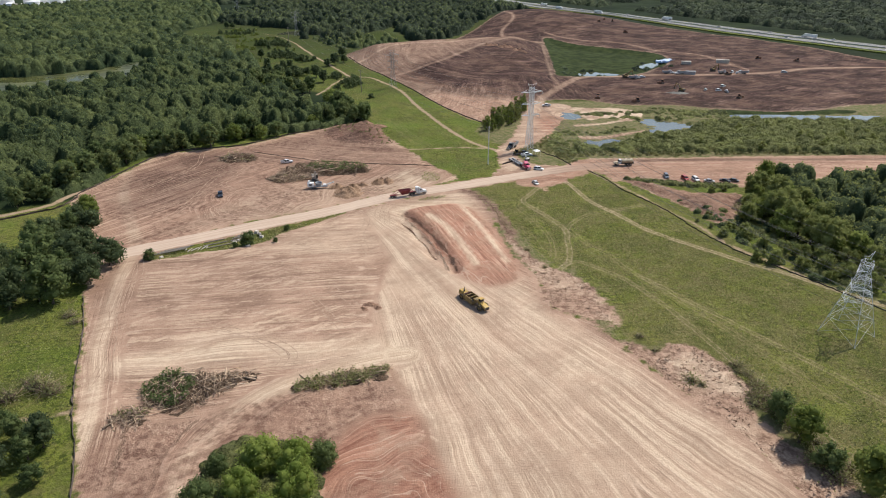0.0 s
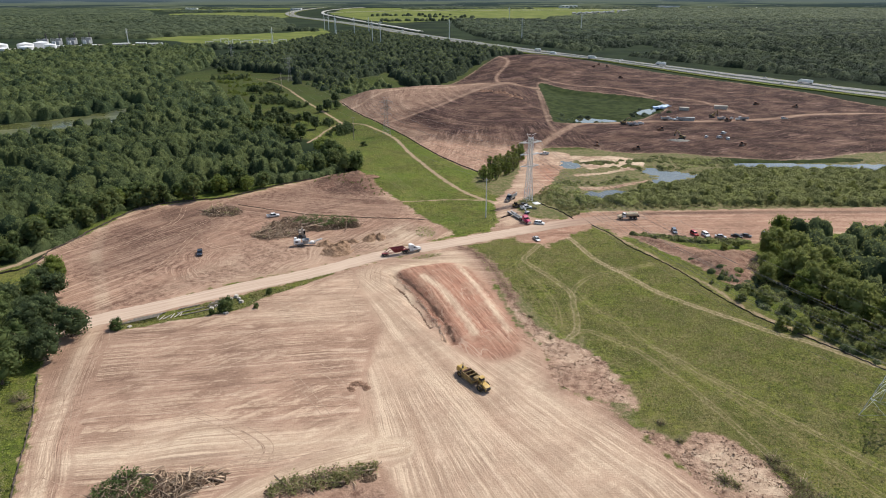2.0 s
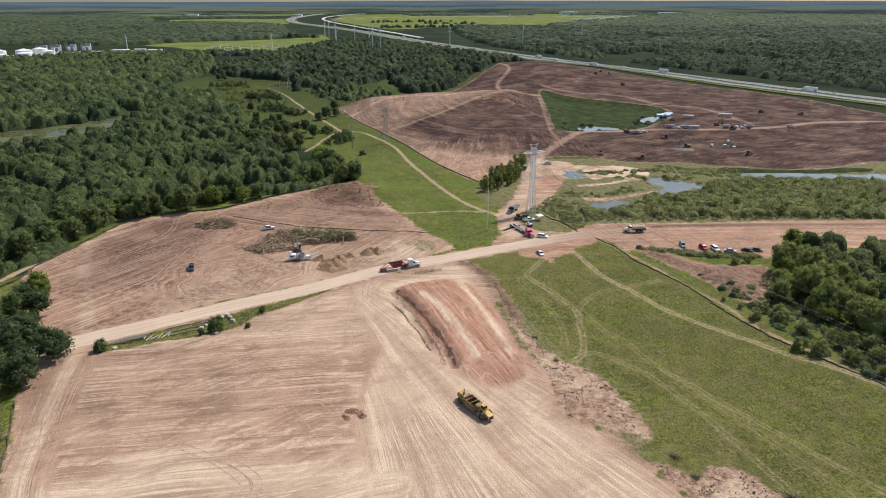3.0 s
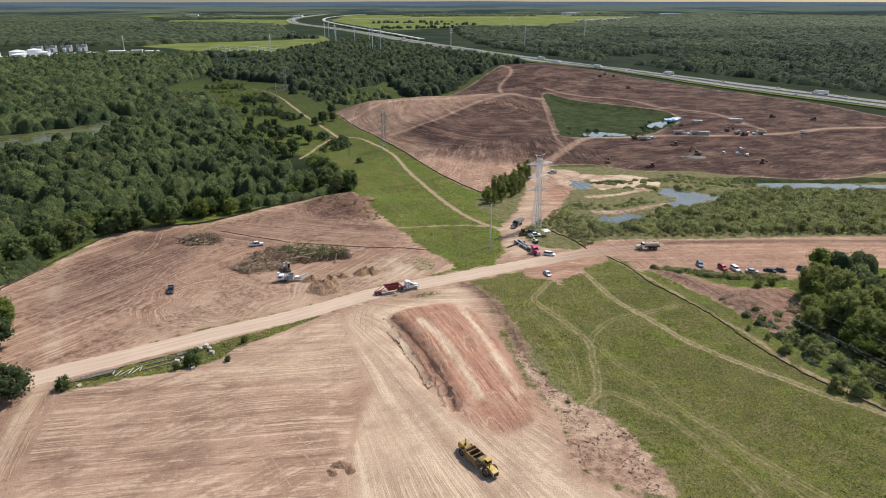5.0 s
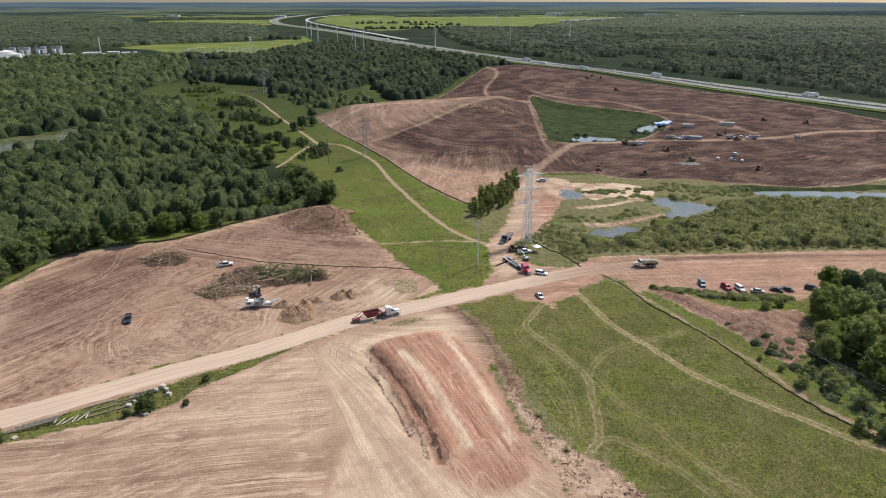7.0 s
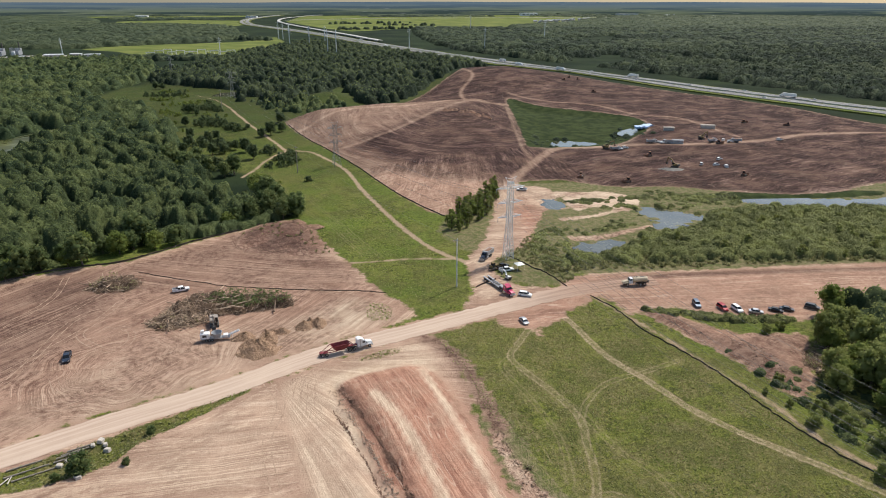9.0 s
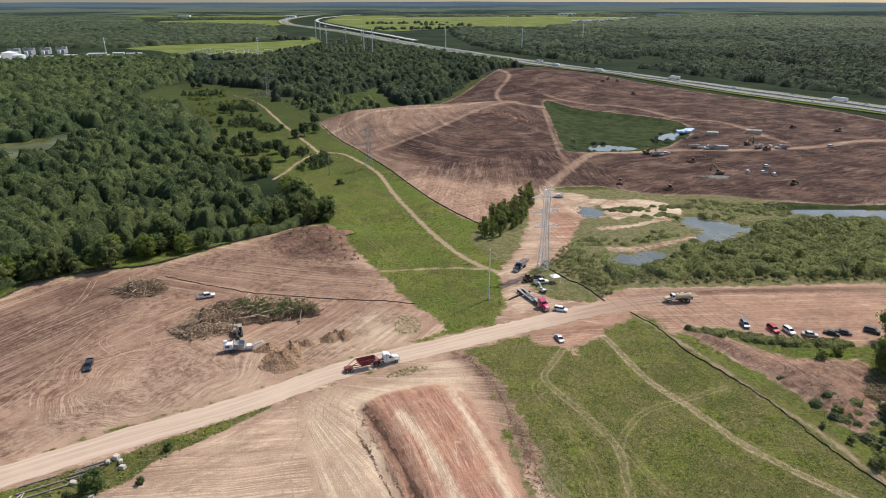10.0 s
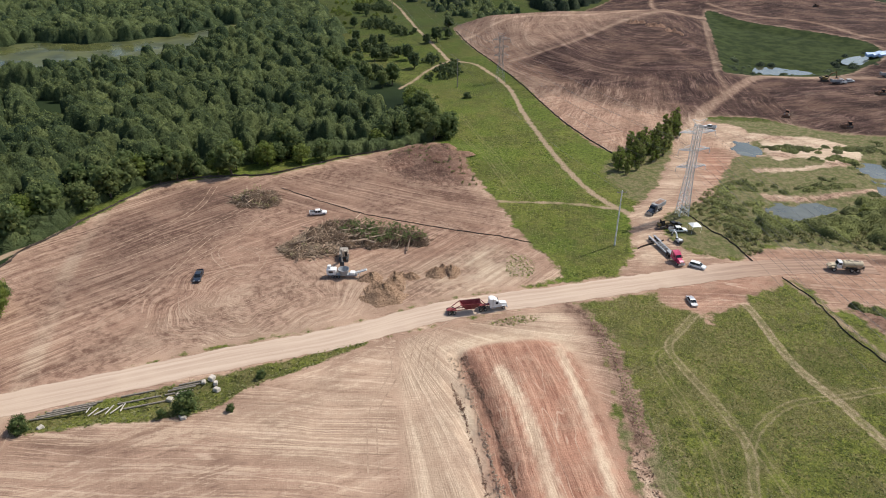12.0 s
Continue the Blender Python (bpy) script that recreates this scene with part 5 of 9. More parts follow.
# trees near the path, one by one
front = [make_tree("tree", 10 + i, 7.6 + i, 5.4, 26, 3400, 0.24, LEAF_VIVID, "broad bushy bright green tree on the bare pad", "tree", "trees in the cleared pad", 0.06) for i in range(2)]
plant_trees(np.array([(-37.5, 105.0), (-39.5, 96.5), (-30.5, 103.5), (-28.5, 96.0), (-34.0, 90.0)]), front, 21, (0.72, 0.95))
dark_front = [make_tree("tree", 15, 6.0, 4.0, 18, 2600, 0.22, LEAF_MID, "round dark green tree on the bare pad", "tree", "trees in the cleared pad", 0.04)]
plant_trees(np.array([(-46.5, 103.0), (-25.0, 106.0), (-47.5, 94.0)]), dark_front, 29, (0.72, 0.95))
canopy("shrubs", scatter(FRONT, 1.5, 11, 0.8), 0.5, 28, (0.9, 2.0), (0.5, 1.9), CANOPY_MARSH, "dusty green undergrowth round the trees on the pad", "shrub", 4.0, 0.2, 0.15)
corner = tree_set("leafy dark green tree beside the silt fence", "trees in the near thicket", (LEAF_DEEP, LEAF_MID, LEAF_MID), 2, fine=True)
plant_trees(scatter(CORNER, 7.0, 12, 0.95), corner, 22, (0.6, 0.95))
near_left = tree_set("tall dark green tree at the edge of the pad", "trees beside the pad", (LEAF_DEEP, LEAF_MID, LEAF_DEEP), 3, fine=True)
left_pts = scatter(NEAR_LEFT, 8.6, 13)
plant_trees(left_pts[left_pts[:, 0] > -150], near_left, 23, (1.05, 1.6))
right_set = tree_set("full green tree in the wood behind the silt fence", "trees in the fenced wood", (LEAF_OLIVE, LEAF_BRIGHT, LEAF_OLIVE, LEAF_LIGHT, LEAF_OLIVE), 4, fine=True)
right_pts = scatter(RIGHT, 7.0, 14, 0.92)
right_near = right_pts[(right_pts[:, 0] < 150)]
plant_trees(right_near, right_set, 24, (0.85, 1.35))
patch = [make_tree("tree", 500 + i, 9.0 + i, 2.0, 11, 420, 0.34, m, "slender green tree beside the dusty road", "tree", "trees beside the north road", 0.10) for i, m in enumerate((LEAF_OLIVE, LEAF_BRIGHT, LEAF_LIGHT))]
plant_trees(scatter(PATCH_N, 4.0, 15, 0.85), patch, 25, (0.45, 1.0))
lone = tree_set("scrubby green tree at the edge of the graded soil", "trees at the field edge", (LEAF_LIGHT, LEAF_MID), 6, fine=True)
plant_trees(np.array([(78.0, 112.0), (77.5, 120.0), (85.0, 97.0), (80.0, 104.0), (146.5, 281.0), (88.5, 93.0), (-141, 243), (-144, 247), (-139, 240)]), lone, 26, (0.75, 1.1))
round_tree = tree_set("single dark round tree in the meadow", "trees dotted over the meadow", (LEAF_DEEP, LEAF_DEEP), 7)
plant_trees(np.array([(-119, 548), (-113, 558), (-121, 556), (-95, 528), (-195, 728), (-190, 722), (-182, 709), (-120, 503), (-108, 499), (-114, 506), (-100, 668), (-98, 660),
                      (-265, 965), (-283, 901), (-276, 905), (-126, 545), (-131, 510), (-128, 498), (-140, 590), (-136, 596), (-118, 562), (-104, 549), (-141, 520), (-117, 486), (-150, 572), (-158, 604), (-128, 575), (-146, 548), (-104, 604), (-98, 612), (-92, 624), (-176, 655)]), round_tree, 27, (0.8, 1.2))

# the front rows of the forest, one by one; the rest of it as one mass
forest_pts = clear_of(scatter(FOREST, 7.2, 16, 0.9), 2.0)
glade = np.array([noise.noise(Vector((x * 0.03, y * 0.03, 9.4))) for x, y in forest_pts])
forest_pts = forest_pts[glade > -0.42]
forest_pts = forest_pts[forest_pts[:, 0] > np.where(forest_pts[:, 1] < 750, -1.06 * (forest_pts[:, 1] - 122) - 40, -0.74 * forest_pts[:, 1] - 60)]
fd = area_dist(forest_pts[:, 0], forest_pts[:, 1], FOREST)
front_row = (forest_pts[:, 1] < 520) & (forest_pts[:, 0] > -330) & (fd < 75)
forest_set = tree_set("dense green forest tree", "trees at the front of the forest", (LEAF_WOOD, LEAF_MID, LEAF_WOOD, LEAF_LIGHT, LEAF_MID), 8)
row_pts = forest_pts[front_row]
row_pts = row_pts[np.argsort(area_dist(row_pts[:, 0], row_pts[:, 1], FOREST))][:75]
kept = {tuple(p) for p in row_pts}
plant_trees(row_pts, forest_set, 28, (0.75, 1.4))
rest = np.array([p for p in forest_pts if tuple(p) not in kept])
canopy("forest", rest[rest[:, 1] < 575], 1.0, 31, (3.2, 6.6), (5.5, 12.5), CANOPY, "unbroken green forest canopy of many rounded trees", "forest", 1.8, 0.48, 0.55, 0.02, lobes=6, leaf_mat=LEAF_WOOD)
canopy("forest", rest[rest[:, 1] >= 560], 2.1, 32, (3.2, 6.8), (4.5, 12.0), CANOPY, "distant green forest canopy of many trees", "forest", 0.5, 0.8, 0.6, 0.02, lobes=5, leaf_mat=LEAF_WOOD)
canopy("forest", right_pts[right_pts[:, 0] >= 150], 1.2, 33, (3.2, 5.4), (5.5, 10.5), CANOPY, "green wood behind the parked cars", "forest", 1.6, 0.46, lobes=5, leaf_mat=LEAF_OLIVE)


def wood(ring, gap, seed, keep=0.97, bare=-9.0, grain=0.008):
    """Points of a far wood, with clearings where the growth is thin."""
    q = scatter(ring, gap, seed, keep)
    q = q[(q[:, 0] < 0.82 * q[:, 1] + 80) & (q[:, 0] > -0.95 * q[:, 1])]
    return q[np.array([noise.noise(Vector((x * grain, y * grain * 0.6, 2.2))) + 0.4 * noise.noise(Vector((x * grain * 4, y * grain * 3, 6.2))) for x, y in q]) > bare]


canopy("forest", clear_of(wood(BEHIND_HILL, 8.6, 17, 0.97, -0.36, 0.014)), 2.2, 34, (3.4, 6.6), (5.0, 12.5), CANOPY_SHADED, "dark wood behind the earth mound", "forest", 0.3, 0.9, 0.6, 0.05, leaf_mat=LEAF_WOOD)
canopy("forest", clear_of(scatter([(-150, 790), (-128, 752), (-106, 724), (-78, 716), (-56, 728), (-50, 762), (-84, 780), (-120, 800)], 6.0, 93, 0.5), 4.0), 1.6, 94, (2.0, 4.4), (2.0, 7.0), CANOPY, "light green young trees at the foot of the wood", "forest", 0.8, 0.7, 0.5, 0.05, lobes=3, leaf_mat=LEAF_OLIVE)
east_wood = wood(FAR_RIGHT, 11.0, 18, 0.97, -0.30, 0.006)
canopy("forest", east_wood[east_wood[:, 1] < 1500], 4.0, 36, (4.0, 8.0), (4.0, 10.5), CANOPY_SHADED, "wide dark woodland beyond the highway", "forest", 0.08, 1.4)
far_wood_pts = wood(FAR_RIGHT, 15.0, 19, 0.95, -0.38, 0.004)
canopy("forest", far_wood_pts[(far_wood_pts[:, 1] >= 1490) & (far_wood_pts[:, 1] < 2500)], 5.0, 37, (6.5, 11.5), (5.0, 11.0), CANOPY_SHADED, "far green woodland beyond the highway", "forest")
canopy("forest", far_wood_pts[far_wood_pts[:, 1] >= 2480][::2], 8.0, 39, (11.0, 18.0), (5.0, 11.0), CANOPY_SHADED, "far woodland in front of the suburb", "forest")
canopy("forest", wood(FAR_LEFT, 13.0, 20, 0.97, -0.6, 0.004), 5.0, 38, (7.0, 12.0), (6.0, 12.0), CANOPY_SHADED, "far dark woodland beyond the works", "forest")
for ring, gap, seed, keep, bare in (([(-1873, 3073), (-3300, 4600), (-1969, 4300), (-1321, 3145)], 24, 81, 0.95, -9.0), ([(1290, 4120), (2300, 4420), (1400, 4700), (900, 4650)], 30, 82, 0.6, -0.1), ([(-1320, 3560), (-1060, 3700), (-720, 3600), (-760, 3900), (-1500, 3900)], 26, 83, 0.7, -0.1),
                                    ([(-460, 4150), (300, 4300), (1200, 4350), (1200, 4480), (-450, 4400)], 30, 84, 0.6, -0.05), ([(-3000, 4600), (-900, 4420), (-900, 4650), (-2800, 4780)], 32, 88, 0.7, -0.1)):
    canopy("forest", wood(ring, gap, seed, keep, bare, 0.0022), 11.0, seed, (14.0, 24.0), (6.0, 12.0), CANOPY_SHADED, "dark green woodland belts near the horizon", "forest")
for ring, gap, seed, keep in (([(-180, 2500), (60, 2560), (60, 2610), (-190, 2560)], 20, 85, 0.5), ([(-420, 1900), (-330, 1870), (-320, 1900), (-400, 1950)], 14, 86, 0.7), ([(-480, 1286), (-290, 1296), (-290, 1318), (-480, 1314)], 9, 87, 0.85), ([(-300, 3050), (60, 3120), (70, 3180), (-290, 3110)], 24, 89, 0.4), ([(-40, 2900), (160, 2840), (170, 2880), (-30, 2950)], 22, 90, 0.6)):
    canopy("forest", scatter(ring, gap, seed, keep), 2.5, seed, (5.0, 9.0), (6.0, 12.0), CANOPY_SHADED, "dark hedgerow trees between far fields", "forest")

# shrubs
valley = clear_of(scatter([(-62, 462), (-98, 496), (-140, 556), (-176, 640), (-232, 745), (-280, 860), (-240, 880), (-196, 800), (-150, 700), (-112, 640), (-84, 590), (-70, 560), (-60, 540), (-40, 492)], 4.2, 47, 0.8), 1.5)
vt = np.array([noise.noise(Vector((x * 0.045, y * 0.03, 4.4))) for x, y in valley])
valley_kinds = [crown_data(160 + i, 2.6 + 0.8 * i, 2.4, 4, 46, 0.6, GEM, base=0.0) for i in range(3)]
joined("shrubs", valley[(vt > 0.30)], valley_kinds, (0.5, 1.5), 48, LEAF_DEEP, "dark thicket clumps in the valley meadow", "shrub")
joined("shrubs", valley[(vt < -0.36)], valley_kinds, (0.4, 1.0), 49, LEAF_LIGHT, "light green thicket clumps in the valley meadow", "shrub")
marsh_w = clear_of(scatter([(62, 332), (80, 330), (108, 344), (140, 370), (178, 404), (184, 424), (140, 446), (92, 450), (80, 440), (82, 400), (66, 372), (58, 352)], 2.6, 44, 0.6), 0.6)
marsh_w = marsh_w[np.max([area_dist(marsh_w[:, 0], marsh_w[:, 1], q) for q in SPITS], 0) < -1.6]
rows_w = np.array([noise.noise(Vector((x * 0.03, y * 0.10, 7.7))) for x, y in marsh_w])
canopy("shrubs", marsh_w[rows_w > 0.06], 0.9, 42, (1.2, 2.4), (0.4, 1.4), CANOPY_MARSH, "olive green marsh scrub between the ponds", "shrub", 1.6, 0.3, 0.15)
canopy("shrubs", clear_of(scatter(MARSH, 3.2, 41, 0.92), 0.5), 0.95, 43, (1.6, 3.6), (1.1, 3.6), CANOPY_MARSH, "dense olive green marsh scrub along the road", "shrub", 1.5, 0.34, 0.22)
bright = [make_tree("tree", 620 + i, 4.6 + 0.8 * i, 2.1, 9, 420, 0.26, LEAF_MARSH, "bright yellow-green young tree in the marsh scrub", "tree", "young trees in the marsh", 0.1) for i in range(2)]
plant_trees(clear_of(pick(scatter(MARSH, 7.0, 48), 49, 60), 1.0), bright, 50, (0.6, 1.15))
pond_side = clear_of(scatter([(104, 560), (106, 600), (124, 604), (150, 598), (166, 590), (176, 612), (196, 640), (214, 640), (206, 600), (188, 592), (160, 566), (130, 562)], 3.4, 91, 0.2), 1.0)
canopy("shrubs", pond_side, 1.3, 92, (1.3, 2.6), (0.5, 2.0), CANOPY_SHADED, "dark green shrubs on the shores of the site ponds", "shrub", 0.8, 0.5, 0.25, leaf_mat=LEAF_DEEP)
reed = clear_of(scatter([(60, 326), (80, 325), (140, 327), (330, 329), (330, 339), (200, 338), (110, 338), (72, 342), (62, 336)], 1.7, 45, 0.8), 0.5)
reed_kinds = [crown_data(130 + i, 0.8 + 0.2 * i, 1.4, 3, 34, 0.36, GEM, base=0.0, core_size=0.5) for i in range(3)]
joined("reeds", reed[::2], reed_kinds, (0.7, 1.3), 46, LEAF_SCRUB, "pale olive reeds and grass along the road", "reeds")


def shrub(name, seed, r, material, label, group="", count=420, leaf=0.22):
    root = tagged(new(name), label, "shrub", group)
    v, f = crown_data(seed, r * 1.7, r, 9, count, leaf, BALL1, 0.0)
    under("foliage", raw_mesh("foliage", v, f, material), root)
    under("stem", trunk_mesh("stem", seed, r * 1.4, r * 0.8, 4), root)
    return root


def put(ob, x, y, s=1.0, turn=0.0, dz=0.0):
    ob.matrix_basis = pose(x, y, ground_z(x, y) + dz, 0, 0, turn) @ Matrix.Scale(s, 4)
    return ob


road_bush = shrub("bush", 1, 3.2, LEAF_MID, "round green bush on the verge of the haul road", "bushes on the verge", 900, 0.24)
put(road_bush, -71.0, 217.5)
for x, y, s in ((-102, 205, 0.75), (-61.5, 219, 0.35), (-60, 231, 0.45), (-75, 214, 0.4)):
    put(copy_thing(road_bush, pose(0, 0, 0)), x, y, s, x * 7)
field_bush = shrub("bush", 2, 2.4, LEAF_OLIVE, "loose light green bush beside the silt fence", "bushes beside the silt fence")
put(field_bush, 104.5, 222.8)
for x, y, s in ((111.4, 219.5, 1.2), (108.8, 203, 1.1), (113.3, 200.3, 1.3), (106, 242, 0.7), (100, 237.5, 0.45), (103, 231, 0.5), (117.8, 270, 0.9), (124, 272.6, 0.8), (121, 196, 1.2), (120, 208, 1.3), (115, 213, 1.2), (124, 204, 1.5), (128, 196, 1.4), (132, 190, 1.5), (126, 188, 1.0), (136, 182, 1.4), (140, 190, 1.7), (137, 199, 1.6), (130, 203, 1.6), (144, 178, 1.5), (142, 168, 1.2), (109, 228, 0.9), (113, 225, 1.1), (147, 184, 1.6), (150, 172, 1.6)):
    put(copy_thing(field_bush, pose(0, 0, 0)), x, y, s, x * 11)
low_kinds = [crown_data(140 + i, 0.7 + 0.25 * i, 1.1, 4, 46, 0.24, base=0.0, core_size=0.55) for i in range(4)]
hedge = scatter([(84, 291), (90, 289.5), (104, 285), (118, 281.5), (132, 280.5), (131, 277.5), (116, 278), (102, 281.5), (90, 286)], 1.25, 61, 0.8)
canopy("weed_strip", hedge, 0.5, 62, (0.8, 1.7), (0.4, 1.5), CANOPY_MARSH, "low green weeds along the edge of the dirt lot", "weed strip", 3.0, 0.26, 0.12)
rough_pts = np.concatenate([scatter([(99, 262), (104, 262), (110, 250), (116, 240), (110, 230), (104, 236), (101, 250)], 2.0, 63, 0.22), scatter([(106, 236), (120, 246), (132, 266), (142, 272), (146, 262), (132, 240), (122, 226), (112, 222)], 2.4, 64, 0.6),
                            scatter([(118, 192), (112, 206), (107, 222), (116, 232), (126, 224), (136, 206), (150, 186), (150, 165), (136, 172)], 2.3, 65, 0.55)])
canopy("weed_strip", rough_pts[::2], 0.7, 66, (0.7, 1.9), (0.3, 1.4), CANOPY_MARSH, "dusty brown-green undergrowth at the edge of the wood", "undergrowth", 2.5, 0.26, 0.12)
canopy("weed_strip", rough_pts[1::2], 0.7, 67, (0.7, 2.0), (0.3, 1.6), CANOPY, "green undergrowth at the edge of the wood", "undergrowth", 2.5, 0.26, 0.12)
spur = scatter([(-72, 372), (-62, 386), (-50, 391), (-36, 372), (-26, 352), (-34, 352), (-48, 366), (-60, 370)], 2.0, 68, 0.28)
joined("weed_strip", spur, low_kinds, (0.35, 0.8), 69, LEAF_SCRUB, "sparse weeds on the red spoil slope", "weeds")
edge_w = scatter([(-160, 262), (-162, 298), (-154, 330), (-138, 342), (-114, 362), (-74, 382), (-56, 398), (-62, 402), (-82, 390), (-122, 368), (-146, 348), (-166, 322), (-172, 270)], 2.0, 70, 0.8)
canopy("weed_strip", clear_of(edge_w, 1.0), 0.7, 71, (1.0, 3.2), (0.8, 4.4), CANOPY, "rank undergrowth along the edge of the forest", "undergrowth", 2.0, 0.28, 0.15)
junction_w = scatter([(46, 346), (53, 334), (60, 323), (64, 312), (70, 326), (66, 345), (60, 366), (52, 352)], 1.6, 72, 0.6)
joined("weed_strip", clear_of(junction_w, 1.0), low_kinds, (0.4, 1.0), 73, LEAF_SCRUB, "dry olive weeds behind the junction fence", "weeds")

dry_bush = tagged(new("bush"), "dusty grey-brown bush on the torn soil edge", "shrub", "bushes on the torn edge")
rng2 = np.random.default_rng(77)
ends = rng2.normal(size=(170, 3)) * [1.5, 1.5, 0.5] + [0, 0, 1.1]
starts = ends * [0.25, 0.25, 0.1]
side = np.cross(ends - starts, [0, 0, 1.0])
side /= np.linalg.norm(side, axis=1)[:, None] + 1e-6
tv = np.stack([starts - side * 0.05, starts + side * 0.05, ends + side * 0.02, starts + [0, 0, 0.09], ], 1).reshape(-1, 3)
ti = np.arange(170)[:, None] * 4
under("twig_tangle", raw_mesh("twig_tangle", tv, np.concatenate([ti + [0, 1, 2], ti + [1, 3, 2], ti + [3, 0, 2]]), DEADWOOD), dry_bush)
lp = ends[rng2.integers(170, size=260)] + rng2.normal(0, 0.3, (260, 3))
lp[:, 2] = np.abs(lp[:, 2])
lv, lf = leaves(rng2, lp, lp / 2, 0.19)
under("foliage", raw_mesh("foliage", lv, lf, LEAF_SCRUB), dry_bush)
put(dry_bush, 76.0, 140.0)
for x, y, s in ((77.4, 131.5, 1.2), (62.2, 134.2, 0.9), (63.9, 132.4, 0.6), (75.2, 127, 1.3), (73.6, 124.6, 0.9), (78.5, 125.5, 1.4), (76.6, 122.8, 1.0), (57, 147, 0.55), (34.6, 198, 0.5), (30.5, 212, 0.5),
                (-98.5, 131.5, 1.6), (-102, 133.5, 1.3), (-95.8, 130, 1.1), (-104.5, 127.8, 1.4), (-110, 166, 1.0), (-106, 162, 0.8), (79.5, 116, 1.2), (82, 112, 1.0), (81, 101, 1.3), (84.5, 104, 1.1), (86, 91, 1.3), (80.5, 128, 0.8), (78.2, 104.6, 0.8), (79.6, 106.8, 1.1), (82.4, 93, 0.9), (54.6, 154, 0.6), (77.0, 136, 0.8), (80.4, 121, 0.9), (74.8, 137.6, 0.5)):
    put(copy_thing(dry_bush, pose(0, 0, 0)), x, y, s, x * 13)

# grass tufts and weeds over the near meadow
MEADOW_E = [(12, 274), (22, 258), (23, 236), (34, 214), (44, 196), (54, 178), (54, 160), (68, 153), (80, 140), (84, 112), (92, 96), (130, 110), (132, 168), (118, 189), (107, 205), (99, 225), (95, 245), (84, 271), (76, 292), (64, 300), (46, 290)]
MEADOW_N = [(6, 292), (-4, 314), (-18, 342), (-32, 369), (-46, 396), (-58, 436), (-90, 488), (-84, 530), (-60, 545), (-34, 500), (-20, 450), (-2, 394), (14, 355), (26, 338), (30, 318), (22, 297)]
MEADOW_W = [(-113, 178), (-103, 157), (-97, 142), (-88, 121), (-108, 124), (-118, 140), (-124, 160)]


def tufts(name, pts, seed, size, material, label):
    """Clumps of blades standing at all angles."""
    rng = np.random.default_rng(seed)
    n = len(pts)
    c = np.stack([pts[:, 0], pts[:, 1], height(pts[:, 0], pts[:, 1])], 1)
    c[:, 2] += size * rng.uniform(0.05, 0.4, n)
    nrm = rng.normal(0, 1, (n, 3)) * [1, 1, 0.4] + [0, 0, 2.6]
    v, f = leaves(rng, c, nrm, size)
    return tagged(new(name, raw_mesh(name, v, f, material)), label, "grass", kind="stuff")


def off_ways(pts):
    x, y = pts[:, 0], pts[:, 1]
    ok = (line_dist(x, y, TRACK_E, 20) > 2.0) & (line_dist(x, y, TRACK_N, 20) > 2.2) & (line_dist(x, y, TRACK_X, 20) > 1.6)
    for way in (FORK, FORK_B, FAINT, FAINT_B, FAINT_C, FAINT_D):
        ok &= line_dist(x, y, way, 20) > 1.4
    for ring in (WAYSIDE, *TORN, PAD, HILL, NW_CLEAR, JUNCTION):
        ok &= area_dist(x, y, ring, reach=6) < -1.5
    return pts[ok]


for ring, gap, seed in ((MEADOW_E, 0.62, 51), (MEADOW_N, 1.0, 52), (MEADOW_W, 0.62, 53)):
    pts = off_ways(scatter(ring, gap, seed, 0.8))
    stand_of = np.array([noise.noise(Vector((x * 0.07, y * 0.07, 1.9))) + 0.6 * noise.noise(Vector((x * 0.3, y * 0.3, 4.9))) for x, y in pts])
    tufts("meadow_grass", pts[stand_of > 0.08], seed, 0.28, LEAF_OLIVE, "uneven lush green meadow grass")
    tufts("meadow_grass", pts[stand_of < -0.08], seed + 7, 0.26, LEAF_SCRUB, "dry seeded grass among the green meadow")
    tufts("meadow_weeds", pts[np.abs(stand_of) <= 0.08], seed + 9, 0.28, LEAF_LIGHT, "dark green weeds among the meadow grass")
for k, (ring, gap, keep) in enumerate((([(-11, 262), (-7, 266), (-1, 268.5), (2, 267.5), (-3, 263.5)], 0.4, 0.6), ([(-9, 288), (-10, 298), (-5, 300), (-1, 294), (-3, 287)], 0.45, 0.5), ([(14, 273), (21, 262), (25, 248), (28, 232), (26, 230), (22, 246), (17, 260)], 0.6, 0.3))):
    weeds = scatter(ring, gap, 59 + k, keep)
    tufts("verge_weeds", weeds[::2], 75 + k, 0.34, LEAF_MARSH, "low yellow-green weeds on the verge of the haul road")
    tufts("verge_weeds", weeds[1::2], 78 + k, 0.30, LEAF_SCRUB, "dry low weeds on the verge of the haul road")
verge = scatter(DITCH, 0.6, 54, 0.65)
tufts("verge_weeds", verge[::2], 56, 0.4, LEAF_SCRUB, "dry brown weeds in the roadside ditch")
tufts("verge_weeds", verge[1::7], 55, 0.36, LEAF_OLIVE, "rank green weeds in the roadside ditch")


CLOD = soil_pile_material("dry_clods", (0.24, 0.15, 0.105), (0.42, 0.29, 0.205))


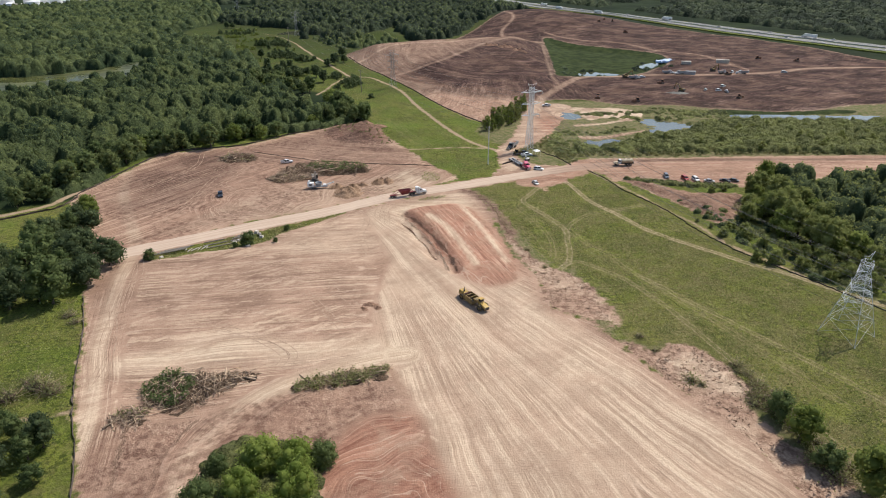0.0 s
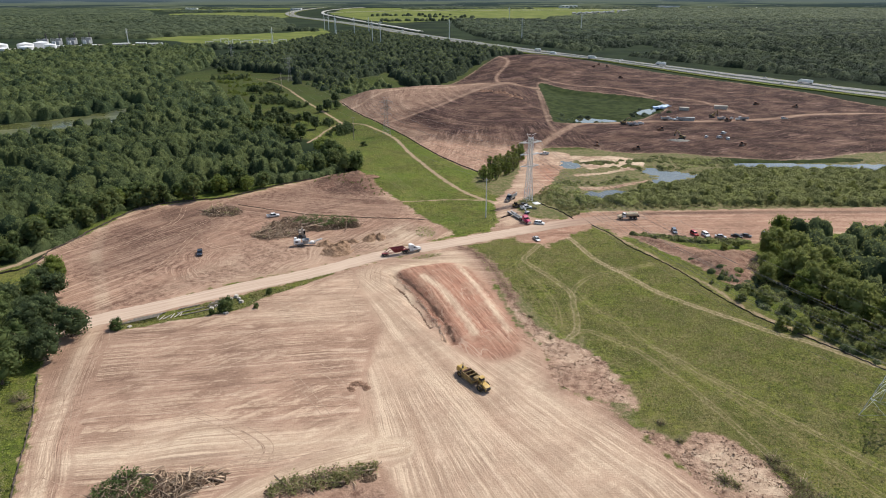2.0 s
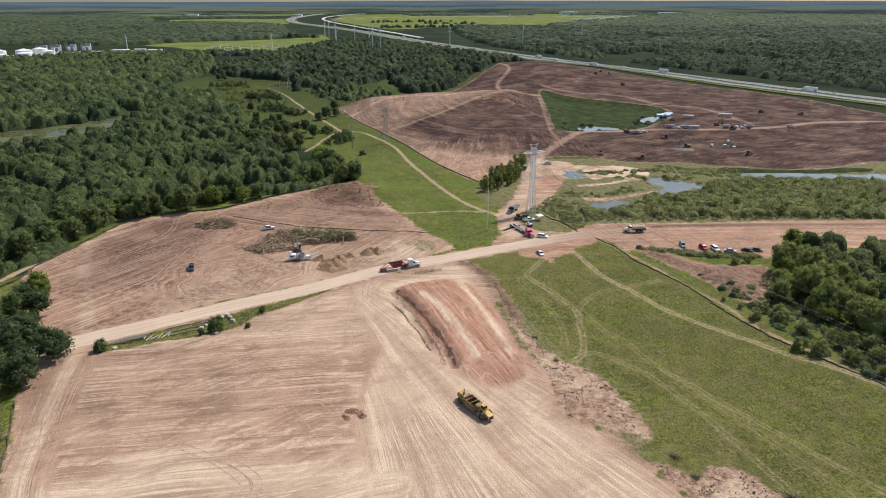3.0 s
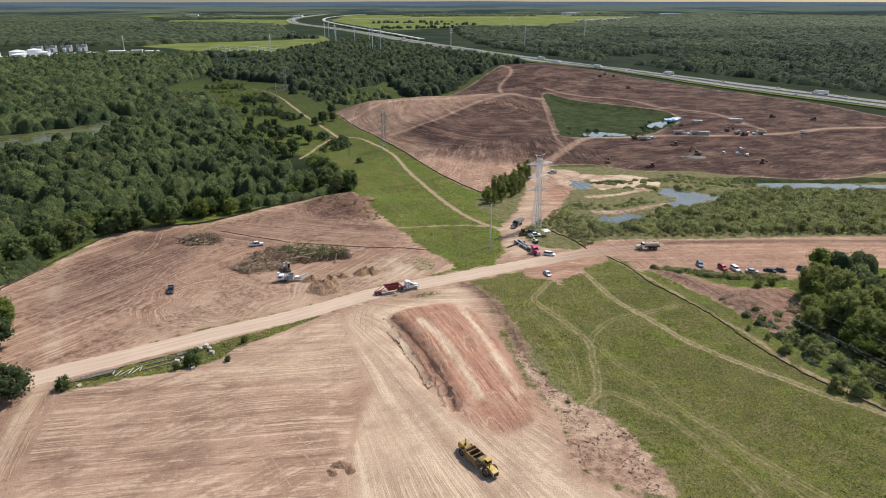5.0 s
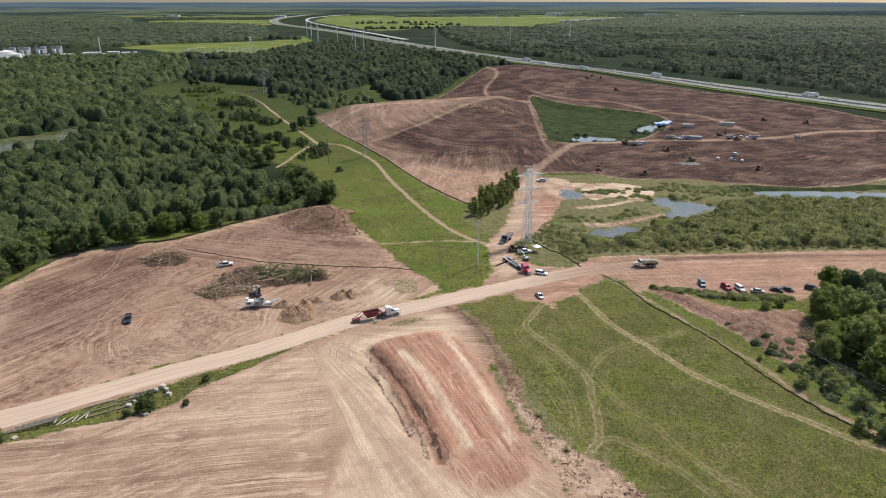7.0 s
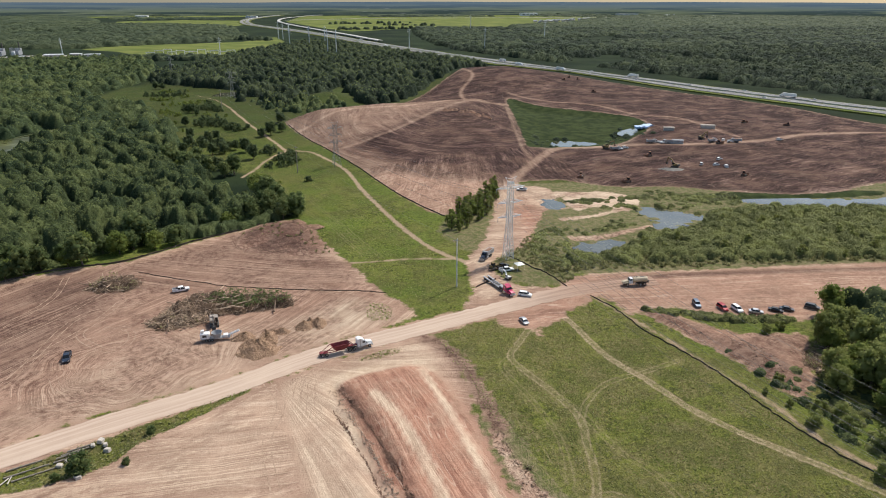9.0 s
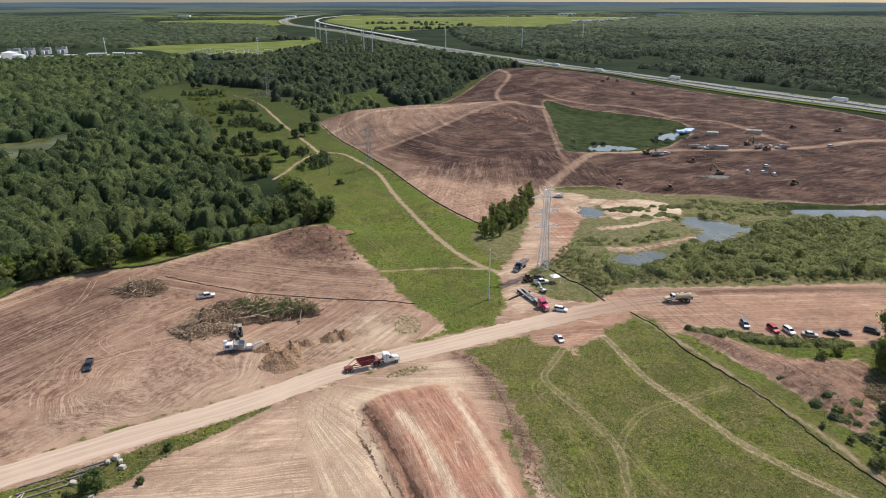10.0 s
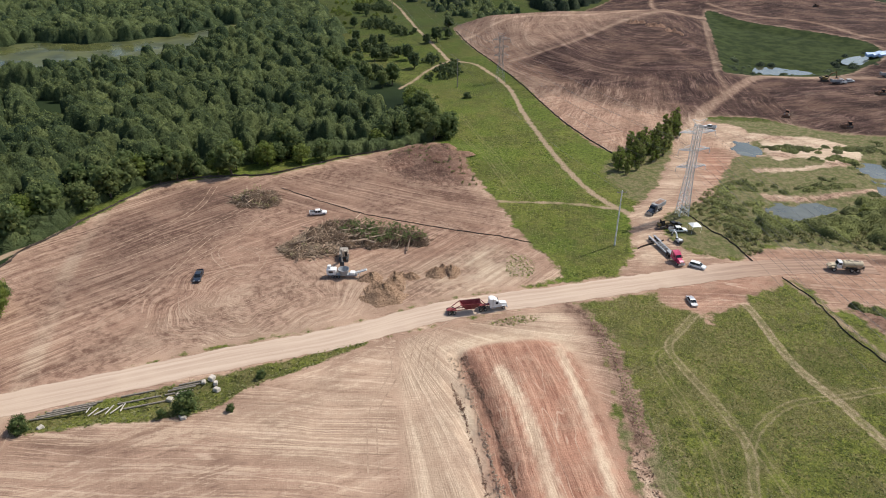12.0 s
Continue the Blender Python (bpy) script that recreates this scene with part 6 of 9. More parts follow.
def clods(ring, spacing, seed, size, keep=0.6):
    """Loose lumps of soil, too small to pick apart."""
    rng = np.random.default_rng(seed)
    pts = scatter(ring, spacing, seed, keep)
    lie = np.array([noise.noise(Vector((x * 0.25, y * 0.25, 5.5))) for x, y in pts]) > -0.08
    pts = pts[lie]
    z = height(pts[:, 0], pts[:, 1])
    k = len(pts)
    s_ = size * rng.uniform(0.35, 1.0, (k, 1, 1)) ** 1.6
    v = GEM[0][None] * s_ * rng.uniform(0.55, 1.3, (k, 6, 1)) * [1.25, 1.0, 0.62]
    a = rng.uniform(0, 6.28, k)
    c, n_ = np.cos(a)[:, None], np.sin(a)[:, None]
    v = np.stack([v[..., 0] * c - v[..., 1] * n_ + pts[:, :1], v[..., 0] * n_ + v[..., 1] * c + pts[:, 1:], v[..., 2] + z[:, None] + 0.05], 2).reshape(-1, 3)
    f = (GEM[1][None] + (np.arange(k) * 6)[:, None, None]).reshape(-1, 3)
    return tagged(new("soil_clods", raw_mesh("soil_clods", v, f, CLOD)), "loose clods of torn reddish soil", "soil clods", kind="stuff")


def line_clods(line, half, count, seed, size, material, label):
    """Lumps of broken soil heaped along a line."""
    rng = np.random.default_rng(seed)
    w = resample(line, 0.25)
    i = rng.integers(len(w) - 1, size=count)
    thick = 0.35 + 0.65 * np.abs(np.sin(i * 0.061 + seed) * np.sin(i * 0.023 + 1))
    keep = rng.random(count) < thick
    i, thick = i[keep], thick[keep]
    d = w[i + 1] - w[i]
    d /= np.linalg.norm(d, axis=1)[:, None]
    q = w[i] + np.stack([-d[:, 1], d[:, 0]], 1) * (rng.normal(0, half, len(i)) * thick)[:, None]
    k = len(q)
    s_ = size * rng.uniform(0.3, 1.0, (k, 1, 1)) ** 1.8
    v = GEM[0][None] * s_ * rng.uniform(0.5, 1.35, (k, 6, 1)) * [1.2, 1.0, 0.7]
    v = v + np.concatenate([q, height(q[:, 0], q[:, 1])[:, None] + 0.04], 1)[:, None, :]
    f = (GEM[1][None] + (np.arange(k) * 6)[:, None, None]).reshape(-1, 3)
    return tagged(new("soil_clods", raw_mesh("soil_clods", v.reshape(-1, 3), f, material)), label, "soil clods", kind="stuff")


# Darker brown clods for the two cuts, paler ones between them.
DARKCLOD = soil_pile_material("dark_clods", (0.18, 0.105, 0.074), (0.36, 0.225, 0.16))
PALECLOD = soil_pile_material("pale_clods", (0.36, 0.265, 0.195), (0.56, 0.44, 0.335))
line_clods(GULLY + [0.6, 0.2], 0.55, 3600, 401, 0.24, DARKCLOD, "dark broken clods along the cut of the red bank")
line_clods(GULLY_W + [0.2, 0.1], 0.4, 1600, 402, 0.20, DARKCLOD, "dark broken clods along the smaller cut")
line_clods((GULLY + np.interp(GULLY[:, 1], [190, 250], [-2.6, -1.6])[:, None] * [1.0, 0.3]), 0.8, 1500, 403, 0.26, PALECLOD, "pale crumbling clods between two cuts of the bank")
line_clods(smooth_line([(12, 273), (18, 263), (21.5, 250), (23.5, 238), (25.5, 226), (28, 214), (33, 200)]), 1.1, 1900, 404, 0.20, CLOD, "loose clods pushed to the edge of the meadow")
clods(BANK_E, 0.9, 303, 0.34)
for k, ring in enumerate(TORN):
    clods(ring, 0.55, 310 + k, 0.24, 0.8)
    clods(ring, 1.3, 312 + k, 0.42, 0.5)
clods([(-72, 366), (-62, 386), (-50, 391), (-36, 370), (-24, 350), (-40, 352), (-56, 362)], 1.0, 304, 0.36)
clods([(-96, 300), (-92, 314), (-60, 321), (-24, 312), (-28, 294), (-60, 284), (-84, 284)], 1.3, 308, 0.28, 0.5)
clods([(66, 430), (80, 436), (78, 400), (68, 372), (58, 356), (62, 386)], 1.0, 309, 0.36)

# ---- building with simple solids ----
def part(name, bm, material, parent, label=""):
    """One mesh object under a thing or a part."""
    me = bpy.data.meshes.new(name)
    bmesh.ops.recalc_face_normals(bm, faces=bm.faces[:])
    bm.to_mesh(me)
    bm.free()
    me.materials.append(material)
    return under(name, me, parent, label)


def thing(name, label, category, group=""):
    return tagged(new(name), label, category, group)


def add_box(bm, size, at, bevel=0.0, taper=1.0, turn=None):
    """A box by its full size and its middle; taper narrows the top."""
    made = bmesh.ops.create_cube(bm, size=1.0)["verts"]
    for v in made:
        k = taper if v.co.z > 0 else 1.0
        v.co = Vector((v.co.x * size[0] * k, v.co.y * size[1] * k, v.co.z * size[2]))
    if bevel:
        edges = list({e for v in made for e in v.link_edges})
        r = bmesh.ops.bevel(bm, geom=edges, offset=bevel, segments=1, affect="EDGES")
        made = list({v for f in r["faces"] for v in f.verts} | {v for v in made if v.is_valid})
    m = Matrix.Translation(at) @ (turn or Matrix())
    for v in made:
        v.co = m @ v.co
    return bm


def add_rod(bm, a, b, r, r2=None, sides=6, caps=True):
    """A round bar between two points."""
    a, b = Vector(a), Vector(b)
    q = (b - a).to_track_quat("Z", "Y")
    r2 = r if r2 is None else r2
    u, w = ([bm.verts.new(p + q @ Vector((math.cos(t) * s, math.sin(t) * s, 0))) for t in np.arange(sides) * 2 * math.pi / sides] for p, s in ((a, r), (b, r2)))
    for i in range(sides):
        bm.faces.new((u[i], u[(i + 1) % sides], w[(i + 1) % sides], w[i]))
    if caps:
        bm.faces.new(u[::-1]), bm.faces.new(w)
    return bm


def add_prism(bm, profile, y0, y1, y0b=None, y1b=None, split=1e9):
    """A side profile of (x, z) points drawn out in y; points above split get the narrower y0b, y1b."""
    def row(a, b):
        return [bm.verts.new((x, b if (z > split and b is not None) else a, z)) for x, z in profile]
    u, w = row(y0, y0b), row(y1, y1b)
    n = len(profile)
    for i in range(n):
        bm.faces.new((u[i], u[(i + 1) % n], w[(i + 1) % n], w[i]))
    bm.faces.new(u[::-1]), bm.faces.new(w)
    return bm


DULL_STEEL = plain("weathered_steel", (0.30, 0.30, 0.29), 0.6, 0.1, 0.2, 0.5, 0.2)
STEEL = plain("galvanised_steel", (0.72, 0.73, 0.73), 0.5, 0.05, 0.15, 0.5, 0.15)
WIRE = plain("wire_metal", (0.16, 0.16, 0.16), 0.5, 0.6)
FABRIC = plain("silt_fabric", (0.062, 0.050, 0.042), 0.9, 0, 0.3, 0.6, 0.5)
POLEWOOD = plain("pole_timber", (0.27, 0.235, 0.19), 0.9, 0, 0.25, 1.5, 0.2)
CONCRETE = plain("concrete", (0.50, 0.48, 0.44), 0.85, 0, 0.15, 0.4, 0.25)
PALESTONE = plain("broken_concrete", (0.50, 0.45, 0.39), 0.9, 0, 0.15, 0.8, 0.3)
WHITE = plain("white_paint", (0.78, 0.78, 0.77), 0.4, 0, 0.06, 0.6, 0.12)
GREY = plain("grey_paint", (0.33, 0.34, 0.35), 0.5, 0.1, 0.2, 0.4, 0.2)
DARKSTEEL = plain("dark_steel", (0.075, 0.072, 0.07), 0.6, 0.3, 0.3, 1.0, 0.35)
RUST = plain("rusty_steel", (0.23, 0.12, 0.075), 0.85, 0.1, 0.3, 1.0, 0.3)


# ---- silt fences ----
def silt_fence(points, label, tall=0.8, gap=9.0, sway=0.25):
    """Black fabric on short stakes, sagging between them."""
    line = resample(smooth_line(points, 6), 1.5)
    rng = np.random.default_rng(int(abs(line[0, 0]) * 10))
    d = np.gradient(line, axis=0)
    nrm = np.stack([-d[:, 1], d[:, 0]], 1) / np.linalg.norm(d, axis=1)[:, None]
    line = line + nrm * rng.normal(0, sway, (len(line), 1)) * 0.6
    z = height(line[:, 0], line[:, 1])
    root = thing("silt_fence", label, "fence", "silt fences round the site")
    root.matrix_basis = pose(line[0, 0], line[0, 1], z[0])
    o = Vector((line[0, 0], line[0, 1], z[0]))
    bm = bmesh.new()
    rows = []
    for (x, y), zz, (nx, ny) in zip(line, z, nrm):
        t = tall * rng.uniform(0.7, 1.05)
        lean = rng.normal(0, 0.12)
        rows.append([bm.verts.new(Vector(p) - o) for p in ((x - nx * 0.03, y - ny * 0.03, zz - 0.15), (x + nx * (lean - 0.03), y + ny * (lean - 0.03), zz + t),
                                                           (x + nx * (lean + 0.03), y + ny * (lean + 0.03), zz + t), (x + nx * 0.15, y + ny * 0.15, zz - 0.15))])
    for a, b in zip(rows[:-1], rows[1:]):
        for i in range(4):
            bm.faces.new((a[i], b[i], b[(i + 1) % 4], a[(i + 1) % 4]))
    bm.faces.new(rows[0]), bm.faces.new(rows[-1][::-1])
    part("fabric", bm, FABRIC, root)
    bm = bmesh.new()
    add_box(bm, (0.06, 0.06, tall + 0.5), (0, 0, tall / 2), 0.008)
    first = part("stake", bm, POLEWOOD, root)
    for i in range(0, len(line), max(1, int(gap / 1.5))):
        ob = first if i == 0 else under("stake", first.data, root)
        ob.matrix_basis = Matrix.Translation(Vector((line[i, 0], line[i, 1], z[i])) - o)
    return root


silt_fence([(-112, 178), (-101.5, 157), (-96, 143), (-91, 131), (-86, 120.6), (-80.5, 111), (-73.5, 96), (-66, 78)], "black silt fence between the pad and the rough grass", 0.6, 9.0, 0.12)
silt_fence([(70, 302), (76, 292), (80, 276), (86, 263), (92.5, 247), (96, 233), (100, 220), (107, 206), (118, 190.5), (126, 179), (132, 169), (146, 150)], "long dark silt fence along the meadow and the wood", 0.38)
silt_fence([(-186, 233), (-174, 242), (-166, 249.3), (-160.4, 254.1), (-159, 260), (-158.7, 266), (-160, 271), (-157, 282), (-155, 297), (-151.5, 313), (-146.5, 328), (-135, 337), (-125, 341), (-110.6, 345), (-102, 353), (-92, 364), (-78, 377), (-64, 389)],
           "black silt fence between cleared soil and forest")
silt_fence([(24, 397), (5, 430), (-13, 473), (-31, 517), (-51, 559), (-75, 611), (-91, 651)], "black silt fence at the foot of the earth mound", 0.6)
silt_fence([(46, 346), (53, 332), (59, 323.4), (63.5, 310.5)], "dark silt fence beside the junction", 0.42)
silt_fence([(-100, 334), (-80, 326), (-59.5, 319), (-38, 314.7), (-18.7, 312), (-3.6, 309)], "low black fabric line across the cleared soil", 0.3)
silt_fence([(29.5, 311.5), (33.5, 315), (38, 319)], "short dark timber barrier beside the junction", 0.7)


# ---- lattice towers, poles and wires ----
def lattice_tower(x, y, tall, foot, waist, arms, label, turn=0.0, group="lattice towers on the power line", neck=0.45, steel=None, thin=1.0):
    """Four tapering legs with crossed bracing and arms of tapering trusses."""
    root = thing("lattice_tower", label, "pylon", group)
    root.matrix_basis = pose(x, y, ground_z(x, y), 0, 0, turn)
    bend, steel = tall * neck, steel or STEEL

    def half(z):
        return foot / 2 + (waist / 2 - foot / 2) * min(1, z / bend)

    signs = ((1, 1), (-1, 1), (-1, -1), (1, -1))
    for sx, sy in signs:
        bm = bmesh.new()
        zs = (-0.5, bend, tall - 2)
        for a, b in zip(zs[:-1], zs[1:]):
            add_rod(bm, (sx * half(max(0, a)), sy * half(max(0, a)), a), (sx * half(b), sy * half(b), b), 0.12 * thin, 0.09 * thin, 4)
        part("leg", bm, steel, root)
    levels, z = [], 0.0
    while z < tall - 2:
        levels.append(z)
        z += max(2.0, half(z) * 1.0)
    levels.append(tall - 2)
    bm = bmesh.new()
    for a, b in zip(levels[:-1], levels[1:]):
        for (ax, ay), (bx, by) in zip(signs, signs[1:] + signs[:1]):
            ha, hb = half(a), half(b)
            add_rod(bm, (ax * ha, ay * ha, a), (bx * hb, by * hb, b), 0.055 * thin, None, 3, False)
            add_rod(bm, (bx * ha, by * ha, a), (ax * hb, ay * hb, b), 0.055 * thin, None, 3, False)
            add_rod(bm, (ax * hb, ay * hb, b), (bx * hb, by * hb, b), 0.055 * thin, None, 3, False)
    part("bracing", bm, steel, root)
    tips = []
    for z, reach in arms:
        for s in (-1, 1):
            bm = bmesh.new()
            w = half(z)
            tip = (s * (w + reach), 0, z + 0.2)
            for sy in (-1, 1):
                add_rod(bm, (s * w, sy * w, z), tip, 0.15 * thin, 0.10 * thin, 4)
                add_rod(bm, (s * w, sy * w, z + 1.4), tip, 0.07, 0.06, 4)
            for k in (0.3, 0.6):
                add_rod(bm, (s * (w + reach * k), -w * (1 - k), z + 0.1), (s * (w + reach * k), w * (1 - k), z + 0.1), 0.05, None, 3)
            part("crossarm", bm, steel, root)
            bm = bmesh.new()
            for i in range(5):
                add_rod(bm, (tip[0], 0, z - 0.1 - i * 0.3), (tip[0], 0, z - 0.3 - i * 0.3), 0.13, 0.09, 6)
            part("insulator", bm, GREY, root)
            tips.append(root.matrix_basis @ Vector((tip[0], 0, z - 1.7)))
    bm = bmesh.new()
    for s in (-1, 1):
        add_rod(bm, (s * half(tall), 0, tall - 2), (s * (half(tall) + 1.6), 0, tall), 0.09, 0.06, 4)
        add_rod(bm, (s * (half(tall) + 1.6), 0, tall), (0, 0, tall - 0.8), 0.06, None, 4)
    part("peak", bm, steel, root)
    return tips


LINE_TURN = 20.0
tips_c = lattice_tower(46.2, 340.5, 34.5, 3.4, 1.9, ((18.0, 4.4), (24.0, 4.6), (30.0, 5.4)), "tall grey lattice power pylon beside the dirt junction", LINE_TURN, thin=1.2)
tips_r = lattice_tower(113.0, 156.0, 25.0, 10.5, 2.2, ((12.0, 3.2), (16.0, 3.0), (20.5, 3.4)), "broad-footed grey lattice power pylon in the meadow", 32, neck=0.78, thin=0.72)
tips_s = lattice_tower(130.0, 150.0, 24.0, 9.5, 2.2, ((12.0, 3.2), (16.0, 3.0), (20.5, 3.4)), "broad-footed grey lattice power pylon by the wood", 32, neck=0.78, thin=0.72)
tips_n = lattice_tower(-38.0, 508.0, 28.0, 5.0, 2.0, ((15.0, 3.2), (19.5, 3.2), (24.0, 4.2)), "grey lattice power pylon at the foot of the earth mound", 24, steel=DULL_STEEL, thin=0.7)
tips_f = lattice_tower(-175.0, 820.0, 30.0, 5.0, 2.0, ((16.0, 3.2), (21.0, 3.2), (26.0, 4.2)), "distant grey lattice power pylon in the meadow", 24, steel=DULL_STEEL, thin=0.7)
lattice_tower(-300.0, 1016.0, 34.0, 5.0, 2.0, ((18.0, 3.4), (24.0, 3.4), (30.0, 4.2)), "distant grey lattice power pylon above the forest", 24, steel=DULL_STEEL, thin=0.8)


def wire(name, a, b, sag, r=0.035):
    """One hanging conductor."""
    c = bpy.data.curves.new(name, "CURVE")
    c.dimensions, c.bevel_depth, c.bevel_resolution = "3D", r, 0
    s = c.splines.new("POLY")
    s.points.add(16)
    for i, p in enumerate(s.points):
        k = i / 16
        q = a.lerp(b, k)
        p.co = (q.x, q.y, q.z - sag * 4 * k * (1 - k), 1)
    c.materials.append(WIRE)
    return tagged(new(name, c), "thin dark power cable slung between two pylons", "cable", "cables of the power line")


for one, two, sag in ((tips_r, tips_c, 5.0), (tips_c, tips_n, 4.0), (tips_n, tips_f, 8.0)):
    for a, b in zip(one, two):
        wire("cable", a, b, sag)
off = Vector((95, -150, 2))
for a in tips_r + tips_s:
    wire("cable", a, a + off, 3.0)
for a, b in zip(tips_s, tips_c):
    wire("cable", a, b + Vector((0.4, 0.2, 0.3)), 5.0)


def utility_pole(x, y, tall, label, arms=1, material=None, r=0.28):
    root = thing("utility_pole", label, "pole", "poles along the power lines")
    root.matrix_basis = pose(x, y, ground_z(x, y), 0, 0, 15)
    bm = bmesh.new()
    add_rod(bm, (0, 0, -0.6), (0, 0, tall), r, r * 0.6, 10)
    part("shaft", bm, material or POLEWOOD, root)
    for i in range(arms):
        bm = bmesh.new()
        add_box(bm, (3.0, 0.14, 0.18), (0, 0.2, tall - 0.8 - i * 1.8), 0.02)
        part("crossarm", bm, POLEWOOD, root)
        for s in (-1.3, -0.5, 0.5, 1.3):
            bm = bmesh.new()
            add_rod(bm, (s, 0.2, tall - 0.72 - i * 1.8), (s, 0.2, tall - 0.4 - i * 1.8), 0.07, 0.04, 6)
            part("insulator", bm, GREY, root)
    return Vector((x, y, ground_z(x, y) + tall - 0.5))


p1 = utility_pole(22.5, 312.2, 19.0, "single grey wooden utility pole in the grass corner", 1, STEEL)
p2 = utility_pole(-60.4, 490.0, 16.5, "grey utility pole in the meadow")
p3 = utility_pole(-169.0, 748.0, 18.0, "distant grey utility pole beside the meadow track")
wire("cable", p1, p2, 3.5)
wire("cable", p2, p3, 5.0)


def monopole(x, y, tall):
    root = thing("steel_monopole", "tall tapered steel transmission pole far off", "pole", "steel poles along the highway")
    root.matrix_basis = pose(x, y, ground_z(x, y), 0, 0, -25)
    bm = bmesh.new()
    add_rod(bm, (0, 0, -1), (0, 0, tall), 1.0, 0.5, 8)
    part("shaft", bm, STEEL, root)
    for k in (0.72, 0.82, 0.92):
        bm = bmesh.new()
        add_rod(bm, (-4.5, 0, tall * k), (4.5, 0, tall * k), 0.22, 0.22, 5)
        part("crossarm", bm, STEEL, root)


for x, y, t in ((28, 1534, 44), (188, 1533, 44), (-127, 1377, 48), (-110, 1363, 48), (-315, 1961, 46), (-300, 1940, 46), (-229, 1589, 44), (-192, 1628, 44), (-165, 1700, 42), (-262, 1800, 44),
                (-325, 1378, 34), (-644, 1454, 30), (395, 1900, 46), (250, 2400, 50)):
    monopole(x, y, t)


# ---- highway ----
def asphalt_material():
    n = Nodes("highway_concrete")
    p, l = n.pos(), n.attr("lane", "Vector")
    f = n.noise(p, 0.6, 4)
    s = n.noise(n.scale(l, (0.5, 0.004, 1)), 1.0, 3)
    col = n.mix(n.step(s, 0.35, 0.65), (0.16, 0.155, 0.148), (0.26, 0.25, 0.235))
    col = n.mix(n.step(f, 0.5, 0.8, 0, 0.4), col, (0.15, 0.145, 0.14))
    n.bump(f, 0.2, 0.02)
    return n.done(col, 0.9, 0, 0.2)


ASPHALT = asphalt_material()
PAINT = plain("road_paint", (0.5, 0.5, 0.48), 0.7, 0, 0.1, 0.3, 0.2)
HWY = smooth_line([(640, 350), (560, 500), (447, 708), (396, 796), (319, 941), (206, 1148), (84, 1401), (-70, 1760), (-210, 2130), (-330, 2411), (-440, 2649), (-580, 2938), (-670, 3220), (-735, 3515), (-775, 3870), (-778, 4377), (-755, 4700)], 10)


def beside(line, off):
    d = np.gradient(line, axis=0)
    n = np.stack([-d[:, 1], d[:, 0]], 1) / np.linalg.norm(d, axis=1)[:, None]
    return line + n * off


bed = ribbon("highway_embankment", resample(HWY, 25), 56, 1.2, ground.data.materials[0], 0.6, 4, 4.0)
for key, val in (("bare", -30.0), ("trail", -30.0), ("way_a", 12.0), ("way_b", 12.0), ("way_c", 12.0), ("way_d", 12.0), ("fan_w", -30.0), ("knob_w", -30.0), ("bent_w", -30.0), ("east_w", -30.0), ("scrub", -30.0), ("flat", -30.0), ("wild_shade", 0.0)):
    set_attr(bed.data, key, np.full(len(bed.data.vertices), val))
tagged(bed, "grassy embankment under the highway", "embankment", kind="structure")
for i, o in enumerate((-12.5, 12.5)):
    lane = ribbon("highway", resample(beside(HWY, o), 20), 15.5, 2.0, ASPHALT, 0.1, 4, 0.8)
    tagged(lane, "grey concrete highway carriageway with traffic", "highway", kind="structure")
    for k in (-6.4, 6.4, -2.0, 2.2):
        edge = ribbon("lane_marking", resample(beside(HWY, o + k), 20), 0.22, 2.13, PAINT, 0.0, 1, 0.03)
        tagged(edge, "white line painted on the highway", "road marking", kind="structure")
barrier = ribbon("median_barrier", resample(HWY, 20), 0.6, 2.9, CONCRETE, 0.1, 2, 1.2)
tagged(barrier, "pale concrete barrier between the carriageways", "barrier", kind="structure")
ramp = ribbon("highway_ramp", resample(smooth_line([(-40, 1800), (-140, 2100), (-250, 2400), (-440, 2960), (-550, 3382), (-600, 3871), (-551, 4378), (-480, 4650)], 8), 30), 13, 4.5, CONCRETE, 0.1, 2, 1.6)
tagged(ramp, "pale concrete slip road curving into the distance", "highway", kind="structure")
far_road = ribbon("far_road", resample(smooth_line([(-560, 3600), (-100, 3930), (600, 4030), (1280, 4120)], 8), 60), 16, 1.0, PALESTONE, 0.2, 2, 1.0)
tagged(far_road, "pale country road through distant fields", "road", kind="structure")
bm = bmesh.new()
add_box(bm, (1.6, 12.0, 9.0), (0, 0, -2.5), 0.2)
pier0 = part("bridge_pier", bm, CONCRETE, None)
tagged(pier0, "concrete bridge pier under the slip road", "pier", "piers under the slip road")
for i in range(9):
    q = resample(smooth_line([(-40, 1800), (-140, 2100), (-250, 2400), (-440, 2960)], 8), 30)[1 + i * 2]
    ob = pier0 if i == 0 else copy_thing(pier0, pose(0, 0, 0))
    ob.matrix_basis = pose(q[0], q[1], ground_z(q[0], q[1]) + 2.0, 0, 0, 20)


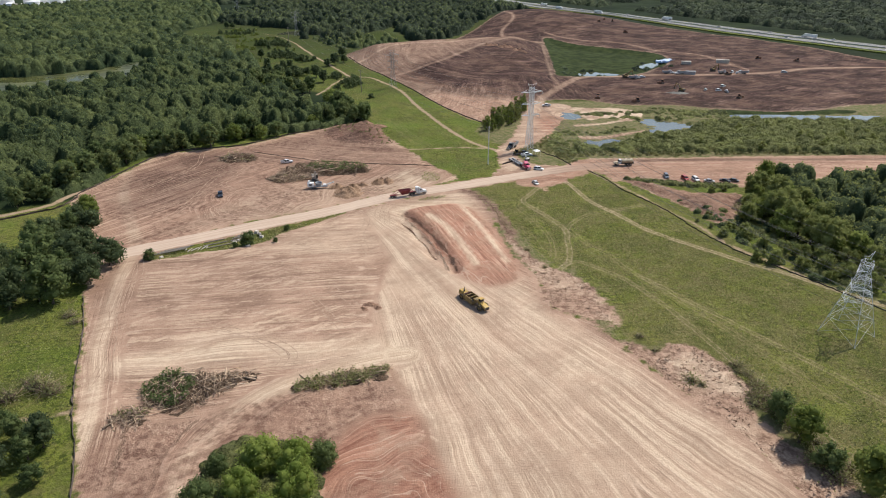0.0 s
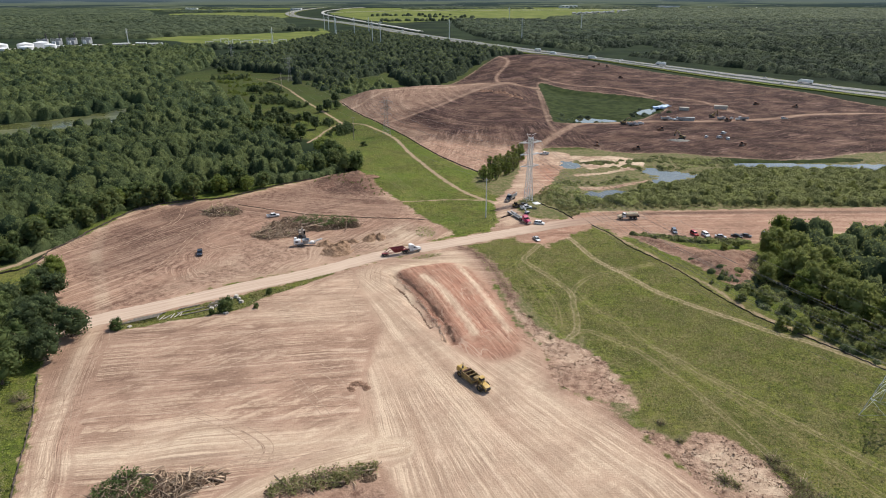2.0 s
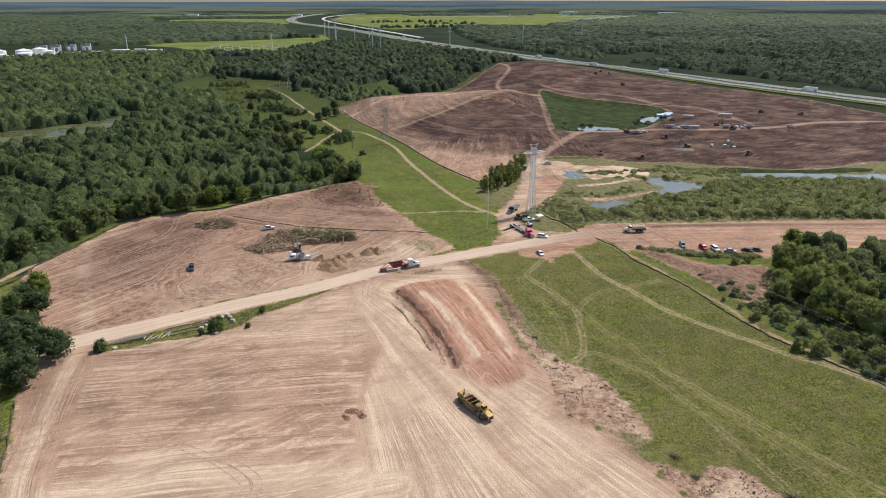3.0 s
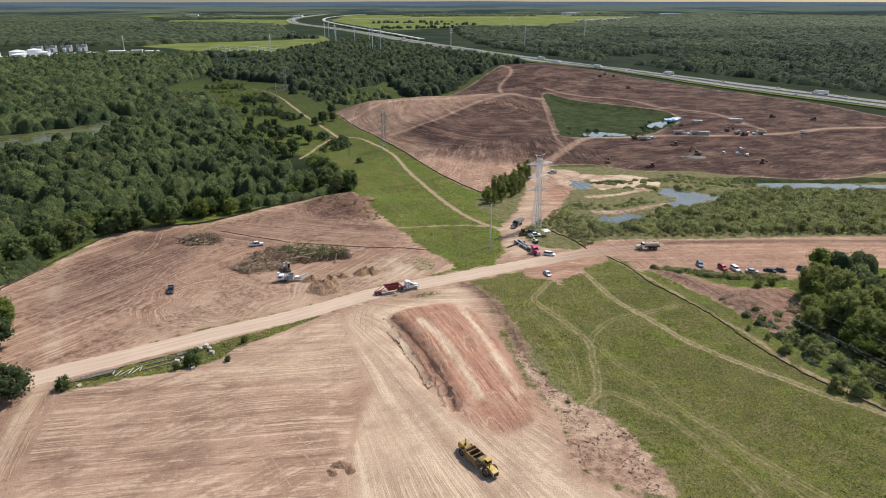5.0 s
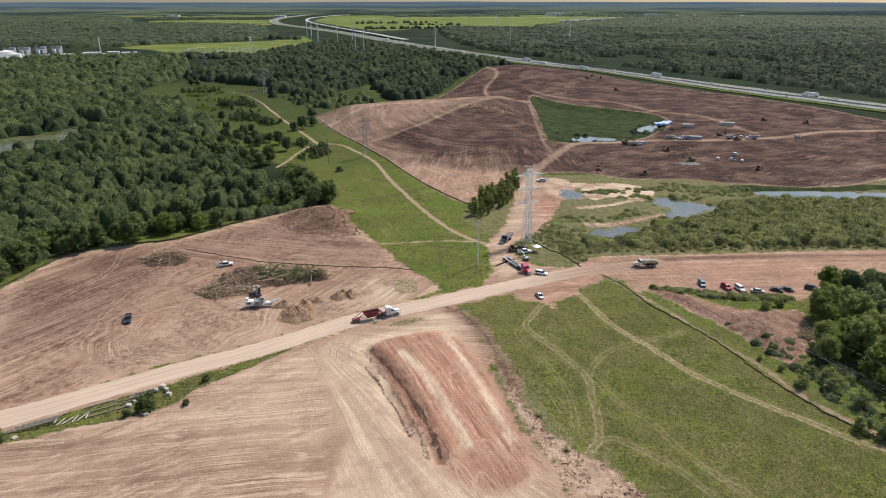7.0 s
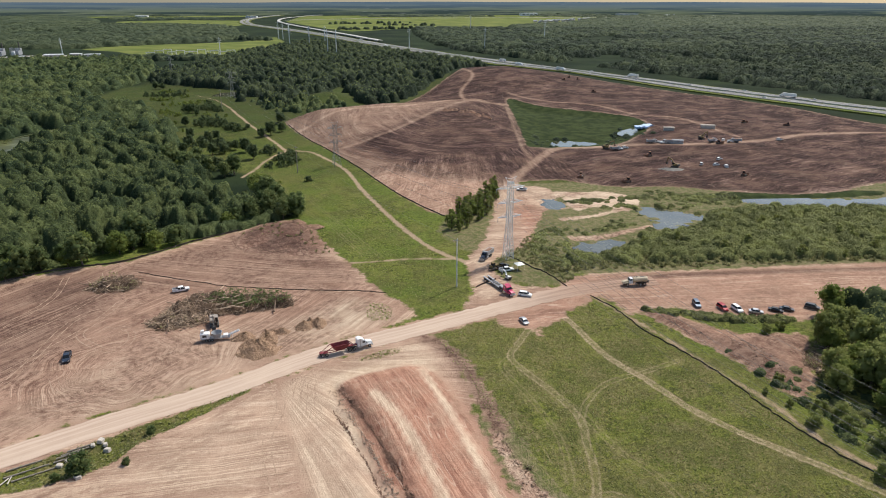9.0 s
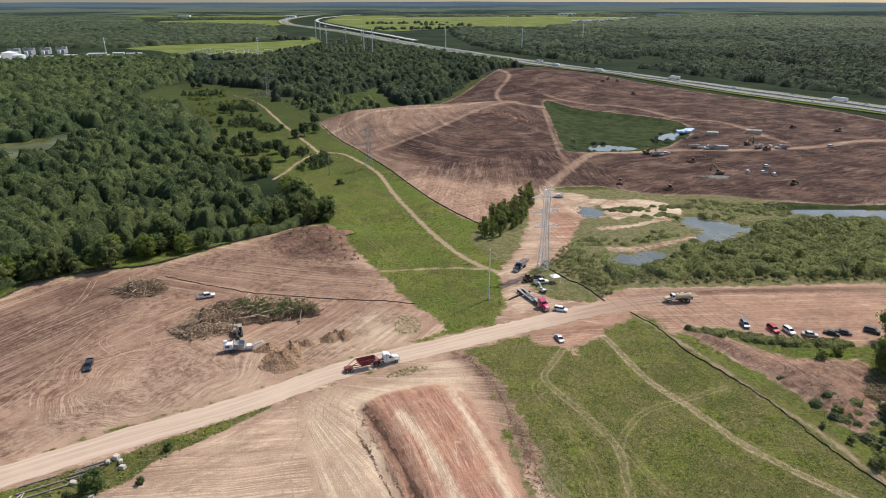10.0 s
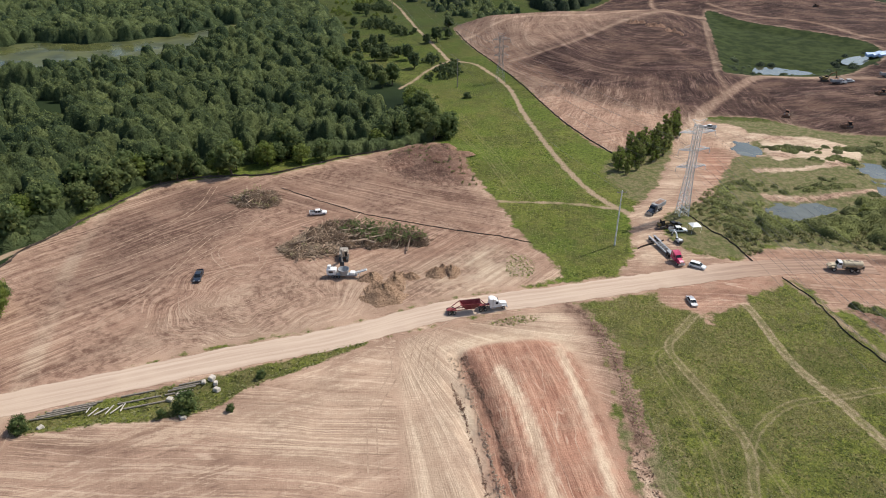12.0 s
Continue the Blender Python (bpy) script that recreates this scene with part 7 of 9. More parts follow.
# ---- the land beyond, to the skyline ----
def backdrop_material():
    """Woods, fields and hills many kilometres off; blue haze is painted in and the surface glows."""
    n = Nodes("far_land_haze")
    split = n.t.nodes.new("ShaderNodeSeparateXYZ")
    n.t.links.new(n.pos(), split.inputs[0])
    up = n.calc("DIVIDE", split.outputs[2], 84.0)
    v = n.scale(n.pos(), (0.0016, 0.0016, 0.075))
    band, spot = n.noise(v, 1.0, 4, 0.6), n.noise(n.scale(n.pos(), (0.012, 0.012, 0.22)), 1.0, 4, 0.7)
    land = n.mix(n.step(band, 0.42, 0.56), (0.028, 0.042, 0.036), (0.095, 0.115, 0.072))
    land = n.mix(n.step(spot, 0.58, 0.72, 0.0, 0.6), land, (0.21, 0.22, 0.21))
    # Haze put into the colour: bluer with height, then emitted instead of lit.
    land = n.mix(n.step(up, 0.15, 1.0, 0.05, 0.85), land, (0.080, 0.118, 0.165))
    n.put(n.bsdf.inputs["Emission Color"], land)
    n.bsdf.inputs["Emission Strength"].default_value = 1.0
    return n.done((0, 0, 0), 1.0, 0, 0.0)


def backdrop():
    turn = np.linspace(0, 2 * math.pi, 241)[:-1]
    top = 81.5 + 2.2 * np.sin(turn * 5 + 1) + 1.5 * np.sin(turn * 13) + 0.8 * np.sin(turn * 37 + 2)
    rows = [(4780.0, -4.0), (4784.0, 30.0), (4788.0, 60.0), (4792.0, 1e3)]
    vs = [(math.cos(a) * r, math.sin(a) * r, min(z, t)) for r, z in rows for a, t in zip(turn, top)]
    m = len(turn)
    fs = [(j * m + i, j * m + (i + 1) % m, (j + 1) * m + (i + 1) % m, (j + 1) * m + i) for j in range(3) for i in range(m)]
    me = bpy.data.meshes.new("backdrop")
    me.from_pydata(vs, [], fs)
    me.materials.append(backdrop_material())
    return tagged(new("backdrop", me), "glowing backdrop of far plain and low hills with painted blue haze", "distance", kind="structure")


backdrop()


# ---- power station, substation and far buildings ----
def box_building(x, y, size, roof, wall, label, category="building", group="", turn=0.0, pitched=False):
    root = thing("building", label, category, group)
    root.matrix_basis = pose(x, y, ground_z(x, y), 0, 0, turn)
    bm = bmesh.new()
    add_box(bm, size, (0, 0, size[2] / 2 - 0.5), 0.1)
    part("wall", bm, wall, root)
    bm = bmesh.new()
    if pitched:
        add_prism(bm, [(-size[0] / 2 - 0.4, size[2] - 0.52), (0, size[2] + size[0] * 0.22), (size[0] / 2 + 0.4, size[2] - 0.52)], -size[1] / 2 - 0.4, size[1] / 2 + 0.4)
    else:
        add_box(bm, (size[0] + 0.6, size[1] + 0.6, 0.5), (0, 0, size[2] - 0.2), 0.08)
    part("roof", bm, roof, root)
    bm = bmesh.new()
    for k in np.linspace(-0.36, 0.36, 4):
        add_box(bm, (size[0] * 0.13, 0.12, size[2] * 0.3), (size[0] * k, -size[1] / 2 - 0.02, size[2] * 0.5))
    part("window_row", bm, DARKSTEEL, root)
    return root


def storage_tank(x, y, r, h):
    root = thing("storage_tank", "white round steel storage tank at the power station", "tank", "tanks at the power station")
    root.matrix_basis = pose(x, y, ground_z(x, y))
    bm = bmesh.new()
    add_rod(bm, (0, 0, -0.5), (0, 0, h), r, r, 24)
    part("shell", bm, WHITE, root)
    bm = bmesh.new()
    add_rod(bm, (0, 0, h), (0, 0, h + r * 0.22), r * 1.01, r * 0.1, 24)
    part("roof", bm, WHITE, root)


for x, y, r, h in ((-700, 1190, 11, 13), (-722, 1225, 13, 15), (-735, 1180, 9, 11), (-690, 1245, 10, 12), (-715, 1262, 12, 15), (-760, 1215, 12, 15)):
    storage_tank(x, y, r, h)


def turbine_hall(x, y):
    root = thing("turbine_block", "grey power station block with a tall stack", "power station", "blocks of the power station")
    root.matrix_basis = pose(x, y, ground_z(x, y), 0, 0, 12) @ Matrix.Scale(0.62, 4)
    for name, size, at, m in (("hall", (20, 30, 13), (0, 0, 6), GREY), ("boiler_house", (15, 16, 20), (2, 18, 9.5), GREY), ("intake", (9, 7, 12), (-3, -19, 5.5), WHITE)):
        bm = bmesh.new()
        add_box(bm, size, at, 0.4)
        part(name, bm, m, root)
    bm = bmesh.new()
    add_rod(bm, (2, 30, 0), (2, 30, 36), 2.2, 1.8, 14)
    part("stack", bm, DARKSTEEL, root)
    bm = bmesh.new()
    for i in range(5):
        add_rod(bm, (-13, -14 + i * 7, -0.5), (-13, -14 + i * 7, 22), 0.5, 0.5, 6)
        add_rod(bm, (-13, -14 + i * 7, 10 + i * 2), (11, -14 + i * 7, 12 + i * 2), 0.6, 0.6, 6)
    part("pipework", bm, GREY, root)


for x, y in ((-790, 1400), (-768, 1410), (-745, 1425), (-722, 1440), (-850, 1330), (-880, 1300)):
    turbine_hall(x, y)
for x, y, s in ((-660, 1320, (26, 12, 7)), (-620, 1370, (30, 14, 6)), (-590, 1390, (20, 10, 6)), (-690, 1285, (24, 12, 8)), (-560, 1388, (26, 12, 5))):
    box_building(x, y, s, WHITE, GREY, "low white flat-roofed building at the power station", "building", "sheds at the power station", 14)


def yard(name, ring, label):
    bm = bmesh.new()
    pts = smooth_line(ring, 4, True)
    zt = float(np.max(height(pts[:, 0], pts[:, 1]))) + 0.4
    top = [bm.verts.new((x, y, zt)) for x, y in pts]
    low = [bm.verts.new((x, y, zt - 2)) for x, y in pts]
    bm.faces.new(top)
    for i in range(len(pts)):
        bm.faces.new((top[i], low[i], low[(i + 1) % len(pts)], top[(i + 1) % len(pts)]))
    ob = part(name, bm, PALESTONE, None)
    return tagged(ob, label, "yard", kind="structure")


yard("substation_yard", [(-450, 1325), (-290, 1325), (-285, 1352), (-445, 1356)], "pale gravel yard of the substation")
yard("station_yard", [(-745, 1150), (-660, 1230), (-560, 1360), (-560, 1400), (-690, 1410), (-850, 1240)], "pale gravel yard of the power station")


def gantry(x, y, tall):
    root = thing("substation_gantry", "grey steel substation gantry with hanging insulators", "gantry", "gantries in the substation")
    root.matrix_basis = pose(x, y, ground_z(x, y), 0, 0, 5)
    for s in (-7, 7):
        bm = bmesh.new()
        add_rod(bm, (s - 0.8, 0, -0.5), (s, 0, tall), 0.3, 0.2, 5)
        add_rod(bm, (s + 0.8, 0, -0.5), (s, 0, tall), 0.3, 0.2, 5)
        part("post", bm, STEEL, root)
    bm = bmesh.new()
    add_box(bm, (15, 0.8, 0.8), (0, 0, tall), 0.05)
    part("beam", bm, STEEL, root)
    for s in (-4, 0, 4):
        bm = bmesh.new()
        add_rod(bm, (s, 0, tall - 3), (s, 0, tall - 0.3), 0.3, 0.2, 6)
        part("insulator", bm, DARKSTEEL, root)


for i in range(12):
    gantry(-436 + i * 12.5, 1334 + (i % 3) * 8, 11 + (i * 7 % 5))
for i in range(5):
    box_building(-420 + i * 30, 1346, (8, 6, 5), GREY, WHITE, "white switch house in the substation", "building", "switch houses in the substation")
for i in range(22):
    a = 640 + (i % 11) * 38 + (i * 37 % 9)
    b = 3150 + (i % 11) * 46 + (i // 11) * 80 + (i * 53 % 40)
    box_building(a, b, (13, 17, 7), GREY, PALESTONE, "distant suburban house with a grey pitched roof", "house", "houses of the far suburb", i * 40 % 90, True)
for x, y, s, t in ((860, 4560, (110, 50, 16), 4), (1500, 4500, (150, 50, 12), 0), (2050, 4500, (140, 60, 12), 8), (-820, 4100, (60, 40, 10), 0), (2700, 4300, (180, 60, 14), 0), (1750, 4420, (60, 30, 8), 0),
                   (1330, 4260, (50, 25, 8), 5), (-1500, 4300, (70, 30, 9), 3), (1420, 4180, (30, 22, 7), 0), (1560, 4300, (34, 24, 7), 0), (1650, 4230, (30, 20, 7), 0), (1840, 4330, (36, 22, 7), 0), (1950, 4260, (30, 24, 7), 0)):
    box_building(x, y, s, WHITE, WHITE, "long white warehouse near the horizon", "building", "sheds near the horizon", t)

# ---- vehicles and machines; x is ahead ----
GLASS = plain("dark_window_glass", (0.018, 0.022, 0.026), 0.08, 0, 0.1, 0.5, 0.04)
TYRE = plain("tyre_rubber", (0.025, 0.024, 0.023), 0.85, 0, 0.2, 2.0, 0.35)
RIM = plain("wheel_rim", (0.45, 0.45, 0.45), 0.35, 0.7, 0.1, 2.0, 0.2)
LAMP_RED = plain("tail_lamp", (0.35, 0.02, 0.02), 0.3, 0)
LAMP_CLEAR = plain("head_lamp", (0.75, 0.75, 0.72), 0.15, 0.2)
YELLOW = plain("machine_yellow", (0.50, 0.33, 0.09), 0.5, 0, 0.2, 0.6, 0.3)
OLD_YELLOW = plain("worn_machine_yellow", (0.24, 0.165, 0.065), 0.65, 0, 0.35, 0.9, 0.7, (0.07, 0.05, 0.035))
DUST_GREY = plain("dusty_grey_paint", (0.34, 0.30, 0.25), 0.7, 0, 0.3, 0.8, 0.5)
RED_P = plain("trailer_red", (0.20, 0.035, 0.04), 0.45, 0, 0.2, 0.5, 0.25)
PINK = plain("cab_pink_red", (0.52, 0.035, 0.12), 0.35, 0, 0.12, 0.5, 0.12)
TAN = plain("tank_tan", (0.55, 0.45, 0.30), 0.5, 0, 0.12, 0.4, 0.2)
BLUE_TARP = plain("blue_tarp", (0.30, 0.44, 0.66), 0.5, 0, 0.3, 0.3, 0.35, (0.55, 0.55, 0.53))
COLOURS = {"silver": plain("car_silver", (0.48, 0.49, 0.50), 0.3, 0.5, 0.06, 0.5, 0.1), "red": plain("car_red", (0.33, 0.02, 0.025), 0.3, 0.1, 0.1, 0.5, 0.1),
           "white": plain("car_white", (0.80, 0.80, 0.79), 0.3, 0, 0.05, 0.5, 0.1), "dark grey": plain("car_grey", (0.07, 0.075, 0.085), 0.3, 0.3, 0.1, 0.5, 0.12),
           "blue-grey": plain("car_bluegrey", (0.13, 0.17, 0.22), 0.3, 0.4, 0.1, 0.5, 0.1), "black": plain("car_black", (0.02, 0.02, 0.022), 0.3, 0.1, 0.1, 0.5, 0.15),
           "dark blue": plain("car_blue", (0.035, 0.05, 0.075), 0.3, 0.3, 0.1, 0.5, 0.12)}


def wheel(parent, x, y, r, w, material=None, lugs=0):
    """A tyre with its rim; y is the middle of the tyre."""
    bm = bmesh.new()
    s = 1 if y > 0 else -1
    prof = [(r * 0.58, -w / 2), (r * 0.92, -w / 2), (r, -w * 0.34), (r, w * 0.34), (r * 0.92, w / 2), (r * 0.58, w / 2)]
    n = 18
    rows = [[bm.verts.new((math.cos(t) * q, o, math.sin(t) * q)) for q, o in prof] for t in np.arange(n) * 2 * math.pi / n]
    for a, b in zip(rows, rows[1:] + rows[:1]):
        for i in range(len(prof)):
            bm.faces.new((a[i], b[i], b[(i + 1) % len(prof)], a[(i + 1) % len(prof)]))
    tyre = part("wheel", bm, TYRE, parent)
    tyre.matrix_basis = pose(x, y, r)
    bm = bmesh.new()
    add_rod(bm, (0, -w * 0.3, 0), (0, w * 0.3, 0), r * 0.6, r * 0.6, 12)
    add_rod(bm, (0, s * w * 0.3, 0), (0, s * w * 0.46, 0), r * 0.34, r * 0.22, 10)
    if lugs:
        for i in range(lugs):
            t = i * 2 * math.pi / lugs
            add_box(bm, (0.12 * r, w * 0.9, 0.08 * r), (math.cos(t) * r, 0, math.sin(t) * r), 0, 1.0, Matrix.Rotation(-t, 4, "Y"))
    part("rim", bm, material or RIM, tyre)
    return tyre


def block(parent, name, size, at, material, bevel=0.05, taper=1.0, turn=None, label=""):
    return part(name, add_box(bmesh.new(), size, at, bevel, taper, turn), material, parent, label)


def make_car(colour, label, category="car", kind="sedan", group=""):
    """A car: sills, shoulder and roof in one shell; glass house, lamps and wheels apart."""
    c = COLOURS[colour]
    root = thing(category.replace(" ", "_"), label, category, group)
    L, H = {"sedan": (4.7, 1.45), "suv": (4.8, 1.75)}[kind]
    h = L / 2
    shoulder = H * 0.60
    body = [(-h, 0.42), (-h, shoulder * 0.96), (-h + 0.15, shoulder), (h - 1.25, shoulder * 1.0), (h - 0.25, shoulder * 0.86), (h, shoulder * 0.7), (h, 0.40), (h - 0.2, 0.28), (-h + 0.2, 0.28)]
    bm = add_prism(bmesh.new(), body, -0.92, 0.92)
    bmesh.ops.bevel(bm, geom=[e for e in bm.edges if abs(e.verts[0].co.y - e.verts[1].co.y) < 0.01], offset=0.09, segments=2, affect="EDGES")
    part("body", bm, c, root)
    back = -h + (0.12 if kind == "suv" else 0.75)
    cab = [(back, shoulder), (back + (0.22 if kind == "suv" else 0.55), H - 0.06), (0.55, H - 0.06), (1.25, shoulder)]
    part("glasshouse", add_prism(bmesh.new(), cab, -0.84, 0.84, -0.66, 0.66, shoulder + 0.1), GLASS, root, "dark window glass")
    roof = [(cab[1][0] - 0.02, H - 0.07), (cab[1][0] + 0.08, H), (0.42, H), (0.6, H - 0.07)]
    part("roof", add_prism(bmesh.new(), roof, -0.69, 0.69), c, root)
    for s in (-1, 1):
        for x in (-h + 0.85, h - 0.9):
            wheel(root, x, s * 0.82, 0.34, 0.22)
        block(root, "headlight", (0.12, 0.34, 0.14), (h - 0.02, s * 0.66, shoulder * 0.78), LAMP_CLEAR, 0.02)
        block(root, "taillight", (0.10, 0.30, 0.18), (-h + 0.01, s * 0.70, shoulder * 0.85), LAMP_RED, 0.02)
        part("pillar", add_rod(bmesh.new(), (0.55, s * 0.67, H - 0.05), (1.25, s * 0.85, shoulder), 0.05, None, 4), c, root)
        part("pillar", add_rod(bmesh.new(), (-0.35, s * 0.68, H - 0.05), (-0.40, s * 0.86, shoulder), 0.05, None, 4), c, root)
    return root


def make_pickup(colour, label, group="", load=None):
    c = COLOURS[colour]
    root = thing("pickup_truck", label, "pickup truck", group)
    low = [(-2.95, 0.5), (-2.95, 1.02), (0.95, 1.06), (1.9, 1.12), (2.75, 1.02), (2.95, 0.85), (2.95, 0.5), (2.6, 0.42), (-2.7, 0.42)]
    bm = add_prism(bmesh.new(), low, -0.98, 0.98)
    bmesh.ops.bevel(bm, geom=[e for e in bm.edges if abs(e.verts[0].co.y - e.verts[1].co.y) < 0.01], offset=0.08, segments=2, affect="EDGES")
    part("body", bm, c, root)
    for s in (-1, 1):
        block(root, "bed_side", (1.95, 0.10, 0.42), (-1.95, s * 0.91, 1.2), c, 0.03)
    block(root, "tailgate", (0.08, 1.8, 0.42), (-2.9, 0, 1.2), c, 0.02)
    block(root, "bed_liner", (1.9, 1.7, 0.05), (-1.92, 0, 1.05), DARKSTEEL, 0.01)
    cab = [(-0.95, 1.05), (-0.8, 1.83), (0.75, 1.83), (1.45, 1.08)]
    part("glasshouse", add_prism(bmesh.new(), cab, -0.92, 0.92, -0.74, 0.74, 1.3), GLASS, root, "dark window glass")
    part("roof", add_prism(bmesh.new(), [(-0.85, 1.8), (-0.75, 1.9), (0.65, 1.9), (0.82, 1.8)], -0.77, 0.77), c, root)
    for s in (-1, 1):
        for x in (-1.85, 1.95):
            wheel(root, x, s * 0.86, 0.40, 0.27)
        block(root, "headlight", (0.1, 0.35, 0.2), (2.93, s * 0.72, 0.85), LAMP_CLEAR, 0.02)
        block(root, "taillight", (0.08, 0.18, 0.35), (-2.96, s * 0.86, 0.95), LAMP_RED, 0.02)
        part("pillar", add_rod(bmesh.new(), (0.75, s * 0.76, 1.82), (1.45, s * 0.93, 1.1), 0.05, None, 4), c, root)
        part("pillar", add_rod(bmesh.new(), (-0.1, s * 0.77, 1.82), (-0.1, s * 0.93, 1.1), 0.06, None, 4), c, root)
        block(root, "mirror", (0.12, 0.25, 0.22), (1.2, s * 1.1, 1.3), DARKSTEEL, 0.03)
    if load:
        block(root, "tool_box", (0.55, 1.75, 0.45), (-1.25, 0, 1.4), load, 0.04)
    return root


def tractor_unit(root, c, base=0.0, sleeper=True):
    """The towing truck: chassis, hood, cab and axles, its front at x = base + 4."""
    def at(x, y, z):
        return (base + x, y, z)
    for s in (-1, 1):
        block(root, "chassis_rail", (7.2, 0.18, 0.28), at(-0.2, s * 0.42, 0.95), DARKSTEEL, 0.02)
        block(root, "fuel_tank", (1.5, 0.55, 0.6), at(0.1, s * 0.95, 0.75), RIM, 0.15)
        part("exhaust_stack", add_rod(bmesh.new(), at(0.05, s * 1.1, 0.9), at(0.05, s * 1.1, 3.5), 0.09, 0.09, 8), RIM, root)
        block(root, "fender", (1.2, 0.45, 0.25), at(3.0, s * 1.0, 1.18), c, 0.1)
        block(root, "headlight", (0.12, 0.4, 0.22), at(3.98, s * 0.78, 1.0), LAMP_CLEAR, 0.03)
        wheel(root, base + 3.0, s * 1.02, 0.52, 0.30)
        for x in (-2.0, -3.3):
            wheel(root, base + x, s * 0.92, 0.52, 0.55)
    part("hood", add_prism(bmesh.new(), [(base + 1.9, 0.8), (base + 1.9, 1.98), (base + 3.2, 1.82), (base + 3.95, 1.55), (base + 4.0, 0.75)], -0.78, 0.78, -0.68, 0.68, 1.4), c, root)
    block(root, "bumper", (0.25, 2.3, 0.4), at(4.05, 0, 0.62), RIM, 0.06)
    block(root, "grille", (0.06, 1.0, 0.75), at(4.0, 0, 1.1), RIM, 0.02)
    part("cab", add_prism(bmesh.new(), [(base + 0.55, 0.9), (base + 0.55, 2.75), (base + 1.45, 2.78), (base + 1.95, 1.95), (base + 1.95, 0.9)], -1.1, 1.1, -1.0, 1.0, 2.2), c, root)
    part("windshield", add_prism(bmesh.new(), [(base + 1.5, 2.66), (base + 1.56, 2.68), (base + 1.98, 2.0), (base + 1.92, 1.98)], -0.92, 0.92), GLASS, root)
    for s in (-1, 1):
        block(root, "side_window", (0.75, 0.04, 0.6), at(1.15, s * 1.065, 2.2), GLASS, 0.01)
        block(root, "mirror", (0.1, 0.2, 0.5), at(1.9, s * 1.3, 2.1), DARKSTEEL, 0.02)
    if sleeper:
        part("sleeper", add_prism(bmesh.new(), [(base - 0.75, 0.9), (base - 0.75, 3.3), (base - 0.2, 3.45), (base + 0.58, 3.3), (base + 1.3, 2.8), (base + 0.56, 0.9)], -1.12, 1.12, -1.05, 1.05, 2.6), c, root)
    block(root, "fifth_wheel", (1.0, 0.9, 0.12), at(-2.6, 0, 1.2), DARKSTEEL, 0.03)


def hopper_trailer_truck():
    root = thing("hopper_truck", "white tractor truck towing a red open-framed belly-dump trailer", "truck")
    tractor_unit(root, WHITE, 4.2)
    # hopper: an open tub, wide at the top
    bm = bmesh.new()
    top = [(-4.6, -1.2), (1.0, -1.2), (1.0, 1.2), (-4.6, 1.2)]
    low = [(-3.0, -0.45), (-0.6, -0.45), (-0.6, 0.45), (-3.0, 0.45)]
    for grow, z in ((0.0, 0.0), (-0.08, 0.1)):
        a = [bm.verts.new((x * (1 + grow * 0.1), y * (1 + grow), 2.75 + z * 0)) for x, y in top]
        b = [bm.verts.new((x, y * (1 + grow), 0.75 + z)) for x, y in low]
        for i in range(4):
            bm.faces.new((a[i], a[(i + 1) % 4], b[(i + 1) % 4], b[i]))
        bm.faces.new(b)
    part("hopper", bm, RED_P, root, "dark red steel hopper")
    for s in (-1, 1):
        part("top_rail", add_rod(bmesh.new(), (-4.7, s * 1.2, 2.78), (1.1, s * 1.2, 2.78), 0.09, None, 6), RED_P, root)
        part("frame_strut", add_rod(bmesh.new(), (-7.6, s * 0.6, 1.0), (-4.6, s * 1.15, 2.75), 0.11, None, 6), RED_P, root)
        part("frame_strut", add_rod(bmesh.new(), (-7.6, s * 0.6, 1.0), (-2.8, s * 0.5, 0.85), 0.12, None, 6), RED_P, root)
        part("frame_strut", add_rod(bmesh.new(), (1.0, s * 1.1, 2.7), (2.4, s * 0.5, 1.45), 0.12, None, 6), RED_P, root)
        part("hopper_rib", add_rod(bmesh.new(), (-1.8, s * 1.24, 2.75), (-1.8, s * 0.5, 0.8), 0.07, None, 4), RED_P, root)
        for x in (-6.3, -7.6):
            wheel(root, x, s * 0.92, 0.52, 0.55)
    block(root, "gooseneck", (3.2, 0.9, 0.25), (1.9, 0, 1.42), RED_P, 0.05)
    block(root, "rear_frame", (2.6, 1.0, 0.25), (-7.0, 0, 1.05), RED_P, 0.04)
    return root


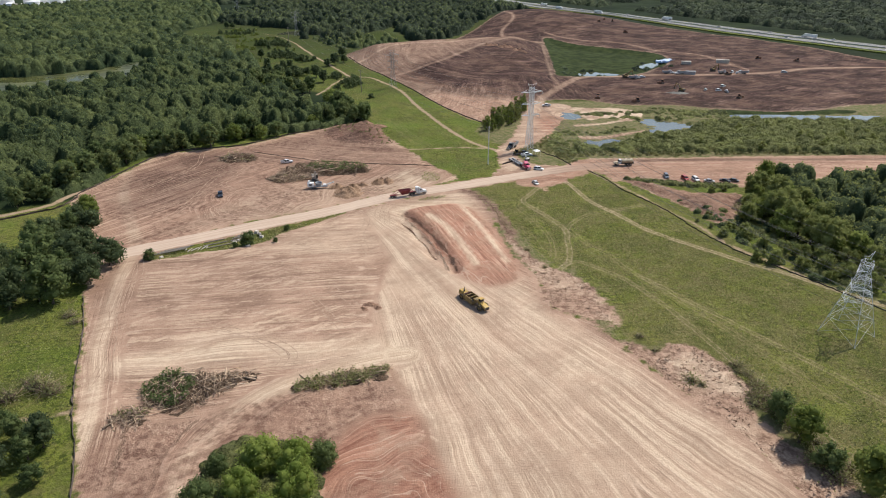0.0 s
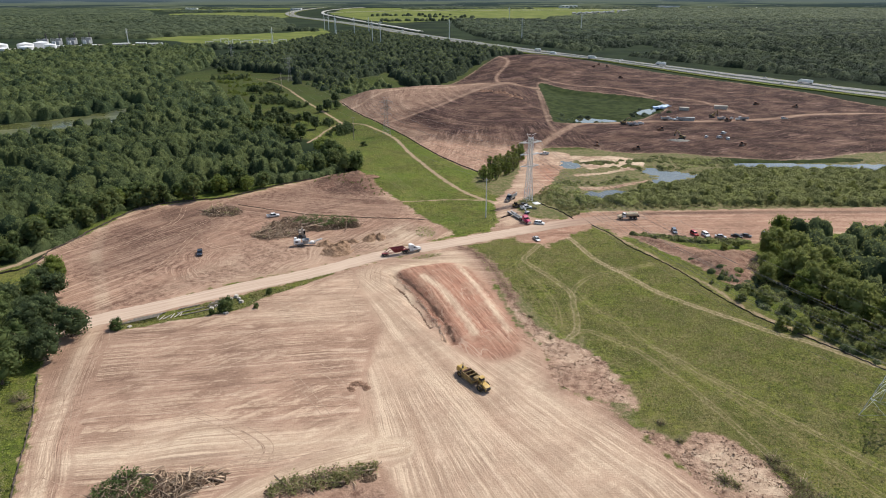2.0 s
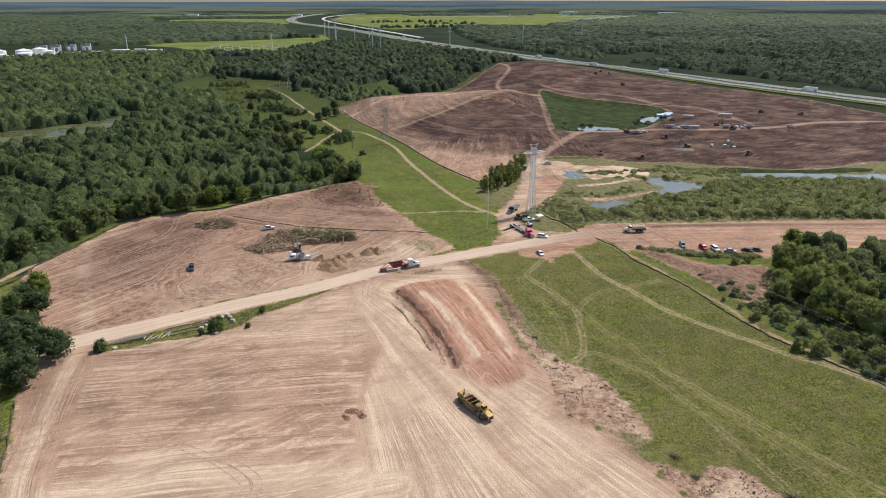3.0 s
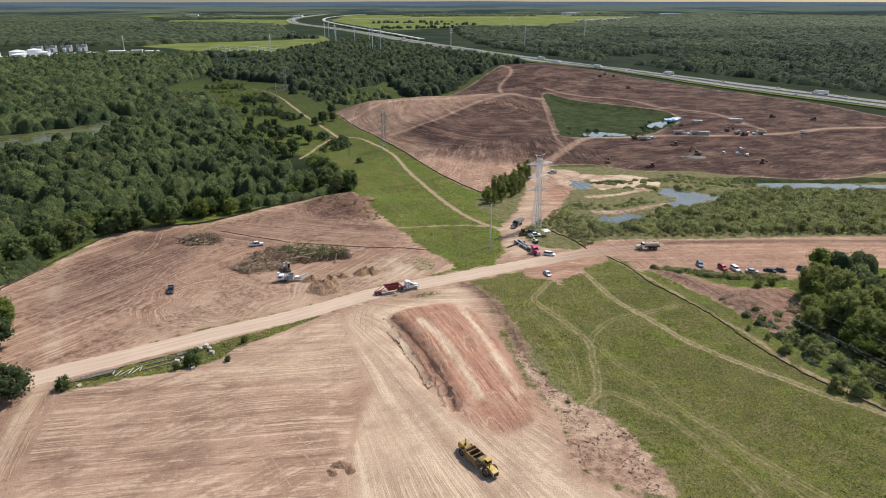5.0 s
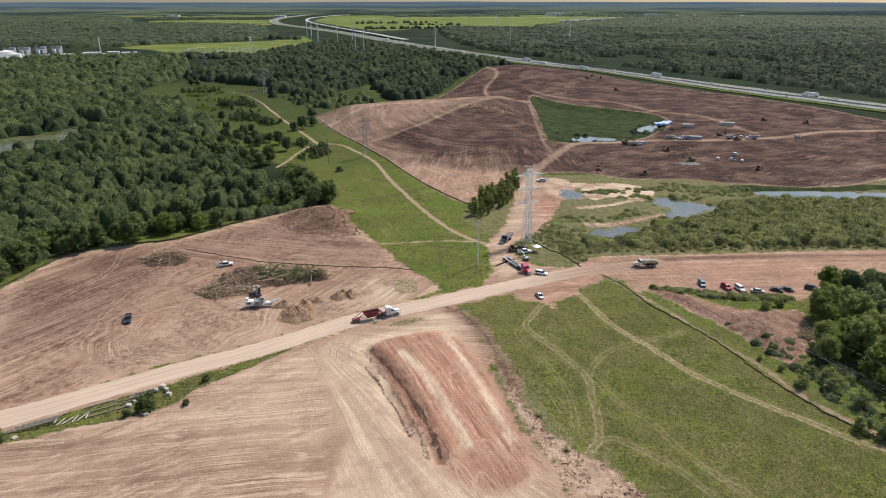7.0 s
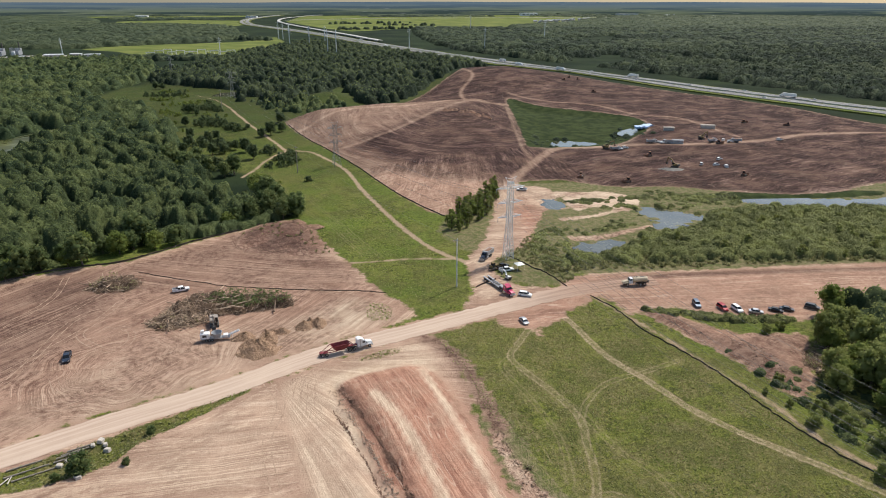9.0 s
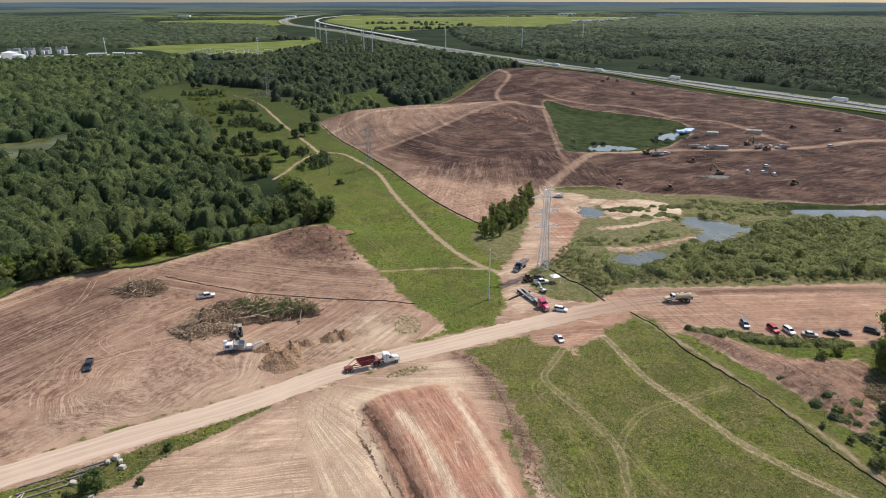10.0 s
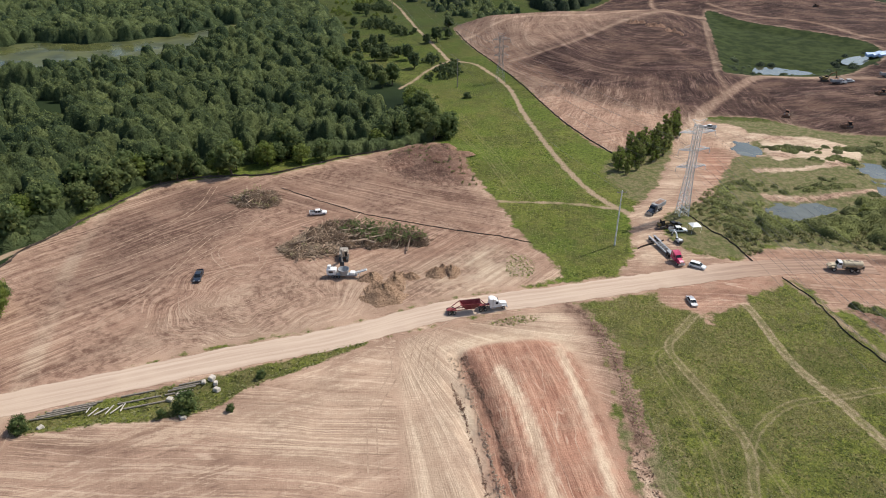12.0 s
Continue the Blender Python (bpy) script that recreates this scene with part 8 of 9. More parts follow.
def water_truck():
    root = thing("water_truck", "off-white water truck with a tan tank spraying the haul road", "truck")
    for s in (-1, 1):
        block(root, "chassis_rail", (9.6, 0.2, 0.32), (0, s * 0.5, 1.05), DARKSTEEL, 0.02)
        wheel(root, 3.3, s * 1.1, 0.68, 0.5)
        for x in (-1.7, -3.3):
            wheel(root, x, s * 1.1, 0.68, 0.6)
        block(root, "mudguard", (1.7, 0.6, 0.18), (3.3, s * 1.1, 1.5), TAN, 0.06)
        block(root, "side_window", (0.9, 0.05, 0.6), (2.0, s * 1.02, 2.55), GLASS, 0.01)
        block(root, "headlight", (0.1, 0.35, 0.25), (4.95, s * 0.7, 1.35), LAMP_CLEAR, 0.02)
        block(root, "spray_head", (0.35, 0.3, 0.3), (-5.0, s * 0.8, 0.95), DARKSTEEL, 0.05)
    part("hood", add_prism(bmesh.new(), [(2.6, 1.0), (2.6, 2.15), (4.2, 2.0), (4.9, 1.6), (4.95, 1.0)], -0.85, 0.85, -0.75, 0.75, 1.7), TAN, root)
    part("cab", add_prism(bmesh.new(), [(1.3, 1.1), (1.3, 3.05), (2.3, 3.05), (2.7, 2.15), (2.7, 1.1)], -1.05, 1.05, -0.95, 0.95, 2.4), WHITE, root)
    part("windshield", add_prism(bmesh.new(), [(2.34, 2.95), (2.40, 2.97), (2.72, 2.2), (2.66, 2.2)], -0.88, 0.88), GLASS, root)
    bm = bmesh.new()
    rows = []
    for x, k in ((-4.7, 0.55), (-4.45, 0.95), (-4.3, 1.0), (0.7, 1.0), (0.9, 0.95), (1.1, 0.55)):
        rows.append([bm.verts.new((x, math.cos(t) * 1.22 * k, 2.35 + math.sin(t) * 0.98 * k)) for t in np.arange(16) * math.pi / 8])
    for a, b in zip(rows[:-1], rows[1:]):
        for i in range(16):
            bm.faces.new((a[i], a[(i + 1) % 16], b[(i + 1) % 16], b[i]))
    bm.faces.new(rows[0]), bm.faces.new(rows[-1])
    part("tank", bm, TAN, root, "tan steel water tank")
    block(root, "hatch", (0.8, 0.8, 0.25), (-1.2, 0, 3.4), TAN, 0.08)
    block(root, "walkway", (4.2, 0.5, 0.08), (-1.8, 0, 3.33), DARKSTEEL, 0.01)
    for x in (-3.4, -1.7, 0.0):
        part("tank_band", add_rod(bmesh.new(), (x - 0.06, 0, 2.35), (x + 0.06, 0, 2.35), 1.12, 1.12, 16), TAN, root)
    block(root, "pump", (0.7, 1.2, 0.8), (-4.9, 0, 1.5), DARKSTEEL, 0.08)
    return root


def lowboy_truck():
    root = thing("lowboy_truck", "pink-red tractor truck with an empty grey lowboy trailer", "truck")
    tractor_unit(root, PINK, 5.0)
    for s in (-1, 1):
        block(root, "deck_beam", (9.5, 0.45, 0.35), (-3.2, s * 0.95, 0.85), GREY, 0.03)
        for x in (-6.2, -7.5, -8.8):
            wheel(root, x, s * 0.95, 0.48, 0.5)
        block(root, "rear_fender", (4.2, 0.7, 0.15), (-7.5, s * 0.95, 1.12), GREY, 0.03)
    block(root, "deck", (6.5, 1.6, 0.12), (-2.4, 0, 0.9), DARKSTEEL, 0.02)
    block(root, "gooseneck", (2.6, 1.4, 0.4), (2.4, 0, 1.35), GREY, 0.05)
    for i in range(5):
        block(root, "cross_member", (0.2, 2.3, 0.18), (-5.0 + i * 1.3, 0, 1.0), GREY, 0.02)
    return root


def dump_truck(colour, label):
    root = thing("dump_truck", label, "truck", "trucks on the north road")
    tractor_unit(root, COLOURS[colour], 1.2, sleeper=False)
    bm = add_prism(bmesh.new(), [(-4.6, 1.3), (-4.8, 2.9), (1.1, 2.9), (1.1, 3.1), (1.9, 3.1), (0.9, 1.3)], -1.2, 1.2)
    part("dump_body", bm, GREY, root)
    block(root, "load", (5.2, 2.1, 0.3), (-1.9, 0, 2.95), SPOIL, 0.1, 0.7)
    return root


def motor_scraper():
    root = thing("motor_scraper", "worn yellow twin-engined motor scraper crossing the soil", "scraper")
    for s in (-1, 1):
        wheel(root, 5.0, s * 1.35, 1.05, 0.95, OLD_YELLOW, 18)
        wheel(root, -4.6, s * 1.35, 1.05, 0.95, OLD_YELLOW, 18)
        part("bowl_side", add_prism(bmesh.new(), [(-3.5, 0.7), (-3.6, 2.7), (1.2, 2.5), (1.8, 0.9), (1.3, 0.5)], s * 1.62 - 0.08, s * 1.62 + 0.08), OLD_YELLOW, root)
        part("draft_arm", add_rod(bmesh.new(), (2.9, s * 1.2, 2.2), (-0.8, s * 1.75, 1.3), 0.22, 0.18, 8), OLD_YELLOW, root)
        part("hoist_cylinder", add_rod(bmesh.new(), (2.7, s * 0.55, 3.1), (1.2, s * 0.9, 1.6), 0.13, 0.10, 8), RIM, root)
        part("guard_rail", add_rod(bmesh.new(), (-6.8, s * 1.0, 3.1), (-4.6, s * 1.0, 3.1), 0.05, None, 5), YELLOW, root)
        block(root, "headlight", (0.1, 0.3, 0.25), (7.45, s * 0.75, 1.7), LAMP_CLEAR, 0.03)
    part("tractor_hood", add_prism(bmesh.new(), [(4.4, 1.0), (4.4, 2.35), (6.4, 2.3), (7.4, 2.0), (7.45, 0.9)], -0.95, 0.95, -0.85, 0.85, 1.6), YELLOW, root)
    block(root, "grille", (0.08, 1.5, 1.0), (7.45, 0, 1.4), DARKSTEEL, 0.02)
    block(root, "tractor_frame", (3.8, 1.9, 0.8), (5.3, 0, 1.05), DARKSTEEL, 0.08)
    block(root, "cab_floor", (1.5, 1.5, 0.9), (3.9, 0.3, 2.2), YELLOW, 0.06)
    block(root, "cab_glass", (1.25, 1.35, 1.0), (3.9, 0.3, 3.1), GLASS, 0.04, 0.9)
    block(root, "cab_roof", (1.5, 1.6, 0.14), (3.9, 0.3, 3.67), YELLOW, 0.04)
    part("hitch", add_rod(bmesh.new(), (3.0, 0, 0.8), (3.0, 0, 2.7), 0.42, 0.36, 12), OLD_YELLOW, root)
    part("gooseneck", add_prism(bmesh.new(), [(3.2, 2.4), (2.9, 3.0), (1.4, 2.9), (0.9, 2.5), (1.5, 2.3)], -1.1, 1.1), OLD_YELLOW, root)
    block(root, "bowl_floor", (4.8, 3.1, 0.2), (-1.0, 0, 0.6), DARKSTEEL, 0.03)
    part("ejector", add_prism(bmesh.new(), [(-3.3, 0.7), (-3.5, 2.75), (-3.2, 2.75), (-2.9, 0.7)], -1.5, 1.5), RUST, root)
    part("apron", add_prism(bmesh.new(), [(1.3, 0.6), (1.9, 1.1), (1.8, 2.0), (1.55, 2.0), (1.5, 1.1)], -1.5, 1.5), OLD_YELLOW, root)
    for x in (-2.2, -0.4):
        part("bowl_brace", add_rod(bmesh.new(), (x, -1.6, 2.5), (x, 1.6, 2.5), 0.16, None, 6), OLD_YELLOW, root)
    block(root, "rear_frame", (3.2, 1.7, 0.8), (-5.2, 0, 1.2), DARKSTEEL, 0.08)
    part("rear_engine", add_prism(bmesh.new(), [(-7.0, 1.2), (-7.0, 2.5), (-6.6, 2.7), (-4.4, 2.75), (-4.0, 2.4), (-4.0, 1.2)], -0.9, 0.9), YELLOW, root)
    part("exhaust_stack", add_rod(bmesh.new(), (-5.4, 0.3, 2.7), (-5.4, 0.3, 3.9), 0.12, 0.1, 8), DARKSTEEL, root)
    part("exhaust_stack", add_rod(bmesh.new(), (5.4, -0.5, 2.3), (5.4, -0.5, 3.6), 0.12, 0.1, 8), DARKSTEEL, root)
    part("air_cleaner", add_rod(bmesh.new(), (-4.7, -0.3, 2.7), (-4.7, -0.3, 3.4), 0.28, 0.28, 10), DARKSTEEL, root)
    block(root, "push_block", (0.5, 1.4, 0.9), (-7.3, 0, 1.2), OLD_YELLOW, 0.08)
    return root


def track_frame(root, s, length, r, w, off):
    bm = bmesh.new()
    n = 8
    pts = [(length / 2 + math.cos(t) * r, r + math.sin(t) * r) for t in np.linspace(-math.pi / 2, math.pi / 2, n)] + \
          [(-length / 2 - math.cos(t) * r, r - math.sin(t) * r) for t in np.linspace(-math.pi / 2, math.pi / 2, n)]
    add_prism(bm, pts, s * off - w / 2, s * off + w / 2)
    part("track", bm, DARKSTEEL, root)


def excavator(paint, label, reach=0.0):
    root = thing("excavator", label, "excavator", "excavators on the site")
    for s in (-1, 1):
        track_frame(root, s, 3.2, 0.45, 0.6, 1.15)
    block(root, "car_body", (2.4, 1.7, 0.5), (0, 0, 0.9), DARKSTEEL, 0.05)
    part("turntable", add_rod(bmesh.new(), (0, 0, 1.05), (0, 0, 1.3), 0.8, 0.8, 14), DARKSTEEL, root)
    block(root, "house", (3.6, 2.7, 1.0), (-0.7, 0, 1.85), paint, 0.12)
    block(root, "engine_cover", (1.6, 2.5, 0.6), (-1.6, 0, 2.6), paint, 0.15)
    block(root, "counterweight", (0.8, 2.7, 1.2), (-2.6, 0, 1.9), DARKSTEEL, 0.2)
    block(root, "cab", (1.5, 1.0, 1.6), (0.6, 0.8, 2.5), GLASS, 0.08)
    block(root, "cab_roof", (1.55, 1.05, 0.12), (0.6, 0.8, 3.32), paint, 0.04)
    part("boom", add_prism(bmesh.new(), [(0.8, 1.9), (2.6, 5.0), (5.4, 5.6), (5.5, 5.2), (3.0, 4.4), (1.4, 1.8)], -0.28, 0.28), paint, root)
    part("stick", add_prism(bmesh.new(), [(5.0, 6.1), (5.6, 5.9), (6.6, 2.6), (6.2, 2.5)], -0.2, 0.2), paint, root)
    part("boom_cylinder", add_rod(bmesh.new(), (1.4, 0.4, 1.7), (2.9, 0.4, 4.3), 0.12, 0.09, 8), RIM, root)
    part("grapple", add_prism(bmesh.new(), [(6.2, 2.6), (6.7, 2.5), (6.9, 1.6), (6.2, 1.0), (5.7, 1.3), (6.0, 1.9)], -0.6, 0.6), DARKSTEEL, root)
    return root


def bulldozer(paint, label):
    root = thing("bulldozer", label, "bulldozer", "machines on the far earthworks")
    for s in (-1, 1):
        track_frame(root, s, 2.6, 0.5, 0.55, 1.0)
        part("push_arm", add_rod(bmesh.new(), (-0.3, s * 1.4, 0.6), (2.6, s * 1.4, 0.7), 0.12, None, 6), paint, root)
    part("hood", add_prism(bmesh.new(), [(0.2, 0.8), (0.2, 2.0), (1.9, 1.9), (2.0, 0.8)], -0.6, 0.6), paint, root)
    block(root, "cab", (1.3, 1.4, 1.5), (-0.5, 0, 2.2), GLASS, 0.06, 0.92)
    block(root, "cab_roof", (1.5, 1.6, 0.14), (-0.5, 0, 3.0), paint, 0.04)
    block(root, "fuel_tank", (0.7, 1.6, 0.9), (-1.6, 0, 1.5), paint, 0.1)
    part("blade", add_prism(bmesh.new(), [(2.6, 0.1), (2.85, 0.7), (2.7, 1.4), (2.55, 1.4), (2.6, 0.7), (2.45, 0.1)], -1.9, 1.9), paint, root)
    part("ripper", add_rod(bmesh.new(), (-2.1, 0, 1.2), (-2.8, 0, 0.2), 0.12, 0.08, 6), DARKSTEEL, root)
    return root


def tub_grinder():
    root = thing("tub_grinder", "white wood grinder with a grey tub and a conveyor", "grinder")
    block(root, "chassis", (10.5, 1.9, 0.45), (0.2, 0, 1.1), GREY, 0.04)
    block(root, "engine_housing", (3.4, 2.5, 2.2), (-3.8, 0, 2.4), WHITE, 0.12)
    block(root, "vent_panel", (1.6, 2.54, 0.9), (-3.9, 0, 2.5), DARKSTEEL, 0.02)
    block(root, "operator_cab", (1.2, 1.3, 1.2), (-4.6, 0, 4.05), WHITE, 0.08)
    block(root, "cab_window", (1.22, 1.05, 0.55), (-4.6, 0, 4.15), GLASS, 0.02)
    bm = bmesh.new()
    n = 20
    rows = [[bm.verts.new((0.6 + math.cos(t) * r, math.sin(t) * r, z)) for t in np.arange(n) * 2 * math.pi / n] for r, z in ((1.4, 1.3), (1.9, 3.0), (2.1, 3.4), (1.95, 3.4), (1.75, 3.0), (1.25, 1.6))]
    for a, b in zip(rows[:-1], rows[1:]):
        for i in range(n):
            bm.faces.new((a[i], a[(i + 1) % n], b[(i + 1) % n], b[i]))
    bm.faces.new(rows[-1])
    part("tub", bm, GREY, root, "grey steel tub, worn and dusty")
    block(root, "hitch_box", (1.7, 2.0, 0.9), (3.8, 0, 1.8), WHITE, 0.1)
    part("conveyor", add_prism(bmesh.new(), [(3.2, 1.0), (3.1, 1.3), (9.0, 3.4), (9.2, 3.1)], -0.45, 0.45), STEEL, root)
    for s in (-1, 1):
        part("conveyor_rail", add_rod(bmesh.new(), (3.6, s * 0.5, 1.6), (9.0, s * 0.5, 3.6), 0.06, None, 4), STEEL, root)
        part("conveyor_leg", add_rod(bmesh.new(), (6.0, s * 0.5, 0), (6.6, s * 0.4, 2.3), 0.06, None, 4), STEEL, root)
        for x in (-3.4, -2.3, -1.2):
            wheel(root, x, s * 0.95, 0.5, 0.5)
    return root


def stand(ob, x, y, turn, dz=0.0):
    """Sets a vehicle down with its nose turned by degrees from +x, tilted as the ground is."""
    c, s = math.cos(radians(turn)), math.sin(radians(turn))
    fore, aft = ground_z(x + 2 * c, y + 2 * s), ground_z(x - 2 * c, y - 2 * s)
    ob.matrix_basis = pose(x, y, (fore + aft) / 2 + dz, 0, -math.degrees(math.atan2(fore - aft, 4.0)), turn)
    return ob


stand(hopper_trailer_truck(), -15.0, 267.8, 22.5, 0.20)
stand(water_truck(), 89.0, 310.0, 184, 0.10)
stand(lowboy_truck(), 38.2, 311.0, -66, 0.05)
stand(motor_scraper(), 9.2, 174.0, -55, -0.05).scale = (0.9, 0.9, 0.9)
stand(dump_truck("dark blue", "dark blue dump truck with a grey body on the dusty road"), 37.5, 341.5, 238, 0.05)
stand(tub_grinder(), -56.0, 277.0, 8).scale = (0.8, 0.8, 0.8)
stand(excavator(DUST_GREY, "dusty grey excavator with a log grapple behind the wood grinder"), -59.0, 287.0, 285)

stand(make_pickup("white", "white pickup truck parked by the brush heaps", "pickups on the site", COLOURS["black"]), -78.4, 316.0, 22)
stand(make_pickup("dark blue", "dark blue pickup truck alone on the cleared soil", "pickups on the site"), -97.2, 268.6, 288)
stand(make_car("silver", "silver saloon car parked beside the haul road", group="cars by the junction"), 42.3, 283.0, 285)
stand(make_car("white", "white estate car parked at the junction", kind="suv", group="cars by the junction"), 46.5, 303.4, 335)
LOT = "cars parked in the dirt lot"
for colour, kind, x, y, turn in (("blue-grey", "suv", 104.6, 291.5, 265), ("red", "suv", 112.2, 288.0, 280), ("white", "suv", 116.6, 286.5, 280), ("silver", "sedan", 122.2, 284.4, 340),
                                 ("black", "sedan", 129.7, 285.4, 330), ("dark grey", "sedan", 134.0, 286.0, 335), ("dark grey", "suv", 143.6, 286.8, 320), ("white", "sedan", 152.0, 288.5, 320), ("silver", "suv", 158.0, 289.5, 320)):
    word = "estate car" if kind == "suv" else "saloon car"
    stand(make_car(colour, f"{colour} {word} parked on the bare dirt lot", kind=kind, group=LOT), x, y, turn)
stand(make_pickup("white", "white pickup truck parked under the pylon", "pickups by the pylon"), 43.3, 326.5, 12)
stand(make_pickup("black", "black pickup truck parked under the pylon", "pickups by the pylon"), 42.2, 330.0, 30)
stand(make_pickup("white", "white pickup truck on the north road", "pickups by the pylon"), 70.0, 440.0, 160)
stand(bulldozer(OLD_YELLOW, "small yellow loader parked beside the pickups"), 38.8, 328.8, 30)


def canopy_tent():
    root = thing("canopy_tent", "white square canopy tent on thin steel legs", "tent")
    bm = add_box(bmesh.new(), (3.4, 3.4, 0.6), (0, 0, 2.6), 0.05, 0.35)
    part("canopy", bm, WHITE, root)
    for sx in (-1, 1):
        for sy in (-1, 1):
            part("leg", add_rod(bmesh.new(), (sx * 1.6, sy * 1.6, 0), (sx * 1.6, sy * 1.6, 2.35), 0.04, None, 6), STEEL, root)
    return root


stand(canopy_tent(), 48.6, 328.0, 20)
stand(excavator(WHITE, "white mini excavator behind the lowboy trailer"), 42.6, 318.6, 120).scale = (0.55, 0.55, 0.55)

# far earthworks
far_dozer = bulldozer(RUST, "dusty red-brown bulldozer on the far earthworks")
stand(far_dozer, 172.0, 520.0, 200)
for x, y, t in ((330, 625, 160), (210, 464, 40), (221, 827, 20), (217, 923, 90), (226, 915, 60), (111, 469, 250), (238, 556, 10), (205, 900, 120), (300, 640, 20), (135, 455, 200)):
    stand(copy_thing(far_dozer, pose(0, 0, 0)), x, y, t)
far_exc = excavator(OLD_YELLOW, "yellow excavator beside the stone heap on the far earthworks")
stand(far_exc, 176, 486, 120)
stand(copy_thing(far_exc, pose(0, 0, 0)), 232, 572, 30)
stand(copy_thing(far_exc, pose(0, 0, 0)), 150, 545, 10)
far_truck = dump_truck("white", "white dump truck standing on the far earthworks")
stand(far_truck, 156.0, 541.0, 20)
for x, y, t in ((252, 560, 170), (236, 562, 30), (190, 562, 5), (200, 560, 185)):
    stand(copy_thing(far_truck, pose(0, 0, 0)), x, y, t)
far_car = make_car("white", "white car standing on the far earthworks", kind="suv", group="cars on the far earthworks")
stand(far_car, 215.5, 508.0, 30)
for x, y, t in ((210, 487, 80), (206, 492, 20), (164, 546, 10), (246, 566, 50), (290, 566, 0), (197, 494, 60)):
    stand(copy_thing(far_car, pose(0, 0, 0)), x, y, t)
for x, y, s, m, label in ((258, 618, (11, 3, 2.8), PALESTONE, "long pale site office trailer"), (222, 611, (8, 3, 2.6), PALESTONE, "pale storage container beside the pond"), (206, 560, (12, 3, 2.6), GREY, "grey storage container beside the road")):
    box_building(x, y, s, m, m, label, "container", "cabins on the far earthworks", 170)


def tarpaulin():
    bm = bmesh.new()
    rng = np.random.default_rng(3)
    nx, ny = 12, 8
    vs = [[bm.verts.new((i * 1.7, j * 1.0, 1.6 + 0.5 * math.sin(i * 0.9 + j) + rng.uniform(-0.2, 0.2))) for i in range(nx)] for j in range(ny)]
    for j in range(ny - 1):
        for i in range(nx - 1):
            bm.faces.new((vs[j][i], vs[j][i + 1], vs[j + 1][i + 1], vs[j + 1][i]))
    low = bmesh.ops.extrude_face_region(bm, geom=bm.faces[:])
    for v in (g for g in low["geom"] if isinstance(g, bmesh.types.BMVert)):
        v.co.z -= 1.6
    ob = part("tarpaulin", bm, BLUE_TARP, None)
    return tagged(ob, "crumpled blue tarpaulin over a heap beside the pond", "tarpaulin")


tarp = tarpaulin()
tarp.matrix_basis = pose(203, 622, ground_z(212, 628) - 0.3, 0, 0, 35)


def traffic(name, label, length, tall, paint, cab):
    root = thing(name, label, "truck" if length > 6 else "car", "traffic on the highway")
    if length > 6:
        block(root, "box", (length - 3.2, 2.5, tall - 1.1), (-1.6, 0, tall / 2 + 0.55), paint, 0.05)
        part("cab", add_prism(bmesh.new(), [(length / 2 - 3.0, 0.6), (length / 2 - 3.0, 2.9), (length / 2 - 1.9, 2.9), (length / 2 - 1.4, 1.9), (length / 2, 1.7), (length / 2, 0.6)], -1.15, 1.15), cab, root)
        for s in (-1, 1):
            for x in (length / 2 - 1.0, length / 2 - 4.2, -length / 2 + 1.2, -length / 2 + 2.5):
                wheel(root, x, s * 1.0, 0.5, 0.4)
    return root


lorry = traffic("lorry", "long white lorry on the highway", 17.5, 4.0, WHITE, WHITE)
hd = beside(HWY, 12.5)
hs = beside(HWY, -12.5)


def on_highway(ob, line, k, flip, o=0.0):
    i = int(k)
    d = line[i + 1] - line[i]
    q = line[i] + d * (k - i)
    n = np.array([-d[1], d[0]]) / np.hypot(*d)
    q = q + n * o
    ob.matrix_basis = pose(q[0], q[1], ground_z(q[0], q[1]) + 2.1, 0, 0, math.degrees(math.atan2(d[1], d[0])) + (180 if flip else 0))


on_highway(lorry, hs, 41.5, False, -3)
for line, k, flip, o in ((hd, 46.2, True, 2), (hd, 50.3, True, -3), (hs, 53.1, False, 3), (hs, 27.4, False, 2), (hd, 66.0, True, 2), (hs, 72.0, False, 2)):
    on_highway(copy_thing(lorry, pose(0, 0, 0)), line, k, flip, o)
hw_car = make_car("white", "white car driving on the highway", group="traffic on the highway")
on_highway(hw_car, hd, 44.0, True, -3)
for line, k, flip, o in ((hd, 47.6, True, 3), (hs, 44.8, False, 0), (hs, 49.0, False, 3), (hd, 40.0, True, 0), (hs, 32.0, False, -3), (hd, 28.5, True, 3), (hs, 24.0, False, 0), (hd, 55.5, True, -2), (hs, 58.0, False, 2), (hd, 61.0, True, 2), (hs, 36.5, False, 3)):
    on_highway(copy_thing(hw_car, pose(0, 0, 0)), line, k, flip, o)


# ---- heaps, brush and debris ----
RUBBLE = soil_pile_material("rubble", (0.09, 0.09, 0.08), (0.34, 0.33, 0.30))


